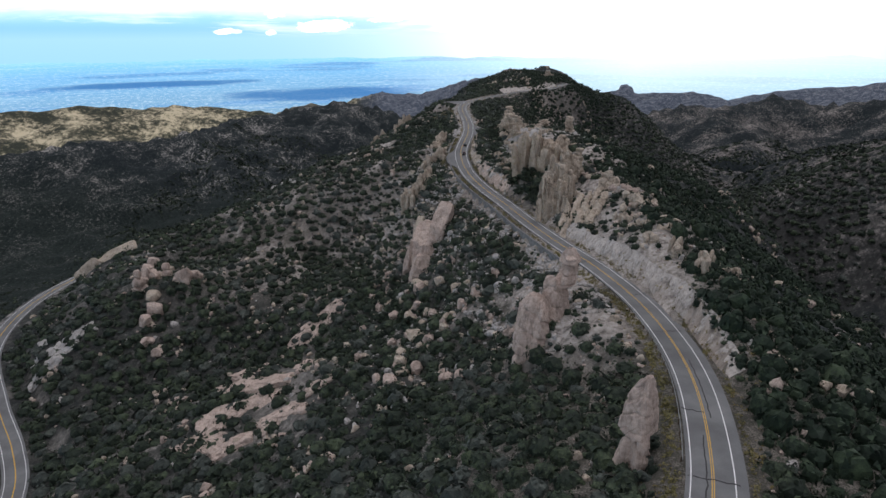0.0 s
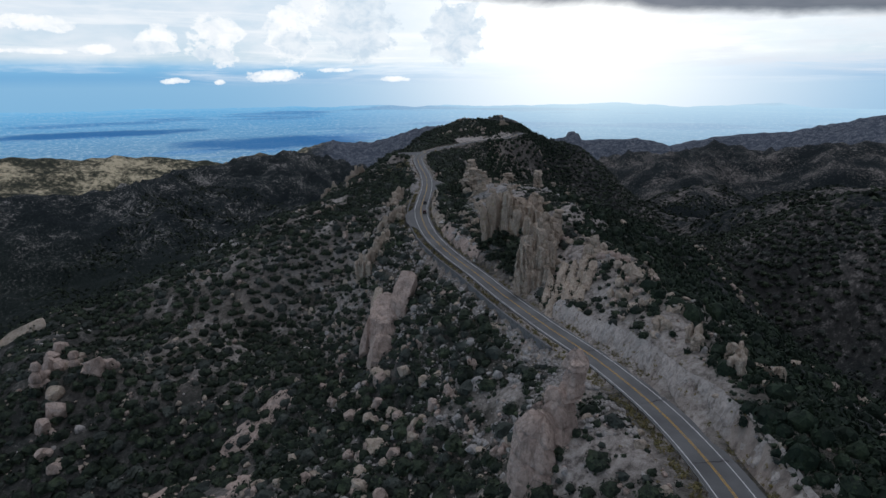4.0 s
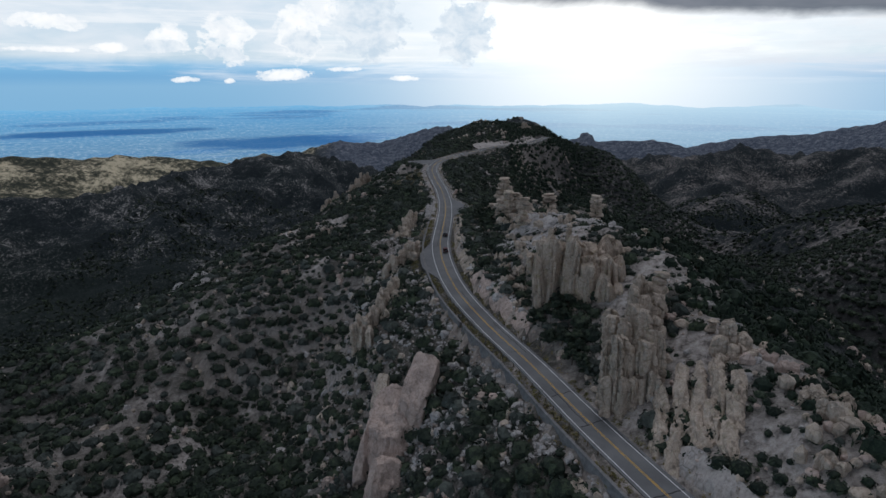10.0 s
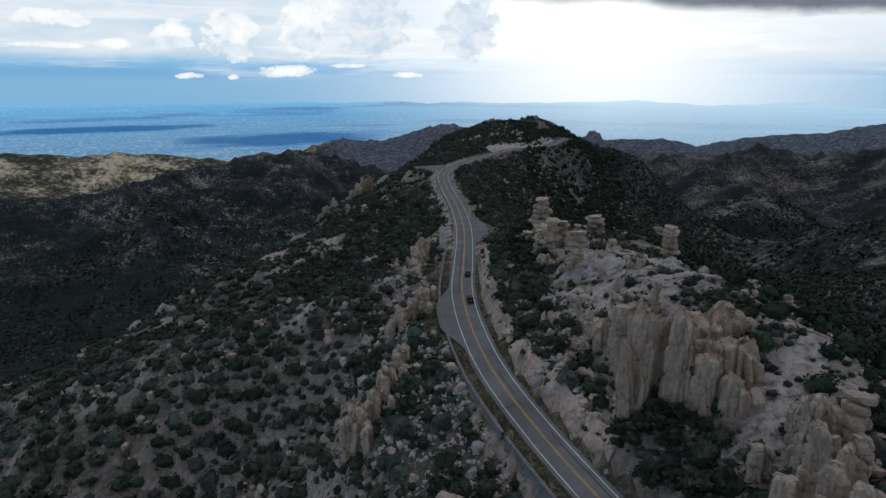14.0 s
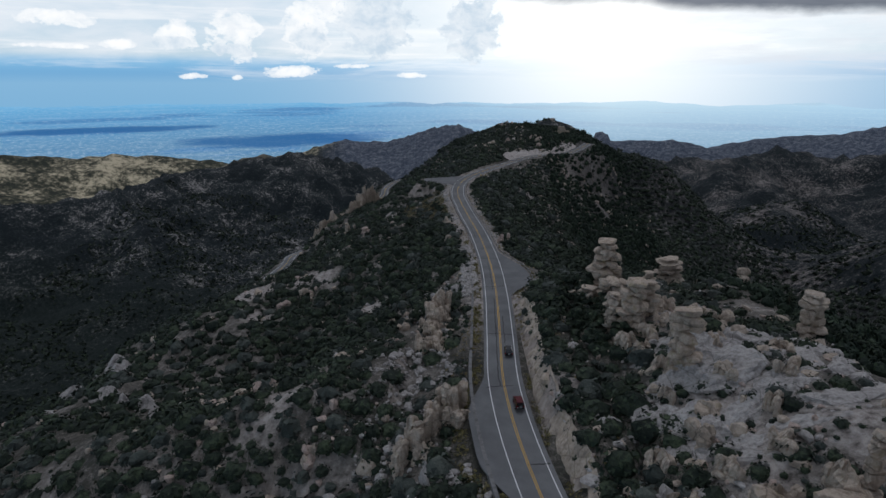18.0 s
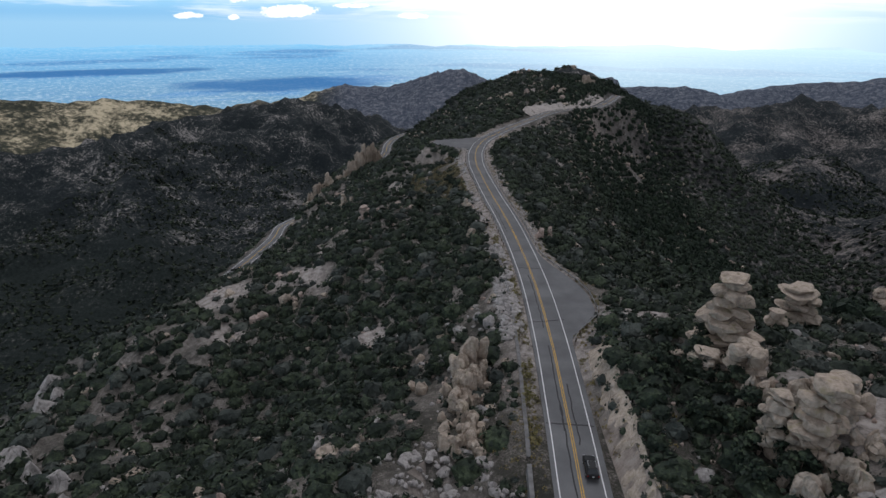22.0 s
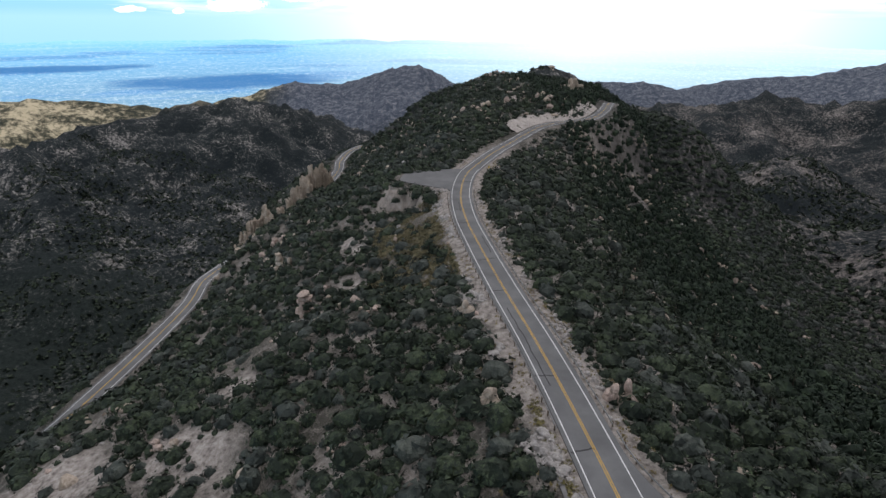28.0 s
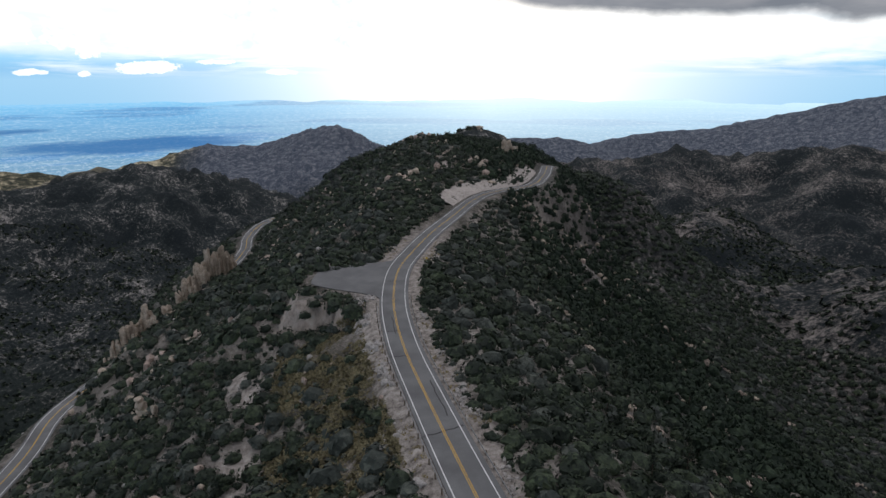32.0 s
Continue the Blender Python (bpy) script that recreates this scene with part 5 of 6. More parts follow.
    columns([(28, 214, 3.0, 0), (36, 216, 3.2, 0), (41, 209, 3.0, 0), (30, 207, 2.8, 0), (46, 218, 3.4, 0), (38, 198, 3.0, 0), (44, 224, 3.2, 0), (33, 192, 2.8, 0), (52, 206, 3.0, 0), (42, 188, 3, 0), (28, 198, 2.6, 0), (48, 196, 3, 0)], 0.0,
            "low broken granite ribs on the bare ridge", 10, foot=1.5)
    columns([(24, 176, 4.2, 0), (28, 170, 4.4, 0), (23, 163, 3.8, 0), (31, 178, 4.0, 0), (27, 158, 4.0, 0), (34, 171, 4.6, 0), (22, 184, 3.6, 0), (38, 178, 4.0, 0), (36, 163, 4.6, 0), (42, 170, 4.4, 0), (46, 162, 4.6, 0), (30, 186, 3.4, 0), (52, 158, 4.4, 0), (40, 158, 4.4, 0)], 0.0,
            "jointed pale granite blocks above the cut bank", 14, foot=1.0)
    columns([(34, 22, 3.4, 0), (24, 18, 3.2, 0), (18, 36, 3.4, 0), (12, 52, 3.2, 0), (6, 66, 3.4, 0), (20, 60, 3, 0), (2, 84, 3.2, 0), (-30, 118, 3.6, 0), (-26, 130, 3.6, 0), (-20, 142, 3.4, 0), (-36, 104, 3.4, 0), (-30, 88, 3.4, 0), (-34, 74, 3.4, 0)], 0.0,
            "broken granite ribs standing out of the rubble below the road", 12, PINK_GRANITE, foot=1.5)
    hoodoo(32.8, 204.2, 70.6, 5.4, "stout granite stack with lichen and a flat cap", LICHEN_GRANITE, (0.0, 0.0), 15, 1, 1.9, 0.12)
    hoodoo(64.9, 218.6, 68.8, 5.0, "balanced granite stack on a pale ledge", GRANITE, (0.0, 0.0), 16, 1, 2.0, 0.1)
    hoodoo(43.2, 167.2, 68.6, 3.0, "small granite knob on the cliff top", GRANITE, (0.0, 0.0), 70, 1, 1.4, 0.3)
    stack(89, 295, 50.0, 7.5, "broad rounded granite stack on the slope", 4, seed=19, drop=1)
    stack(124, 250, 33.5, 6.5, "mushroom-shaped granite boulder on a stalk", 3, seed=20)
    stack(104, 113, 39.5, 4.0, "small upright granite stack on the slope", 3, seed=21)
    stack(74, 183, 63.0, 4.6, "small granite stack at the cliff edge", 3, seed=22)
    stack(80, 178, 61.0, 4.0, "small granite stack at the cliff edge", 3, seed=23)
    stack(8.6, 335, 51.6, 3.0, "pair of rounded pink boulders at the roadside", 2, PINK_GRANITE, seed=24, name="roadside_boulder")
    stack(11.6, 336, 51.8, 3.2, "rounded pink boulder at the roadside", 2, PINK_GRANITE, seed=25, name="roadside_boulder")
    hoodoo(-58, 406, 37.0, 5.4, "upright lumpy pink granite knob among bushes", PINK_GRANITE, (0.0, 0.0), 26, 4, 1.9, 0.35)
    hoodoo(-79, 469, 24.5, 4.0, "slender granite spire on the slope", None, (0.0, 0.0), 27, 4, 2.2, 0.3)
    stack(-74, 463, 25.0, 3.4, "slender granite spire on the slope", 3, seed=28, drop=2)
    stack(-14.5, 371, 51.0, 4.0, "pale granite boulders beside the road", 2, seed=34, name="roadside_boulder")
    stack(-13, 336, 51.0, 4.0, "pale granite boulders beside the road", 2, seed=35, name="roadside_boulder")
    for k, (x, y, top, w) in enumerate([(-15, 262, 53, 4.5), (-16, 256, 50, 5), (-17, 249, 48, 5), (-16, 242, 47, 5), (-12, 210, 51, 6), (-18, 203, 47, 6), (-17, 180, 45, 6), (-20, 172, 41, 6), (-25, 166, 37, 6)]):
        columns([(x, y, w * 0.8, 0), (x - 2.5, y - 3, w * 0.7, -2.5), (x + 1.5, y - 4, w * 0.6, -3)], top, "jointed tan granite outcrop below the road", 40 + k, name="rock_outcrop", foot=2.0)
    plates("rock_slab", "pale smooth rock aprons below the hoodoos", [(30, 214, 3, 5), (35, 208, 3.5, 6), (38, 200, 4, 6), (30, 200, 3, 5), (43, 206, 4, 7), (26, 194, 3.4, 4), (32, 190, 4, 5), (39, 190, 4, 5), (46, 194, 4, 6), (52, 200, 4.5, 7), (57, 208, 4.5, 6), (50, 212, 4, 6), (60, 198, 4, 6), (28, 184, 3.4, 4), (35, 181, 4, 5), (44, 182, 4, 5), (53, 188, 4, 6), (62, 188, 4, 6)], PALE_STONE, 88, 2.4, 0.8, 1.3)
    rock_heap("rock_outcrop", "rounded granite boulders on the pale ledge", [(45, 214, 1.6), (47.5, 212, 1.6), (38, 213, 1.3), (27, 207, 1.2), (30, 209, 1.0), (26, 201, 1.3)], GRANITE, 89)
    stack(-156, 116, 6.0, 8.0, "rounded granite boulder pile on a spur", 3, PINK_GRANITE, seed=60, name="rock_outcrop", drop=2)
    stack(-148, 128, 5.0, 7.0, "rounded granite boulder pile on a spur", 3, PINK_GRANITE, seed=61, name="rock_outcrop", drop=2)
    for k, (x, y, z, w) in enumerate([(-116, 598, 4, 8), (-122, 590, -2, 6), (-108, 606, 1, 6), (-128, 588, -9, 5), (-98, 640, 12, 8), (-94, 650, 17, 7), (-90, 660, 16, 6), (-104, 634, 6, 6), (-87, 668, 10, 5)]):
        columns([(x, y, w * 0.7, 0), (x - 3, y - 3, w * 0.55, -6), (x + 3, y - 1, w * 0.5, -4)], z, "jagged dark granite spire on a spur", 150 + k, name="rock_spire", foot=4.0)
    stack(101, 730, 64.0, 9.0, "rocky outcrop on the hilltop", 3, seed=62, name="rock_outcrop", drop=3)
    columns([(97, 707, 4.6, 0), (100.5, 709.5, 4.0, -2), (95, 703, 3.6, -3.5), (103, 706, 3.4, -4)], 69.5, "pale upright granite outcrop near the summit", 170, name="rock_outcrop", foot=3.0, cap=0.12, tilt=0.2)
    stack(108, 824, 70.5, 11.0, "rocky outcrop on the bushy summit", 3, seed=63, name="rock_outcrop", drop=3)


build_formations()

# ---------------------------------------------------------------- scattered stones and bushes


def ico_arrays(sub):
    bm = bmesh.new()
    bmesh.ops.create_icosphere(bm, subdivisions=sub, radius=1.0)
    bm.verts.index_update()
    v = np.array([p.co[:] for p in bm.verts])
    f = np.array([[q.index for q in p.verts] for p in bm.faces])
    bm.free()
    return v, f


def scatter(name, templates, at, scale, turn, mat, label, category, smooth_faces=False):
    """Joins many turned and scaled copies of the template shapes into one mesh."""
    rng = np.random.default_rng(3)
    pick = rng.integers(0, len(templates), len(at))
    vs, fs, base = [], [], 0
    for k, (tv, tf) in enumerate(templates):
        m = pick == k
        n = int(m.sum())
        if not n:
            continue
        c, s = np.cos(turn[m])[:, None], np.sin(turn[m])[:, None]
        p = tv[None] * scale[m][:, None, :]
        x = p[..., 0] * c - p[..., 1] * s + at[m, 0:1]
        y = p[..., 0] * s + p[..., 1] * c + at[m, 1:2]
        z = p[..., 2] + at[m, 2:3]
        vs.append(np.stack([x, y, z], -1).reshape(-1, 3))
        fs.append((tf[None] + (np.arange(n) * len(tv))[:, None, None]).reshape(-1, 3) + base)
        base += n * len(tv)
    ob = new(name, mesh_from(name, np.vstack(vs), np.vstack(fs), mat, smooth_faces))
    return tagged(ob, label, category, kind="stuff")


def bush_template(rng, leaves, leaf, core=3, flat=0.85):
    """A lumpy, broken dome of foliage with loose sprays standing out of it. core: fineness of the dome, 0 for none."""
    v, f = [], []
    lobes = rng.normal(0, 1, (6, 3))
    lobes /= np.linalg.norm(lobes, axis=1)[:, None]
    lobes[:, 2] = np.abs(lobes[:, 2]) * 0.8
    off = rng.uniform(0, 50, 2)

    def reach(d):
        lump = value_noise(np.array([d[0] * 2.3 + off[0]]), np.array([d[1] * 2.3 + d[2] * 1.9]), 5)[0]
        grain = value_noise(np.array([d[0] * 6.1 + off[1]]), np.array([d[1] * 6.1 + d[2] * 5.3]), 6)[0]
        return (0.66 + 0.34 * max(0.0, float((lobes @ d).max())) ** 3) * (1 + 0.34 * lump + 0.20 * grain)

    if core:
        if core == 1:
            cv = [np.array([math.cos(a * 1.047 + e * 0.02) * math.cos(radians(e)), math.sin(a * 1.047 + e * 0.02) * math.cos(radians(e)), math.sin(radians(e))]) for e in (-6, 40) for a in range(6)] + [np.array([0, 0, 1.0])]
            cf = []
            for a in range(6):
                b = (a + 1) % 6
                cf += [(a, b, 6 + b), (a, 6 + b, 6 + a), (6 + a, 6 + b, 12)]
        else:
            cv, cf = ico_arrays(core)
            cf = [q for q in cf if cv[list(q), 2].mean() > -0.22]
        for p in cv:
            v.append(p * reach(p) * 0.76 * np.array([1, 1, flat if p[2] > 0 else 0.4]))
        f += [tuple(q) for q in cf]
    for k in range(leaves):
        d = rng.normal(0, 1, 3)
        d /= np.linalg.norm(d)
        d[2] = abs(d[2]) if rng.random() < 0.85 else d[2] * 0.3
        c = d * reach(d) * rng.uniform(0.82, 1.02) * np.array([1, 1, flat])
        n = d + rng.normal(0, 0.4, 3) + (0, 0, 0.2)
        n /= np.linalg.norm(n)
        a = np.cross(n, rng.normal(0, 1, 3))
        a /= np.linalg.norm(a)
        b = np.cross(n, a)
        s = leaf * rng.uniform(0.6, 1.35)
        i = len(v)
        v += [c + a * s, c - 0.6 * a * s + 0.8 * b * s, c - 0.5 * a * s - 0.85 * b * s]
        f.append((i, i + 1, i + 2))
    return np.array(v), np.array(f)


def open_places(rng, n, x0, x1, y0, y1):
    x, y = rng.uniform(x0, x1, n), rng.uniform(y0, y1, n)
    h, d, d2 = look_up(x, y), look_up(x, y, "d"), look_up(x, y, "d2")
    e = 1.5
    slope = np.hypot(look_up(x + e, y) - h, look_up(x, y + e) - h) / e
    wl, wr = road_width(y)
    right = x > np.interp(y, ROAD[:, 1], ROAD[:, 0])
    clear = (d > np.where(right, wr, wl) + np.where(right, 3.4, 4.2)) & (d2 > 7.5)
    return x, y, h, d, slope, clear


def plant_all():
    rng = np.random.default_rng(7)
    large = [bush_template(rng, 85, 0.125, 2) for _ in range(7)]
    dense = [bush_template(rng, 34, 0.17, 2) for _ in range(8)]
    medium = [bush_template(rng, 48, 0.145, 2) for _ in range(8)]
    light = [bush_template(rng, 30, 0.19, 2) for _ in range(8)]
    x, y, h, d, slope, clear = open_places(rng, 330000, -310, 330, -150, 790)
    patch = fbm(x, y, 45, 4, 51) + 0.7 * fbm(x, y, 14, 2, 52)
    bare = bare_rock(x, y)
    base = np.full(len(x), 0.44) + 0.20 * smooth(225, 290, y) + 0.34 * smooth(66, 84, x) + 0.3 * ((x > 58) & (y < 10)) + 0.14 * ((x < 20) & (y < 120)) + 0.5 * ((x < -30) & (y < 112)) 
    base = np.where((x < -22) & (x > -170) & (y > 110) & (y < 228), 0.56 + 0.2 * (x < -75), base)
    strip = smooth(9, 11, d) * (1 - smooth(20, 26, d)) * (x > 0) * (smooth(100, 108, y) * (1 - smooth(134, 142, y)) + smooth(172, 182, y) * (1 - smooth(262, 272, y)))
    chance = np.clip(base + 0.9 * patch, 0.03, 1.0) * (1 - 0.8 * smooth(1.0, 1.8, slope)) * (1 - 0.9 * bare)
    chance = chance * (1 - 0.9 * smooth(-44, -36, x) * (1 - smooth(-12, -6, x)) * smooth(392, 402, y) * (1 - smooth(452, 464, y)))
    chance = np.clip(np.maximum(chance, strip * 1.6), 0, 1) * np.where((d < 90) & (x > -125) & (x < 110) & (y < 470), 1.7 + 0.6 * smooth(250, 300, y), 0.29 + 1.0 * smooth(465, 475, y) * (np.abs(x - 50) < 140) + 0.4 * (x > 60) * (x < 190) * smooth(240, 280, y) * (1 - smooth(465, 475, y)))
    keep = clear & (rng.random(len(x)) < chance)
    x, y, h, d, bare, strip = x[keep], y[keep], h[keep], d[keep], bare[keep], strip[keep]
    size = np.exp(rng.normal(0.34, 0.42, len(x))) * np.where((x < 0) & (y < 240), 1.18, 1.0) * np.where((x < 52) & (y < 130), 1.22, 1.0) * (1 + 0.5 * smooth(60, 120, d)) * np.where(rng.random(len(x)) < 0.03, 1.7, 1.0) * (1 + 0.3 * smooth(240, 300, y)) * (1 - 0.3 * bare) * (1 + 0.3 * strip)
    size = np.clip(size, 0.6, 4.0) * np.where(d < 10, 0.55, 1.0) * np.where((x < -22) & (x > -170) & (y > 110) & (y < 228), 0.95, 1.0)
    # bushes keep some distance from each other
    order, taken, keep = np.argsort(-size), {}, np.zeros(len(x), bool)
    for k in order:
        cx, cy, r = int(x[k] // 6), int(y[k] // 6), size[k]
        near = [q for a in (-1, 0, 1) for b in (-1, 0, 1) for q in taken.get((cx + a, cy + b), ())]
        if all((x[k] - qx) ** 2 + (y[k] - qy) ** 2 > (0.60 * (r + qr)) ** 2 for qx, qy, qr in near):
            keep[k] = True
            taken.setdefault((cx, cy), []).append((x[k], y[k], r))
    x, y, h, d, size = x[keep], y[keep], h[keep], d[keep], size[keep]
    grey = rng.random(len(x)) < 0.16 + 0.5 * np.clip(fbm(x, y, 30, 2, 55), 0, 1)
    close = (d < 90) & (x > -125) & (x < 110) & (y < 470) & (rng.random(len(x)) < 0.95)
    at = np.column_stack([x, y, h - 0.12 * size])
    pine = (x > 66) & (x < 170) & (size > 1.2)
    close, grey = close & ~pine, grey & ~pine
    turn = rng.uniform(0, 6.28, len(x))
    scale = np.column_stack([size * 1.15, size * 1.15, size * rng.uniform(1.0, 1.5, len(x)) * np.where(pine, 1.4, 1.0)])
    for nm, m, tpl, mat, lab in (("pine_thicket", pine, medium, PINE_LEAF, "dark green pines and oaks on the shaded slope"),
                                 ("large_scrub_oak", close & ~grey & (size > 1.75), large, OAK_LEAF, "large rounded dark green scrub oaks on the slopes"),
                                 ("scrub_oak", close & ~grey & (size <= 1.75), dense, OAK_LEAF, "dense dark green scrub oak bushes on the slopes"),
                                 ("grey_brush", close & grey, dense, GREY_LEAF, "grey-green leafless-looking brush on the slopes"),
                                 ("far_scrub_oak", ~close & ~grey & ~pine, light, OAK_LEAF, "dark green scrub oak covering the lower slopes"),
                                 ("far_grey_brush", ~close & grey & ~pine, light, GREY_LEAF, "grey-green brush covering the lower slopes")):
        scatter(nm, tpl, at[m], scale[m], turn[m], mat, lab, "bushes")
    # the slopes beyond, seen from afar
    rows = []
    for x0, x1, y0, y1, n in ((330, 700, -50, 1250, 17000), (-700, -310, 100, 1500, 17000), (-310, 330, 790, 1300, 5000)):
        rows.append(np.column_stack([rng.uniform(x0, x1, n), rng.uniform(y0, y1, n)]))
    r = np.vstack(rows)
    r = r[rng.random(len(r)) < np.clip(0.5 + 1.3 * fbm(r[:, 0], r[:, 1], 90, 4, 57), 0, 1)]
    n = len(r)
    s = rng.uniform(1.6, 3.8, n)
    few = [bush_template(rng, 5, 0.75, 0) for _ in range(6)]
    scatter("distant_brush", few, np.column_stack([r, look_up(r[:, 0], r[:, 1]) - 0.3]), np.column_stack([s, s, s]), rng.uniform(0, 6.28, n), OAK_LEAF,
            "dark brush on the slopes across the valleys", "bushes")
    # dry grass along the shoulders
    x, y, h, d, slope, clear = open_places(rng, 90000, -45, 90, -140, 530)
    wl, wr = road_width(y)
    keep = (d > np.maximum(wl, wr) + 0.9) & (d < 16) & (rng.random(len(x)) < np.exp(-(d - 5) / 4.5) * (0.5 + 1.6 * fbm(x, y, 18, 3, 61)))
    x, y, h = x[keep][:7000], y[keep][:7000], h[keep][:7000]
    s = rng.uniform(0.25, 0.62, len(x))
    tuft = [bush_template(rng, 14, 0.34, core=0) for _ in range(4)]
    scatter("dry_grass", tuft, np.column_stack([x, y, h - 0.05]), np.column_stack([s, s, s * 1.1]), rng.uniform(0, 6.28, len(x)), DRY_GRASS,
            "tufts of dry yellow grass along the road shoulders", "grass")
    # thick verges between the asphalt and the wall or the rail
    k = rng.integers(0, len(ROAD) - 1, 8000)
    way = ROAD[k + 1, :2] - ROAD[k, :2]
    way /= np.linalg.norm(way, axis=1)[:, None]
    yy = ROAD[k, 1]
    left = rng.random(len(k)) < 0.68
    wl, wr = road_width(yy)
    off = np.where(left, -(wl + 0.5 + 2.8 * rng.random(len(k)) ** 0.8), wr + 0.5 + 1.3 * rng.random(len(k)))
    p = ROAD[k, :2] + way * rng.uniform(0, 1.5, len(k))[:, None] + np.column_stack([way[:, 1], -way[:, 0]]) * off[:, None]
    keep = (fbm(p[:, 0], p[:, 1], 9, 3, 65) > np.where(left, -0.22, 0.05)) & (yy < np.where(left, 335, 300))
    p = p[keep]
    s = rng.uniform(0.28, 0.75, len(p))
    scatter("verge_grass", tuft, np.column_stack([p, look_up(p[:, 0], p[:, 1]) + 0.02]), np.column_stack([s, s, s * 0.9]), rng.uniform(0, 6.28, len(p)), VERGE_GRASS,
            "olive and straw-coloured grass tufts along the road verge", "grass")
    # the dry hillside below the second lay-by
    x, y, h, d, slope, clear = open_places(rng, 16000, -40, -8, 392, 462)
    keep = clear & (rng.random(len(x)) < 0.45 + fbm(x, y, 12, 2, 63))
    x, y, h = x[keep], y[keep], h[keep]
    s = rng.uniform(0.45, 1.0, len(x))
    scatter("dry_grass", tuft, np.column_stack([x, y, h - 0.05]), np.column_stack([s, s, s]), rng.uniform(0, 6.28, len(x)), BROWN_GRASS,
            "dry brown grass covering a small hillside", "grass")


def stone_shapes(rng, count, sub):
    out = []
    for k in range(count):
        v, f = ico_arrays(sub)
        p = np.sign(v) * np.abs(v) ** rng.uniform(0.6, 0.95)
        for _ in range(10):
            n = rng.normal(0, 1, 3)
            n /= np.linalg.norm(n)
            over = np.clip(p @ n - rng.uniform(0.5, 0.8), 0, None)
            p = p - over[:, None] * n * 0.9
        wob = 1 + 0.16 * value_noise(v[:, 0] * 1.7 + k * 9, v[:, 1] * 1.7 + v[:, 2] * 2.3, k)
        out.append((p * wob[:, None], f))
    return out


def stones_all():
    rng = np.random.default_rng(9)
    big, small = stone_shapes(rng, 7, 2), stone_shapes(rng, 7, 1)
    x, y, h, d, slope, clear = open_places(rng, 130000, -260, 200, -140, 640)
    patch = fbm(x, y, 34, 4, 71) + 0.5 * fbm(x, y, 10, 2, 72)
    scree = (1 - smooth(16, 44, x)) * smooth(-48, -24, x) * smooth(-10, 30, y) * (1 - smooth(195, 218, y))
    scree2 = smooth(-26, -20, x) * (1 - smooth(-9, -7, x)) * smooth(240, 250, y) * (1 - smooth(285, 300, y))
    ridge = smooth(20, 45, x) * (1 - smooth(90, 120, x)) * smooth(-60, 0, y) * (1 - smooth(220, 270, y))
    chance = np.clip(0.02 + 0.34 * patch + scree * (0.55 + 0.5 * patch) + 0.6 * scree2 + 0.12 * ridge + 0.12 * smooth(0.7, 1.2, slope), 0, 0.85) * (1 - 0.6 * smooth(270, 340, y) * (scree2 < 0.1))
    chance *= np.where(d > 120, 0.5, 1.0)
    keep = clear & (rng.random(len(x)) < chance)
    x, y, h, d, sc = x[keep], y[keep], h[keep], d[keep], (scree + scree2)[keep]
    s = np.clip(np.exp(rng.normal(-0.5, 0.55, len(x))) * (1 + 0.25 * smooth(60, 120, d)), 0.22, 2.1)
    scale = np.column_stack([s * rng.uniform(0.7, 1.3, len(x)), s * rng.uniform(0.7, 1.3, len(x)), s * rng.uniform(0.5, 1.05, len(x))])
    at = np.column_stack([x, y, h + 0.12 * s])
    turn = rng.uniform(0, 6.28, len(x))
    large = s > 0.95
    pale = rng.random(len(x)) < 0.35 + 0.4 * np.clip(sc, 0, 1)
    for nm, m, tpl, mat, lab in (("boulders", large & ~pale, big, GRANITE, "scattered tan granite boulders on the slopes"),
                                 ("boulders", large & pale, big, PALE_STONE, "scattered pale grey boulders on the slopes"),
                                 ("stones", ~large & ~pale, small, PINK_GRANITE, "scattered small pinkish stones on the slopes"),
                                 ("scree", ~large & pale, small, PALE_STONE, "pale grey rubble spilling below the road")):
        scatter(nm, tpl, at[m], scale[m], turn[m], mat, lab, "stones")


def rubble_all():
    """Angular broken stone spilling below the wall and over the gravel shoulders."""
    rng = np.random.default_rng(19)
    small = stone_shapes(rng, 9, 1)
    k = rng.integers(0, len(ROAD) - 1, 21000)
    way = ROAD[k + 1, :2] - ROAD[k, :2]
    way /= np.linalg.norm(way, axis=1)[:, None]
    yy = ROAD[k, 1]
    wl, wr = road_width(yy)
    below = rng.random(len(k)) < 0.72
    reach = rng.random(len(k)) ** 1.3
    off = np.where(below, -(np.maximum(wl + 1.6, np.where(yy < 235, 8.2, 0)) + reach * np.where(yy < 240, 26, 5)), wr + 1.2 + 3.0 * reach)
    p = ROAD[k, :2] + way * rng.uniform(0, 1.5, len(k))[:, None] + np.column_stack([way[:, 1], -way[:, 0]]) * off[:, None]
    keep = (yy > 0) & (yy < 470) & (fbm(p[:, 0], p[:, 1], 15, 3, 74) > np.where(below & (yy < 240), -0.12, 0.1)) & (below | (yy > 262))
    p, below = p[keep], below[keep]
    n = len(p)
    s = np.clip(np.exp(rng.normal(-0.6, 0.45, n)), 0.2, 1.5) * np.where(below, 1.0, 0.6)
    sc = np.column_stack([s * rng.uniform(0.7, 1.4, n), s * rng.uniform(0.7, 1.2, n), s * rng.uniform(0.5, 1.0, n)])
    scatter("rubble", small, np.column_stack([p, look_up(p[:, 0], p[:, 1]) + 0.1 * s]), sc, rng.uniform(0, 6.28, n), PALE_STONE, "pale angular rubble below the road wall", "stones")


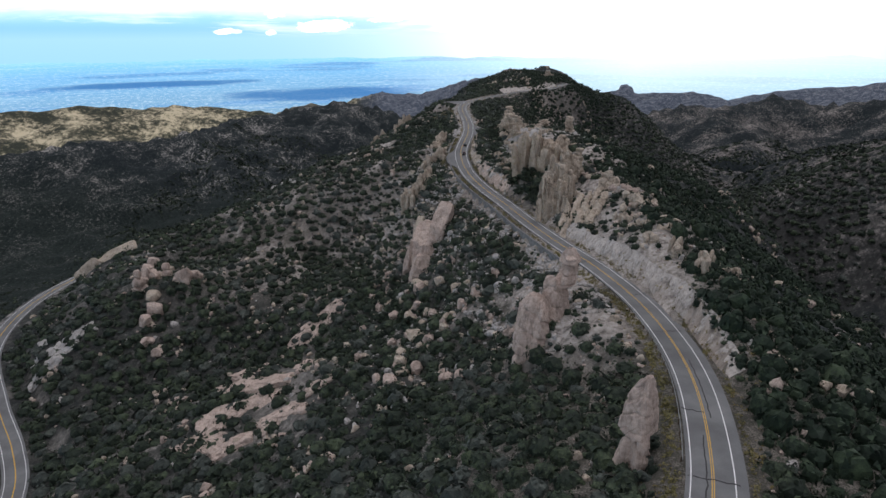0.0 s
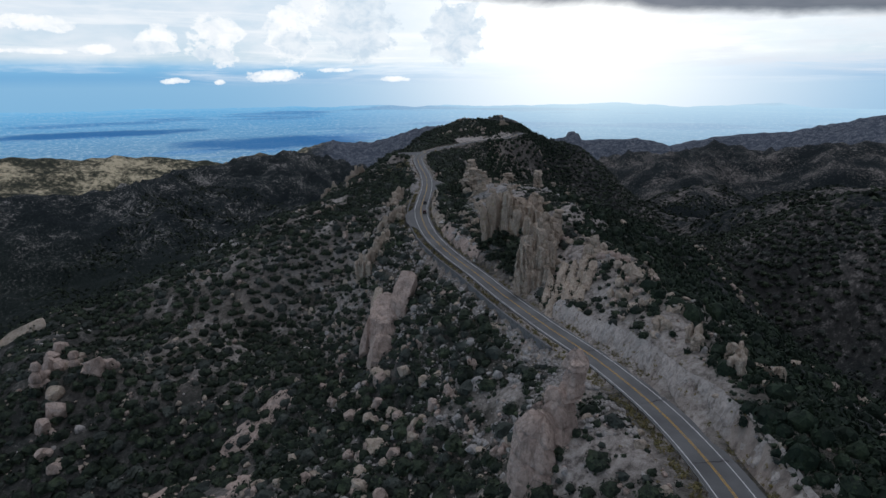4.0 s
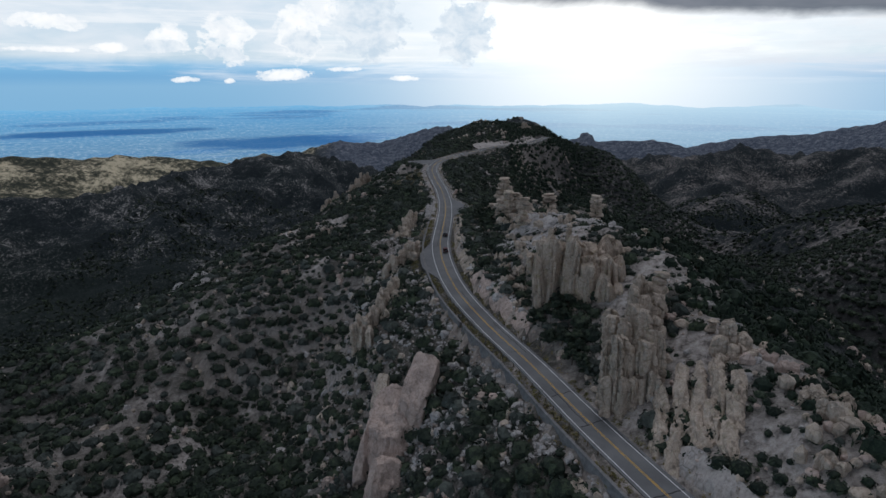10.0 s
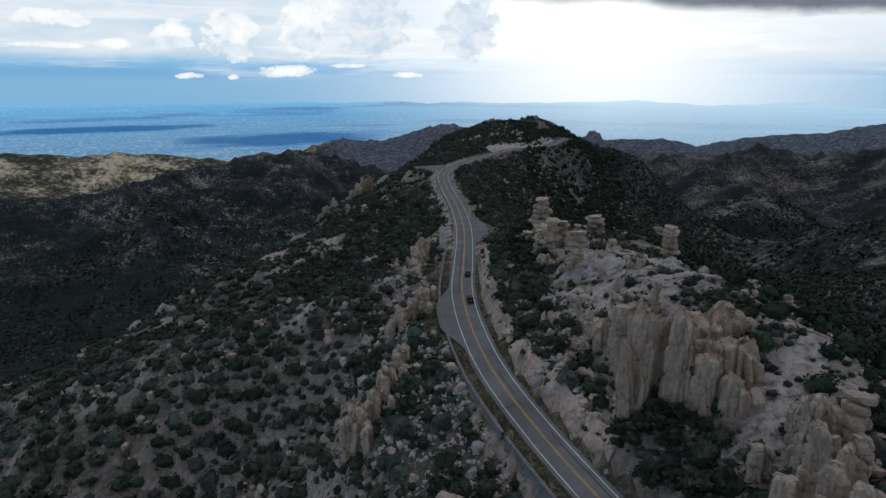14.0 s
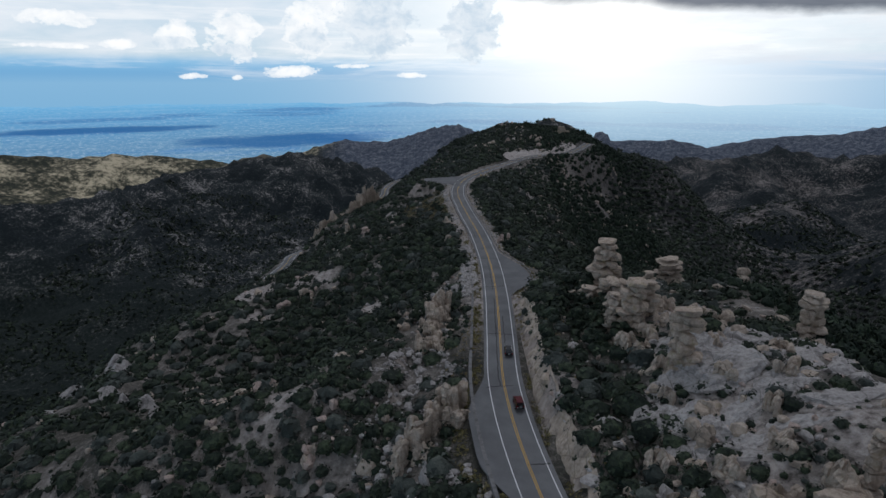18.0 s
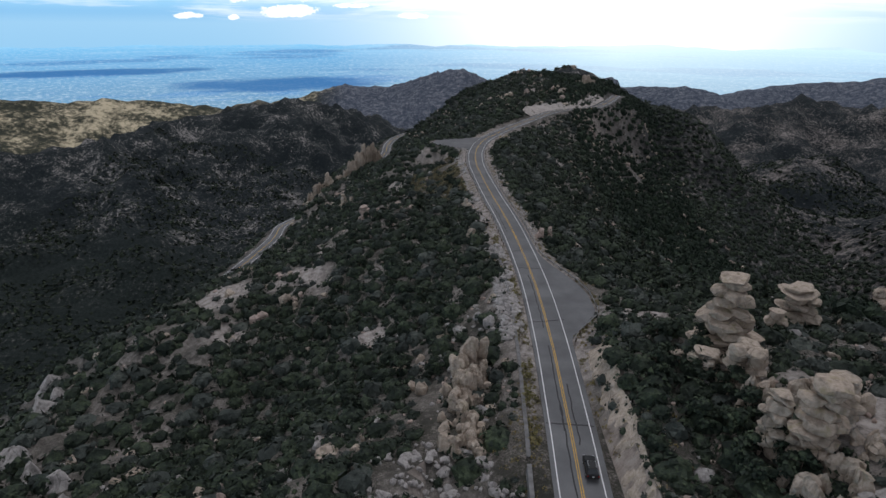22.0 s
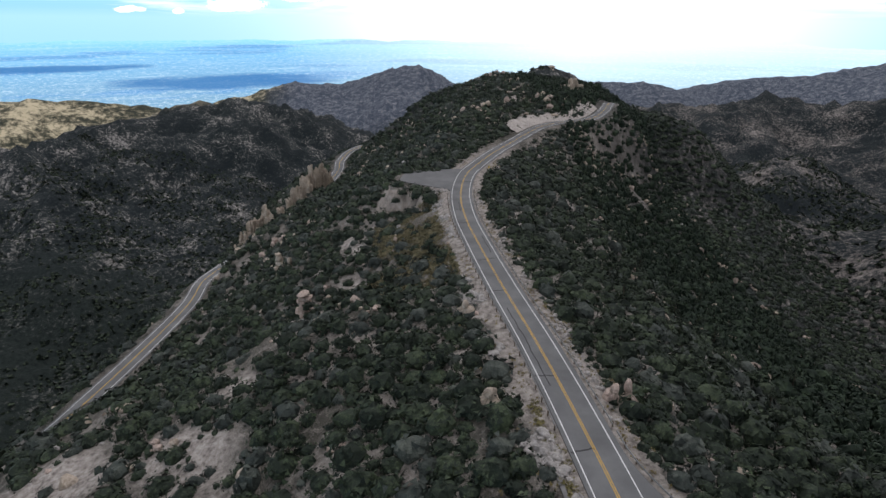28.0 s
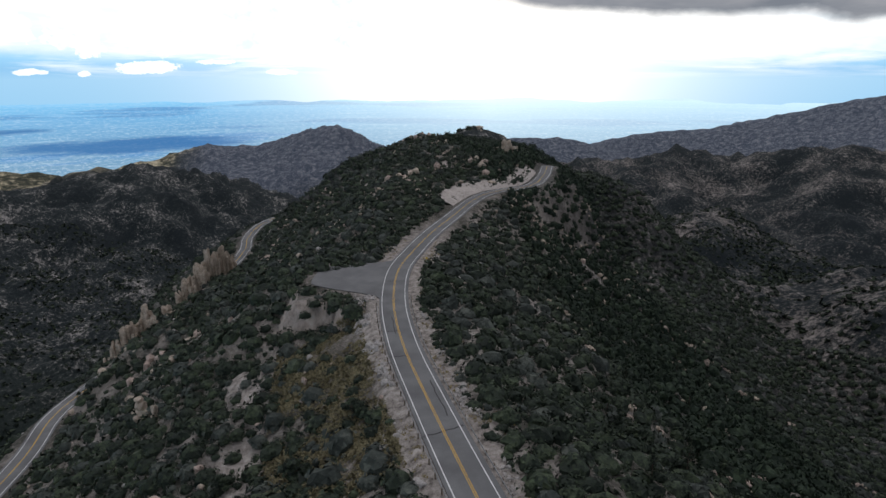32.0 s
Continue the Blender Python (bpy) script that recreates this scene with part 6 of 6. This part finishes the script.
def outcrops_all():
    """Broken ribs of blocks standing out of the slopes."""
    rng = np.random.default_rng(15)
    shapes = stone_shapes(rng, 8, 1)
    rows = []
    for x0, x1, y0, y1, n in ((-130, 15, -20, 130, 46), (-110, -15, 130, 235, 14), (-120, -15, 235, 470, 16), (60, 125, -60, 130, 22), (40, 110, 300, 520, 18), (-140, 20, 470, 640, 24), (110, 215, 0, 500, 34), (-230, -120, 0, 480, 40), (20, 140, 560, 720, 30), (-70, 70, 590, 790, 60), (60, 190, 520, 680, 40)):
        for _ in range(n):
            cx, cy = rng.uniform(x0, x1), rng.uniform(y0, y1)
            gx, gy = look_up(cx + 3, cy)[0] - look_up(cx - 3, cy)[0], look_up(cx, cy + 3)[0] - look_up(cx, cy - 3)[0]
            g = np.array([gx, gy]) / (math.hypot(gx, gy) + 1e-6)
            size = math.exp(rng.normal(0.15, 0.35))
            for k in range(rng.integers(4, 12)):
                along, off = rng.normal(0, 4.0) * size, rng.normal(0, 1.1) * size
                rows.append((cx + g[0] * along - g[1] * off, cy + g[1] * along + g[0] * off, size * rng.uniform(0.45, 1.15)))
    r = np.array(rows)
    keep = (look_up(r[:, 0], r[:, 1], "d") > 11.5) & (look_up(r[:, 0], r[:, 1], "d2") > 8)
    r = r[keep]
    s = r[:, 2]
    n = len(r)
    at = np.column_stack([r[:, 0], r[:, 1], look_up(r[:, 0], r[:, 1]) + 0.35 * s])
    scale = np.column_stack([s * rng.uniform(0.8, 1.4, n), s * rng.uniform(0.7, 1.1, n), s * rng.uniform(0.8, 1.5, n)])
    turn = rng.uniform(0, 6.28, n)
    pink = rng.random(n) < 0.5
    scatter("outcrops", shapes, at[pink], scale[pink], turn[pink], PINK_GRANITE, "broken pinkish granite outcrops on the slopes", "rock")
    scatter("outcrops", shapes, at[~pink], scale[~pink], turn[~pink], GRANITE, "broken tan granite outcrops on the slopes", "rock")


plant_all()
stones_all()
rubble_all()
outcrops_all()

# ---------------------------------------------------------------- cut banks, wall, rails, signs


def road_frame(line):
    way = np.gradient(line[:, :2], axis=0)
    way /= np.linalg.norm(way, axis=1)[:, None]
    return way, np.column_stack([way[:, 1], -way[:, 0]])


def build_cut_bank(y0, y1, label, mat, side=1, reach=3.4, most=9.0):
    """The blasted rock face along one side of the road: side 1 is the right, -1 the left."""
    m = (ROAD[:, 1] >= y0) & (ROAD[:, 1] <= y1)
    line = ROAD[m]
    s = np.r_[0, np.cumsum(np.hypot(*np.diff(line[:, :2], axis=0).T))]
    t = np.arange(0, s[-1], 0.6)
    line = np.column_stack([np.interp(t, s, line[:, k]) for k in range(3)])
    way, nrm = road_frame(line)
    nrm = nrm * side
    wl, wr = road_width(line[:, 1])
    foot = (wr if side > 0 else wl) + 1.7 + 0.5 * fbm(t, t * 0, 9, 3, 101)
    rows = 14
    verts = []
    far = foot + reach + 0.8
    rise = np.clip(look_up(line[:, 0] + nrm[:, 0] * far, line[:, 1] + nrm[:, 1] * far) - line[:, 2], 0.3, most) + 0.25
    ends = smooth(0, 6, t) * (1 - smooth(t[-1] - 6, t[-1], t))
    for k in range(rows):
        f = k / (rows - 1)
        p = line[:, :2] + nrm * (foot + reach * f ** 1.4)[:, None]
        z = line[:, 2] - 0.5 + (rise + 0.5) * f
        push = (1.0 * ridged(t, z * 0.3, 6.0, 4, 103) + 0.6 * fbm(t, z * 0.6, 1.8, 3, 104)) * math.sin(math.pi * min(1.0, 0.12 + 0.8 * f)) * ends
        p = p - nrm * push[:, None]
        verts.append(np.column_stack([p, z + 0.3 * f * fbm(t, t * 0 + k, 3.0, 2, 105)]))
    n = len(t)
    v = np.vstack(verts)
    i = np.arange(rows * n).reshape(rows, n)
    q = np.stack([i[:-1, :-1], i[:-1, 1:], i[1:, 1:], i[1:, :-1]], -1).reshape(-1, 4)
    ob = new("cut_bank", mesh_from("cut_bank", v, q, mat, False))
    return tagged(ob, label, "rock bank", kind="structure")


build_cut_bank(-34, 80, "pale grey blasted rock bank along the road", BANK_STONE)
build_cut_bank(132, 178, "pinkish blasted rock bank along the road", PINK_GRANITE)
build_cut_bank(178, 264, "pale tan blasted rock bank along the road", GRANITE)
build_cut_bank(586, 668, "tall pale cut face in the hillside above the bend", BANK_STONE, -1, 11.0, 17.0)


def sweep(line, profile, mat, name):
    """Sweeps a closed outline (offset to the right, height) along a line."""
    way, nrm = road_frame(line)
    n, k = len(line), len(profile)
    v = np.stack([np.column_stack([line[:, :2] + nrm * o, line[:, 2] + z]) for o, z in profile], 1).reshape(-1, 3)
    q = []
    for a in range(k):
        b = (a + 1) % k
        i = np.arange(n - 1)[:, None] * k
        q.append(np.hstack([i + a, i + b, i + k + b, i + k + a]))
    return mesh_from(name, v, np.vstack(q), mat, False)


def box(w, d, h, bevel=0.0, at=(0, 0, 0)):
    bm = bmesh.new()
    bmesh.ops.create_cube(bm, size=1.0)
    bmesh.ops.transform(bm, matrix=Matrix.Translation(at) @ Matrix.Diagonal((w, d, h, 1)), verts=bm.verts)
    if bevel:
        bmesh.ops.bevel(bm, geom=bm.edges[:], offset=bevel, segments=2, affect="EDGES")
    return bm


def road_piece(y0, y1):
    return ROAD[(ROAD[:, 1] >= y0) & (ROAD[:, 1] <= y1)]


def build_retaining_wall():
    e = new("retaining_wall")
    tagged(e, "long grey concrete retaining wall holding the road shoulder", "wall")
    for y0, y1, deep in ((49, 148, 3.9), (148, 232, 1.8), (232, 322, 1.2)):
        part("wall_panel", sweep(road_piece(y0, y1), [(-7.5, -0.15), (-7.0, -0.15), (-6.9, -deep), (-7.85, -deep)], CONCRETE, "wall_panel"), None, e)
        part("coping", sweep(road_piece(y0, y1), [(-7.62, -0.15), (-6.92, -0.15), (-6.92, 0.04), (-7.62, 0.04)], CONCRETE, "coping"), None, e)
    return e


build_retaining_wall()


def guard_rail(y0, y1, offset, label, gap=3.8):
    """A steel beam on wooden posts; offset: a number, or a way to get it from the paved width."""
    e = new("guard_rail")
    tagged(e, label, "guard rail", group="guard rails along the road")
    line = road_piece(y0, y1).copy()
    wl, wr = road_width(line[:, 1])
    off = np.where(offset < 0, -(wl + 0.55), wr + 0.55)
    way, nrm = road_frame(line)
    line[:, :2] += nrm * off[:, None]
    part("rail", sweep(line, [(-0.03, 0.42), (0.05, 0.47), (-0.03, 0.55), (-0.03, 0.60), (0.05, 0.67), (-0.03, 0.74), (-0.06, 0.74), (-0.06, 0.42)], STEEL, "rail"), None, e, "galvanised steel beam")
    s = np.r_[0, np.cumsum(np.hypot(*np.diff(line[:, :2], axis=0).T))]
    me = None
    for k, d in enumerate(np.arange(0.5, s[-1], gap)):
        p = [float(np.interp(d, s, line[:, j])) for j in range(3)]
        if me is None:
            post = part("post", box(0.2, 0.2, 1.3, 0.02), WOOD, e)
            me = post.data
        else:
            post = part("post", me, None, e)
        side = 0.17 if offset > 0 else -0.17
        post.location = (p[0] + side, p[1], p[2] + 0.12)
    return e


guard_rail(-64, 45, -1, "steel guard rail on dark posts along the outer curve")
guard_rail(326, 466, -1, "steel guard rail on dark posts above the steep drop")
guard_rail(268, 326, 1, "steel guard rail curving round the small lay-by")
guard_rail(326, 470, 1, "steel guard rail on dark posts along the ridge")
guard_rail(79, 176, -1, "low steel guard rail on dark posts above the wall")

SIGN_WHITE = plain("sign_white", (0.7, 0.7, 0.7), 0.5, spread=0.05)
SIGN_YELLOW = plain("sign_yellow", (0.70, 0.45, 0.03), 0.5, spread=0.05)
SIGN_GREY = plain("sign_grey", (0.25, 0.26, 0.27), 0.6, 0.3)


def road_sign(x, y, mat, w, h, label, turned=0.0):
    z = float(height(x, y)[0])
    e = new("road_sign")
    e.matrix_basis = pose(x, y, z, 0, 0, turned)
    tagged(e, label, "road sign")
    part("post", box(0.07, 0.05, 2.6, 0.01, (0, 0, 1.0)), STEEL, e)
    part("panel", box(w, 0.02, h, 0.006, (0, -0.045, 1.9)), mat, e)
    part("backing", box(w * 0.9, 0.015, h * 0.9, 0.0, (0, -0.026, 1.9)), SIGN_GREY, e)
    for k in range(2):
        part("writing_bar", box(w * 0.66, 0.006, h * 0.1, 0.0, (0, -0.058, 1.9 + h * (0.16 - 0.3 * k))), TAR, e)
    return e


road_sign(24.6, 132.5, SIGN_WHITE, 0.75, 0.9, "small white sign on a steel post by the road", 20)
road_sign(7.6, 500, SIGN_YELLOW, 0.75, 0.75, "yellow warning sign at the sharp bend", -20)

# ---------------------------------------------------------------- cars
BLACK_PAINT = plain("black_car_paint", (0.012, 0.013, 0.015), 0.4, 0.0, 0.1, spec=0.25)
RED_PAINT = plain("dark_red_car_paint", (0.085, 0.008, 0.012), 0.45, 0.0, 0.1, spec=0.2)
GLASS = plain("dark_car_glass", (0.012, 0.014, 0.017), 0.06, 0.0, 0.05, spec=0.8)
RUBBER = plain("tyre_rubber", (0.015, 0.015, 0.016), 0.9)
ALLOY = plain("alloy", (0.45, 0.46, 0.47), 0.35, 0.8)
LAMP_RED = plain("red_lens", (0.30, 0.01, 0.01), 0.2)
LAMP_CLEAR = plain("clear_lens", (0.7, 0.72, 0.75), 0.12)
TRIM = plain("black_trim", (0.02, 0.02, 0.021), 0.7)


def side_solid(outline, half, inset, bevel=0.05):
    """A body from its side outline (along, up), with the upper points drawn in."""
    bm = bmesh.new()
    zmax, zmin = max(z for _, z in outline), min(z for _, z in outline)
    rings = []
    for sx in (-1, 1):
        rings.append([bm.verts.new((sx * (half - inset * max(0, (z - zmin) / (zmax - zmin)) ** 2), y, z)) for y, z in outline])
    bm.faces.new(rings[0])
    bm.faces.new(rings[1][::-1])
    n = len(outline)
    for a in range(n):
        b = (a + 1) % n
        bm.faces.new((rings[0][b], rings[0][a], rings[1][a], rings[1][b]))
    bmesh.ops.recalc_face_normals(bm, faces=bm.faces[:])
    bmesh.ops.bevel(bm, geom=bm.edges[:], offset=bevel, segments=2, affect="EDGES")
    return bm


def wheel(parent, x, y, r, w):
    hub = part("wheel", box(w * 0.5, r * 0.5, r * 0.5, 0.03), TRIM, parent)
    hub.location = (x, y, r)
    for name, rr, ww, mat in (("tyre", r, w, RUBBER), ("rim", r * 0.64, w * 1.04, ALLOY)):
        bm = bmesh.new()
        bmesh.ops.create_cone(bm, cap_ends=True, segments=24, radius1=rr, radius2=rr, depth=ww)
        bmesh.ops.bevel(bm, geom=[e for e in bm.edges if e.calc_face_angle(0) > 1], offset=0.03, segments=2, affect="EDGES")
        bmesh.ops.rotate(bm, cent=(0, 0, 0), matrix=Matrix.Rotation(math.pi / 2, 3, "Y"), verts=bm.verts)
        part(name, bm, mat, hub)
    return hub


def car(name, x, y, label, paint, jeep=False):
    d, idx, _ = nearest(np.array([x]), np.array([y]), ROAD)
    i = int(idx[0])
    way = ROAD[i + 1][:2] - ROAD[i - 1][:2]
    yaw = math.degrees(math.atan2(-way[0], way[1]))
    e = new(name)
    e.matrix_basis = pose(x, y, ROAD[i][2] + 0.005, 0, 0, yaw)
    tagged(e, label, "car", group="cars on the ridge road")
    if jeep:
        half, length = 0.92, 4.4
        part("body", side_solid([(-2.05, 0.5), (2.1, 0.5), (2.15, 0.85), (2.1, 1.08), (0.75, 1.16), (-2.05, 1.16)], half - 0.06, 0.04), paint, e)
        part("cabin", side_solid([(-2.03, 1.17), (0.72, 1.17), (0.42, 1.78), (-2.0, 1.80)], half - 0.1, 0.12, 0.03), GLASS, e, "dark glass cabin")
        part("roof", side_solid([(-2.04, 1.79), (0.46, 1.77), (0.40, 1.88), (-2.02, 1.90)], half - 0.2, 0.03, 0.03), paint, e, "dark red hard top")
        for sx in (-1, 1):
            for yy in (-2.0, -1.1, -0.25, 0.55):
                part("pillar", box(0.05, 0.10, 0.66, 0.01, (sx * (half - 0.14), yy, 1.47)), paint, e)
            for yy in (1.42, -1.35):
                part("fender", box(0.20, 1.05, 0.10, 0.03, (sx * (half - 0.02), yy, 0.90)), TRIM, e)
        spare = part("spare_wheel", box(0.3, 0.1, 0.3, 0.02), TRIM, e)
        spare.location = (0.05, -2.12, 1.05)
        for nm, rr, ww, mat in (("tyre", 0.39, 0.26, RUBBER), ("cover", 0.26, 0.28, ALLOY)):
            bm = bmesh.new()
            bmesh.ops.create_cone(bm, cap_ends=True, segments=24, radius1=rr, radius2=rr, depth=ww)
            bmesh.ops.rotate(bm, cent=(0, 0, 0), matrix=Matrix.Rotation(math.pi / 2, 3, "X"), verts=bm.verts)
            o = part(nm, bm, mat, spare)
            o.location = (0, -0.1, 0)
        part("rear_bumper", box(1.7, 0.22, 0.22, 0.04, (0, -2.14, 0.6)), TRIM, e)
        part("front_bumper", box(1.7, 0.25, 0.24, 0.04, (0, 2.25, 0.62)), TRIM, e)
        part("number_plate", box(0.3, 0.02, 0.15, 0.0, (-0.6, -2.27, 0.85)), SIGN_WHITE, e)
        r, wb, tail = 0.40, (1.42, -1.35), 1.0
    else:
        half, length = 0.93, 4.7
        part("body", side_solid([(-2.3, 0.42), (2.3, 0.42), (2.36, 0.72), (2.2, 0.95), (1.05, 1.06), (-2.25, 1.08), (-2.36, 0.8)], half, 0.08, 0.07), paint, e)
        part("cabin", side_solid([(-2.12, 1.07), (1.05, 1.06), (0.25, 1.60), (-1.55, 1.62)], half - 0.08, 0.20, 0.05), GLASS, e, "dark glass cabin")
        part("roof", side_solid([(-1.62, 1.60), (0.28, 1.58), (0.10, 1.69), (-1.40, 1.70)], half - 0.24, 0.08, 0.03), paint, e)
        for sx in (-1, 1):
            part("roof_rail", box(0.04, 1.5, 0.05, 0.01, (sx * 0.58, -0.65, 1.72)), ALLOY, e)
            part("mirror", box(0.2, 0.1, 0.14, 0.03, (sx * 0.98, 0.75, 1.08)), paint, e)
        part("rear_bumper", box(1.74, 0.2, 0.26, 0.06, (0, -2.30, 0.55)), TRIM, e)
        part("number_plate", box(0.3, 0.02, 0.15, 0.0, (0, -2.38, 0.86)), SIGN_WHITE, e)
        r, wb, tail = 0.36, (1.45, -1.40), 0.9
    for sx in (-1, 1):
        part("tail_light", box(0.20, 0.06, 0.24, 0.02, (sx * (half - 0.14), -2.12 if jeep else -2.33, tail + 0.02)), LAMP_RED, e)
        part("headlight", box(0.26, 0.06, 0.18, 0.02, (sx * (half - 0.22), 2.16 if jeep else 2.31, 0.85)), LAMP_CLEAR, e)
        for yy in wb:
            wheel(e, sx * (half - 0.10), yy, r, 0.24)
    return e


car("black_suv", 2.1, 231, "black estate-style utility car driving on the road", BLACK_PAINT)
car("red_jeep", 2.2, 209, "dark red boxy off-road car with a spare wheel", RED_PAINT, True)

# ---------------------------------------------------------------- trees


def make_tree(name, seed, tall, wide, label, mat, at, conifer=False):
    rng = random.Random(seed)
    nr = np.random.default_rng(seed)
    e = new(name)
    tagged(e, label, "tree")
    bm = bmesh.new()
    rings = []
    for k in range(5):
        f = k / 4
        rings.append([bm.verts.new((0.14 * tall / 4 * (1 - 0.75 * f) * math.cos(a * math.pi / 3) + 0.1 * math.sin(f * 4 + seed), 0.14 * tall / 4 * (1 - 0.75 * f) * math.sin(a * math.pi / 3), -0.4 + f * tall * 0.75)) for a in range(6)])
    for lo, hi in zip(rings, rings[1:]):
        for a in range(6):
            bm.faces.new((lo[a], lo[(a + 1) % 6], hi[(a + 1) % 6], hi[a]))
    for _ in range(5):
        a, z0 = rng.uniform(0, 6.28), rng.uniform(0.2, 0.6) * tall
        tip = Vector((math.cos(a) * wide * 0.7, math.sin(a) * wide * 0.7, z0 + 0.2 * tall))
        foot = Vector((0, 0, z0))
        side = Vector((-math.sin(a), math.cos(a), 0)) * 0.07
        up = Vector((0, 0, 0.08))
        v = [bm.verts.new(p) for p in (foot + side, foot - side, foot + up, tip)]
        for t3 in ((0, 1, 3), (1, 2, 3), (2, 0, 3)):
            bm.faces.new([v[j] for j in t3])
    part("trunk", bm, BARK, e)
    vs, fs, base = [], [], 0
    clumps = 13 if not conifer else 16
    for k in range(clumps):
        v, f = bush_template(nr, 34, 0.26, core=True, flat=0.8)
        if conifer:
            h = tall * (0.2 + 0.8 * k / clumps)
            w = wide * (1.05 - 0.9 * k / clumps)
            c, s = np.array([rng.uniform(-0.5, 0.5) * w, rng.uniform(-0.5, 0.5) * w, h]), max(0.35, w * 0.62)
        else:
            a, q = rng.uniform(0, 6.28), math.sqrt(rng.random())
            c = np.array([math.cos(a) * q * wide * 0.75, math.sin(a) * q * wide * 0.75, tall * (0.36 + 0.5 * (1 - q * q) * rng.uniform(0.6, 1))])
            s = wide * rng.uniform(0.34, 0.52)
        vs.append(v * s + c)
        fs.append(f + base)
        base += len(v)
    part("crown", mesh_from("crown", np.vstack(vs), np.vstack(fs), mat, False), None, e)
    e.location = at
    return e


def grow_trees():
    rng = random.Random(21)
    oaks = [make_tree("oak_tree", 300 + k, 4.2 + 0.5 * k, 2.5 + 0.2 * k, "dark green evergreen oak at the foot of the cliff", OAK_LEAF, (31 + 3 * k, 128 - 3 * k, 0)) for k in range(3)]
    pines = [make_tree("pine_tree", 320 + k, 7.0 + 0.8 * k, 1.7, "dark green pine standing on the valley slope", OAK_LEAF, (95 + 9 * k, 190 + 6 * k, 0), True) for k in range(3)]
    for o in oaks + pines:
        o.location.z = float(height(o.location.x, o.location.y)[0]) - 0.2
        o["group"] = "trees on the ridge"
    spots = []
    for x0, x1, y0, y1, n, kind in ((24, 38, 106, 138, 26, 0), (16, 27, 218, 262, 16, 0), (74, 130, 140, 250, 46, 2), (30, 95, 285, 430, 34, 2), (-60, -12, 30, 120, 14, 0), (-70, -20, 250, 420, 20, 0), (60, 150, 440, 560, 22, 2)):
        tries = 0
        while n and tries < 400:
            tries += 1
            x, y = rng.uniform(x0, x1), rng.uniform(y0, y1)
            if any((x - a) ** 2 + (y - b) ** 2 < 9 for a, b in spots) or float(look_up(x, y, "d")[0]) < 8.5:
                continue
            spots.append((x, y))
            n -= 1
            src = rng.choice(oaks) if kind == 0 or rng.random() < 0.55 else rng.choice(pines)
            copy_thing(src, pose(x, y, float(height(x, y)[0]) - 0.2, 0, 0, rng.uniform(0, 360)))


grow_trees()
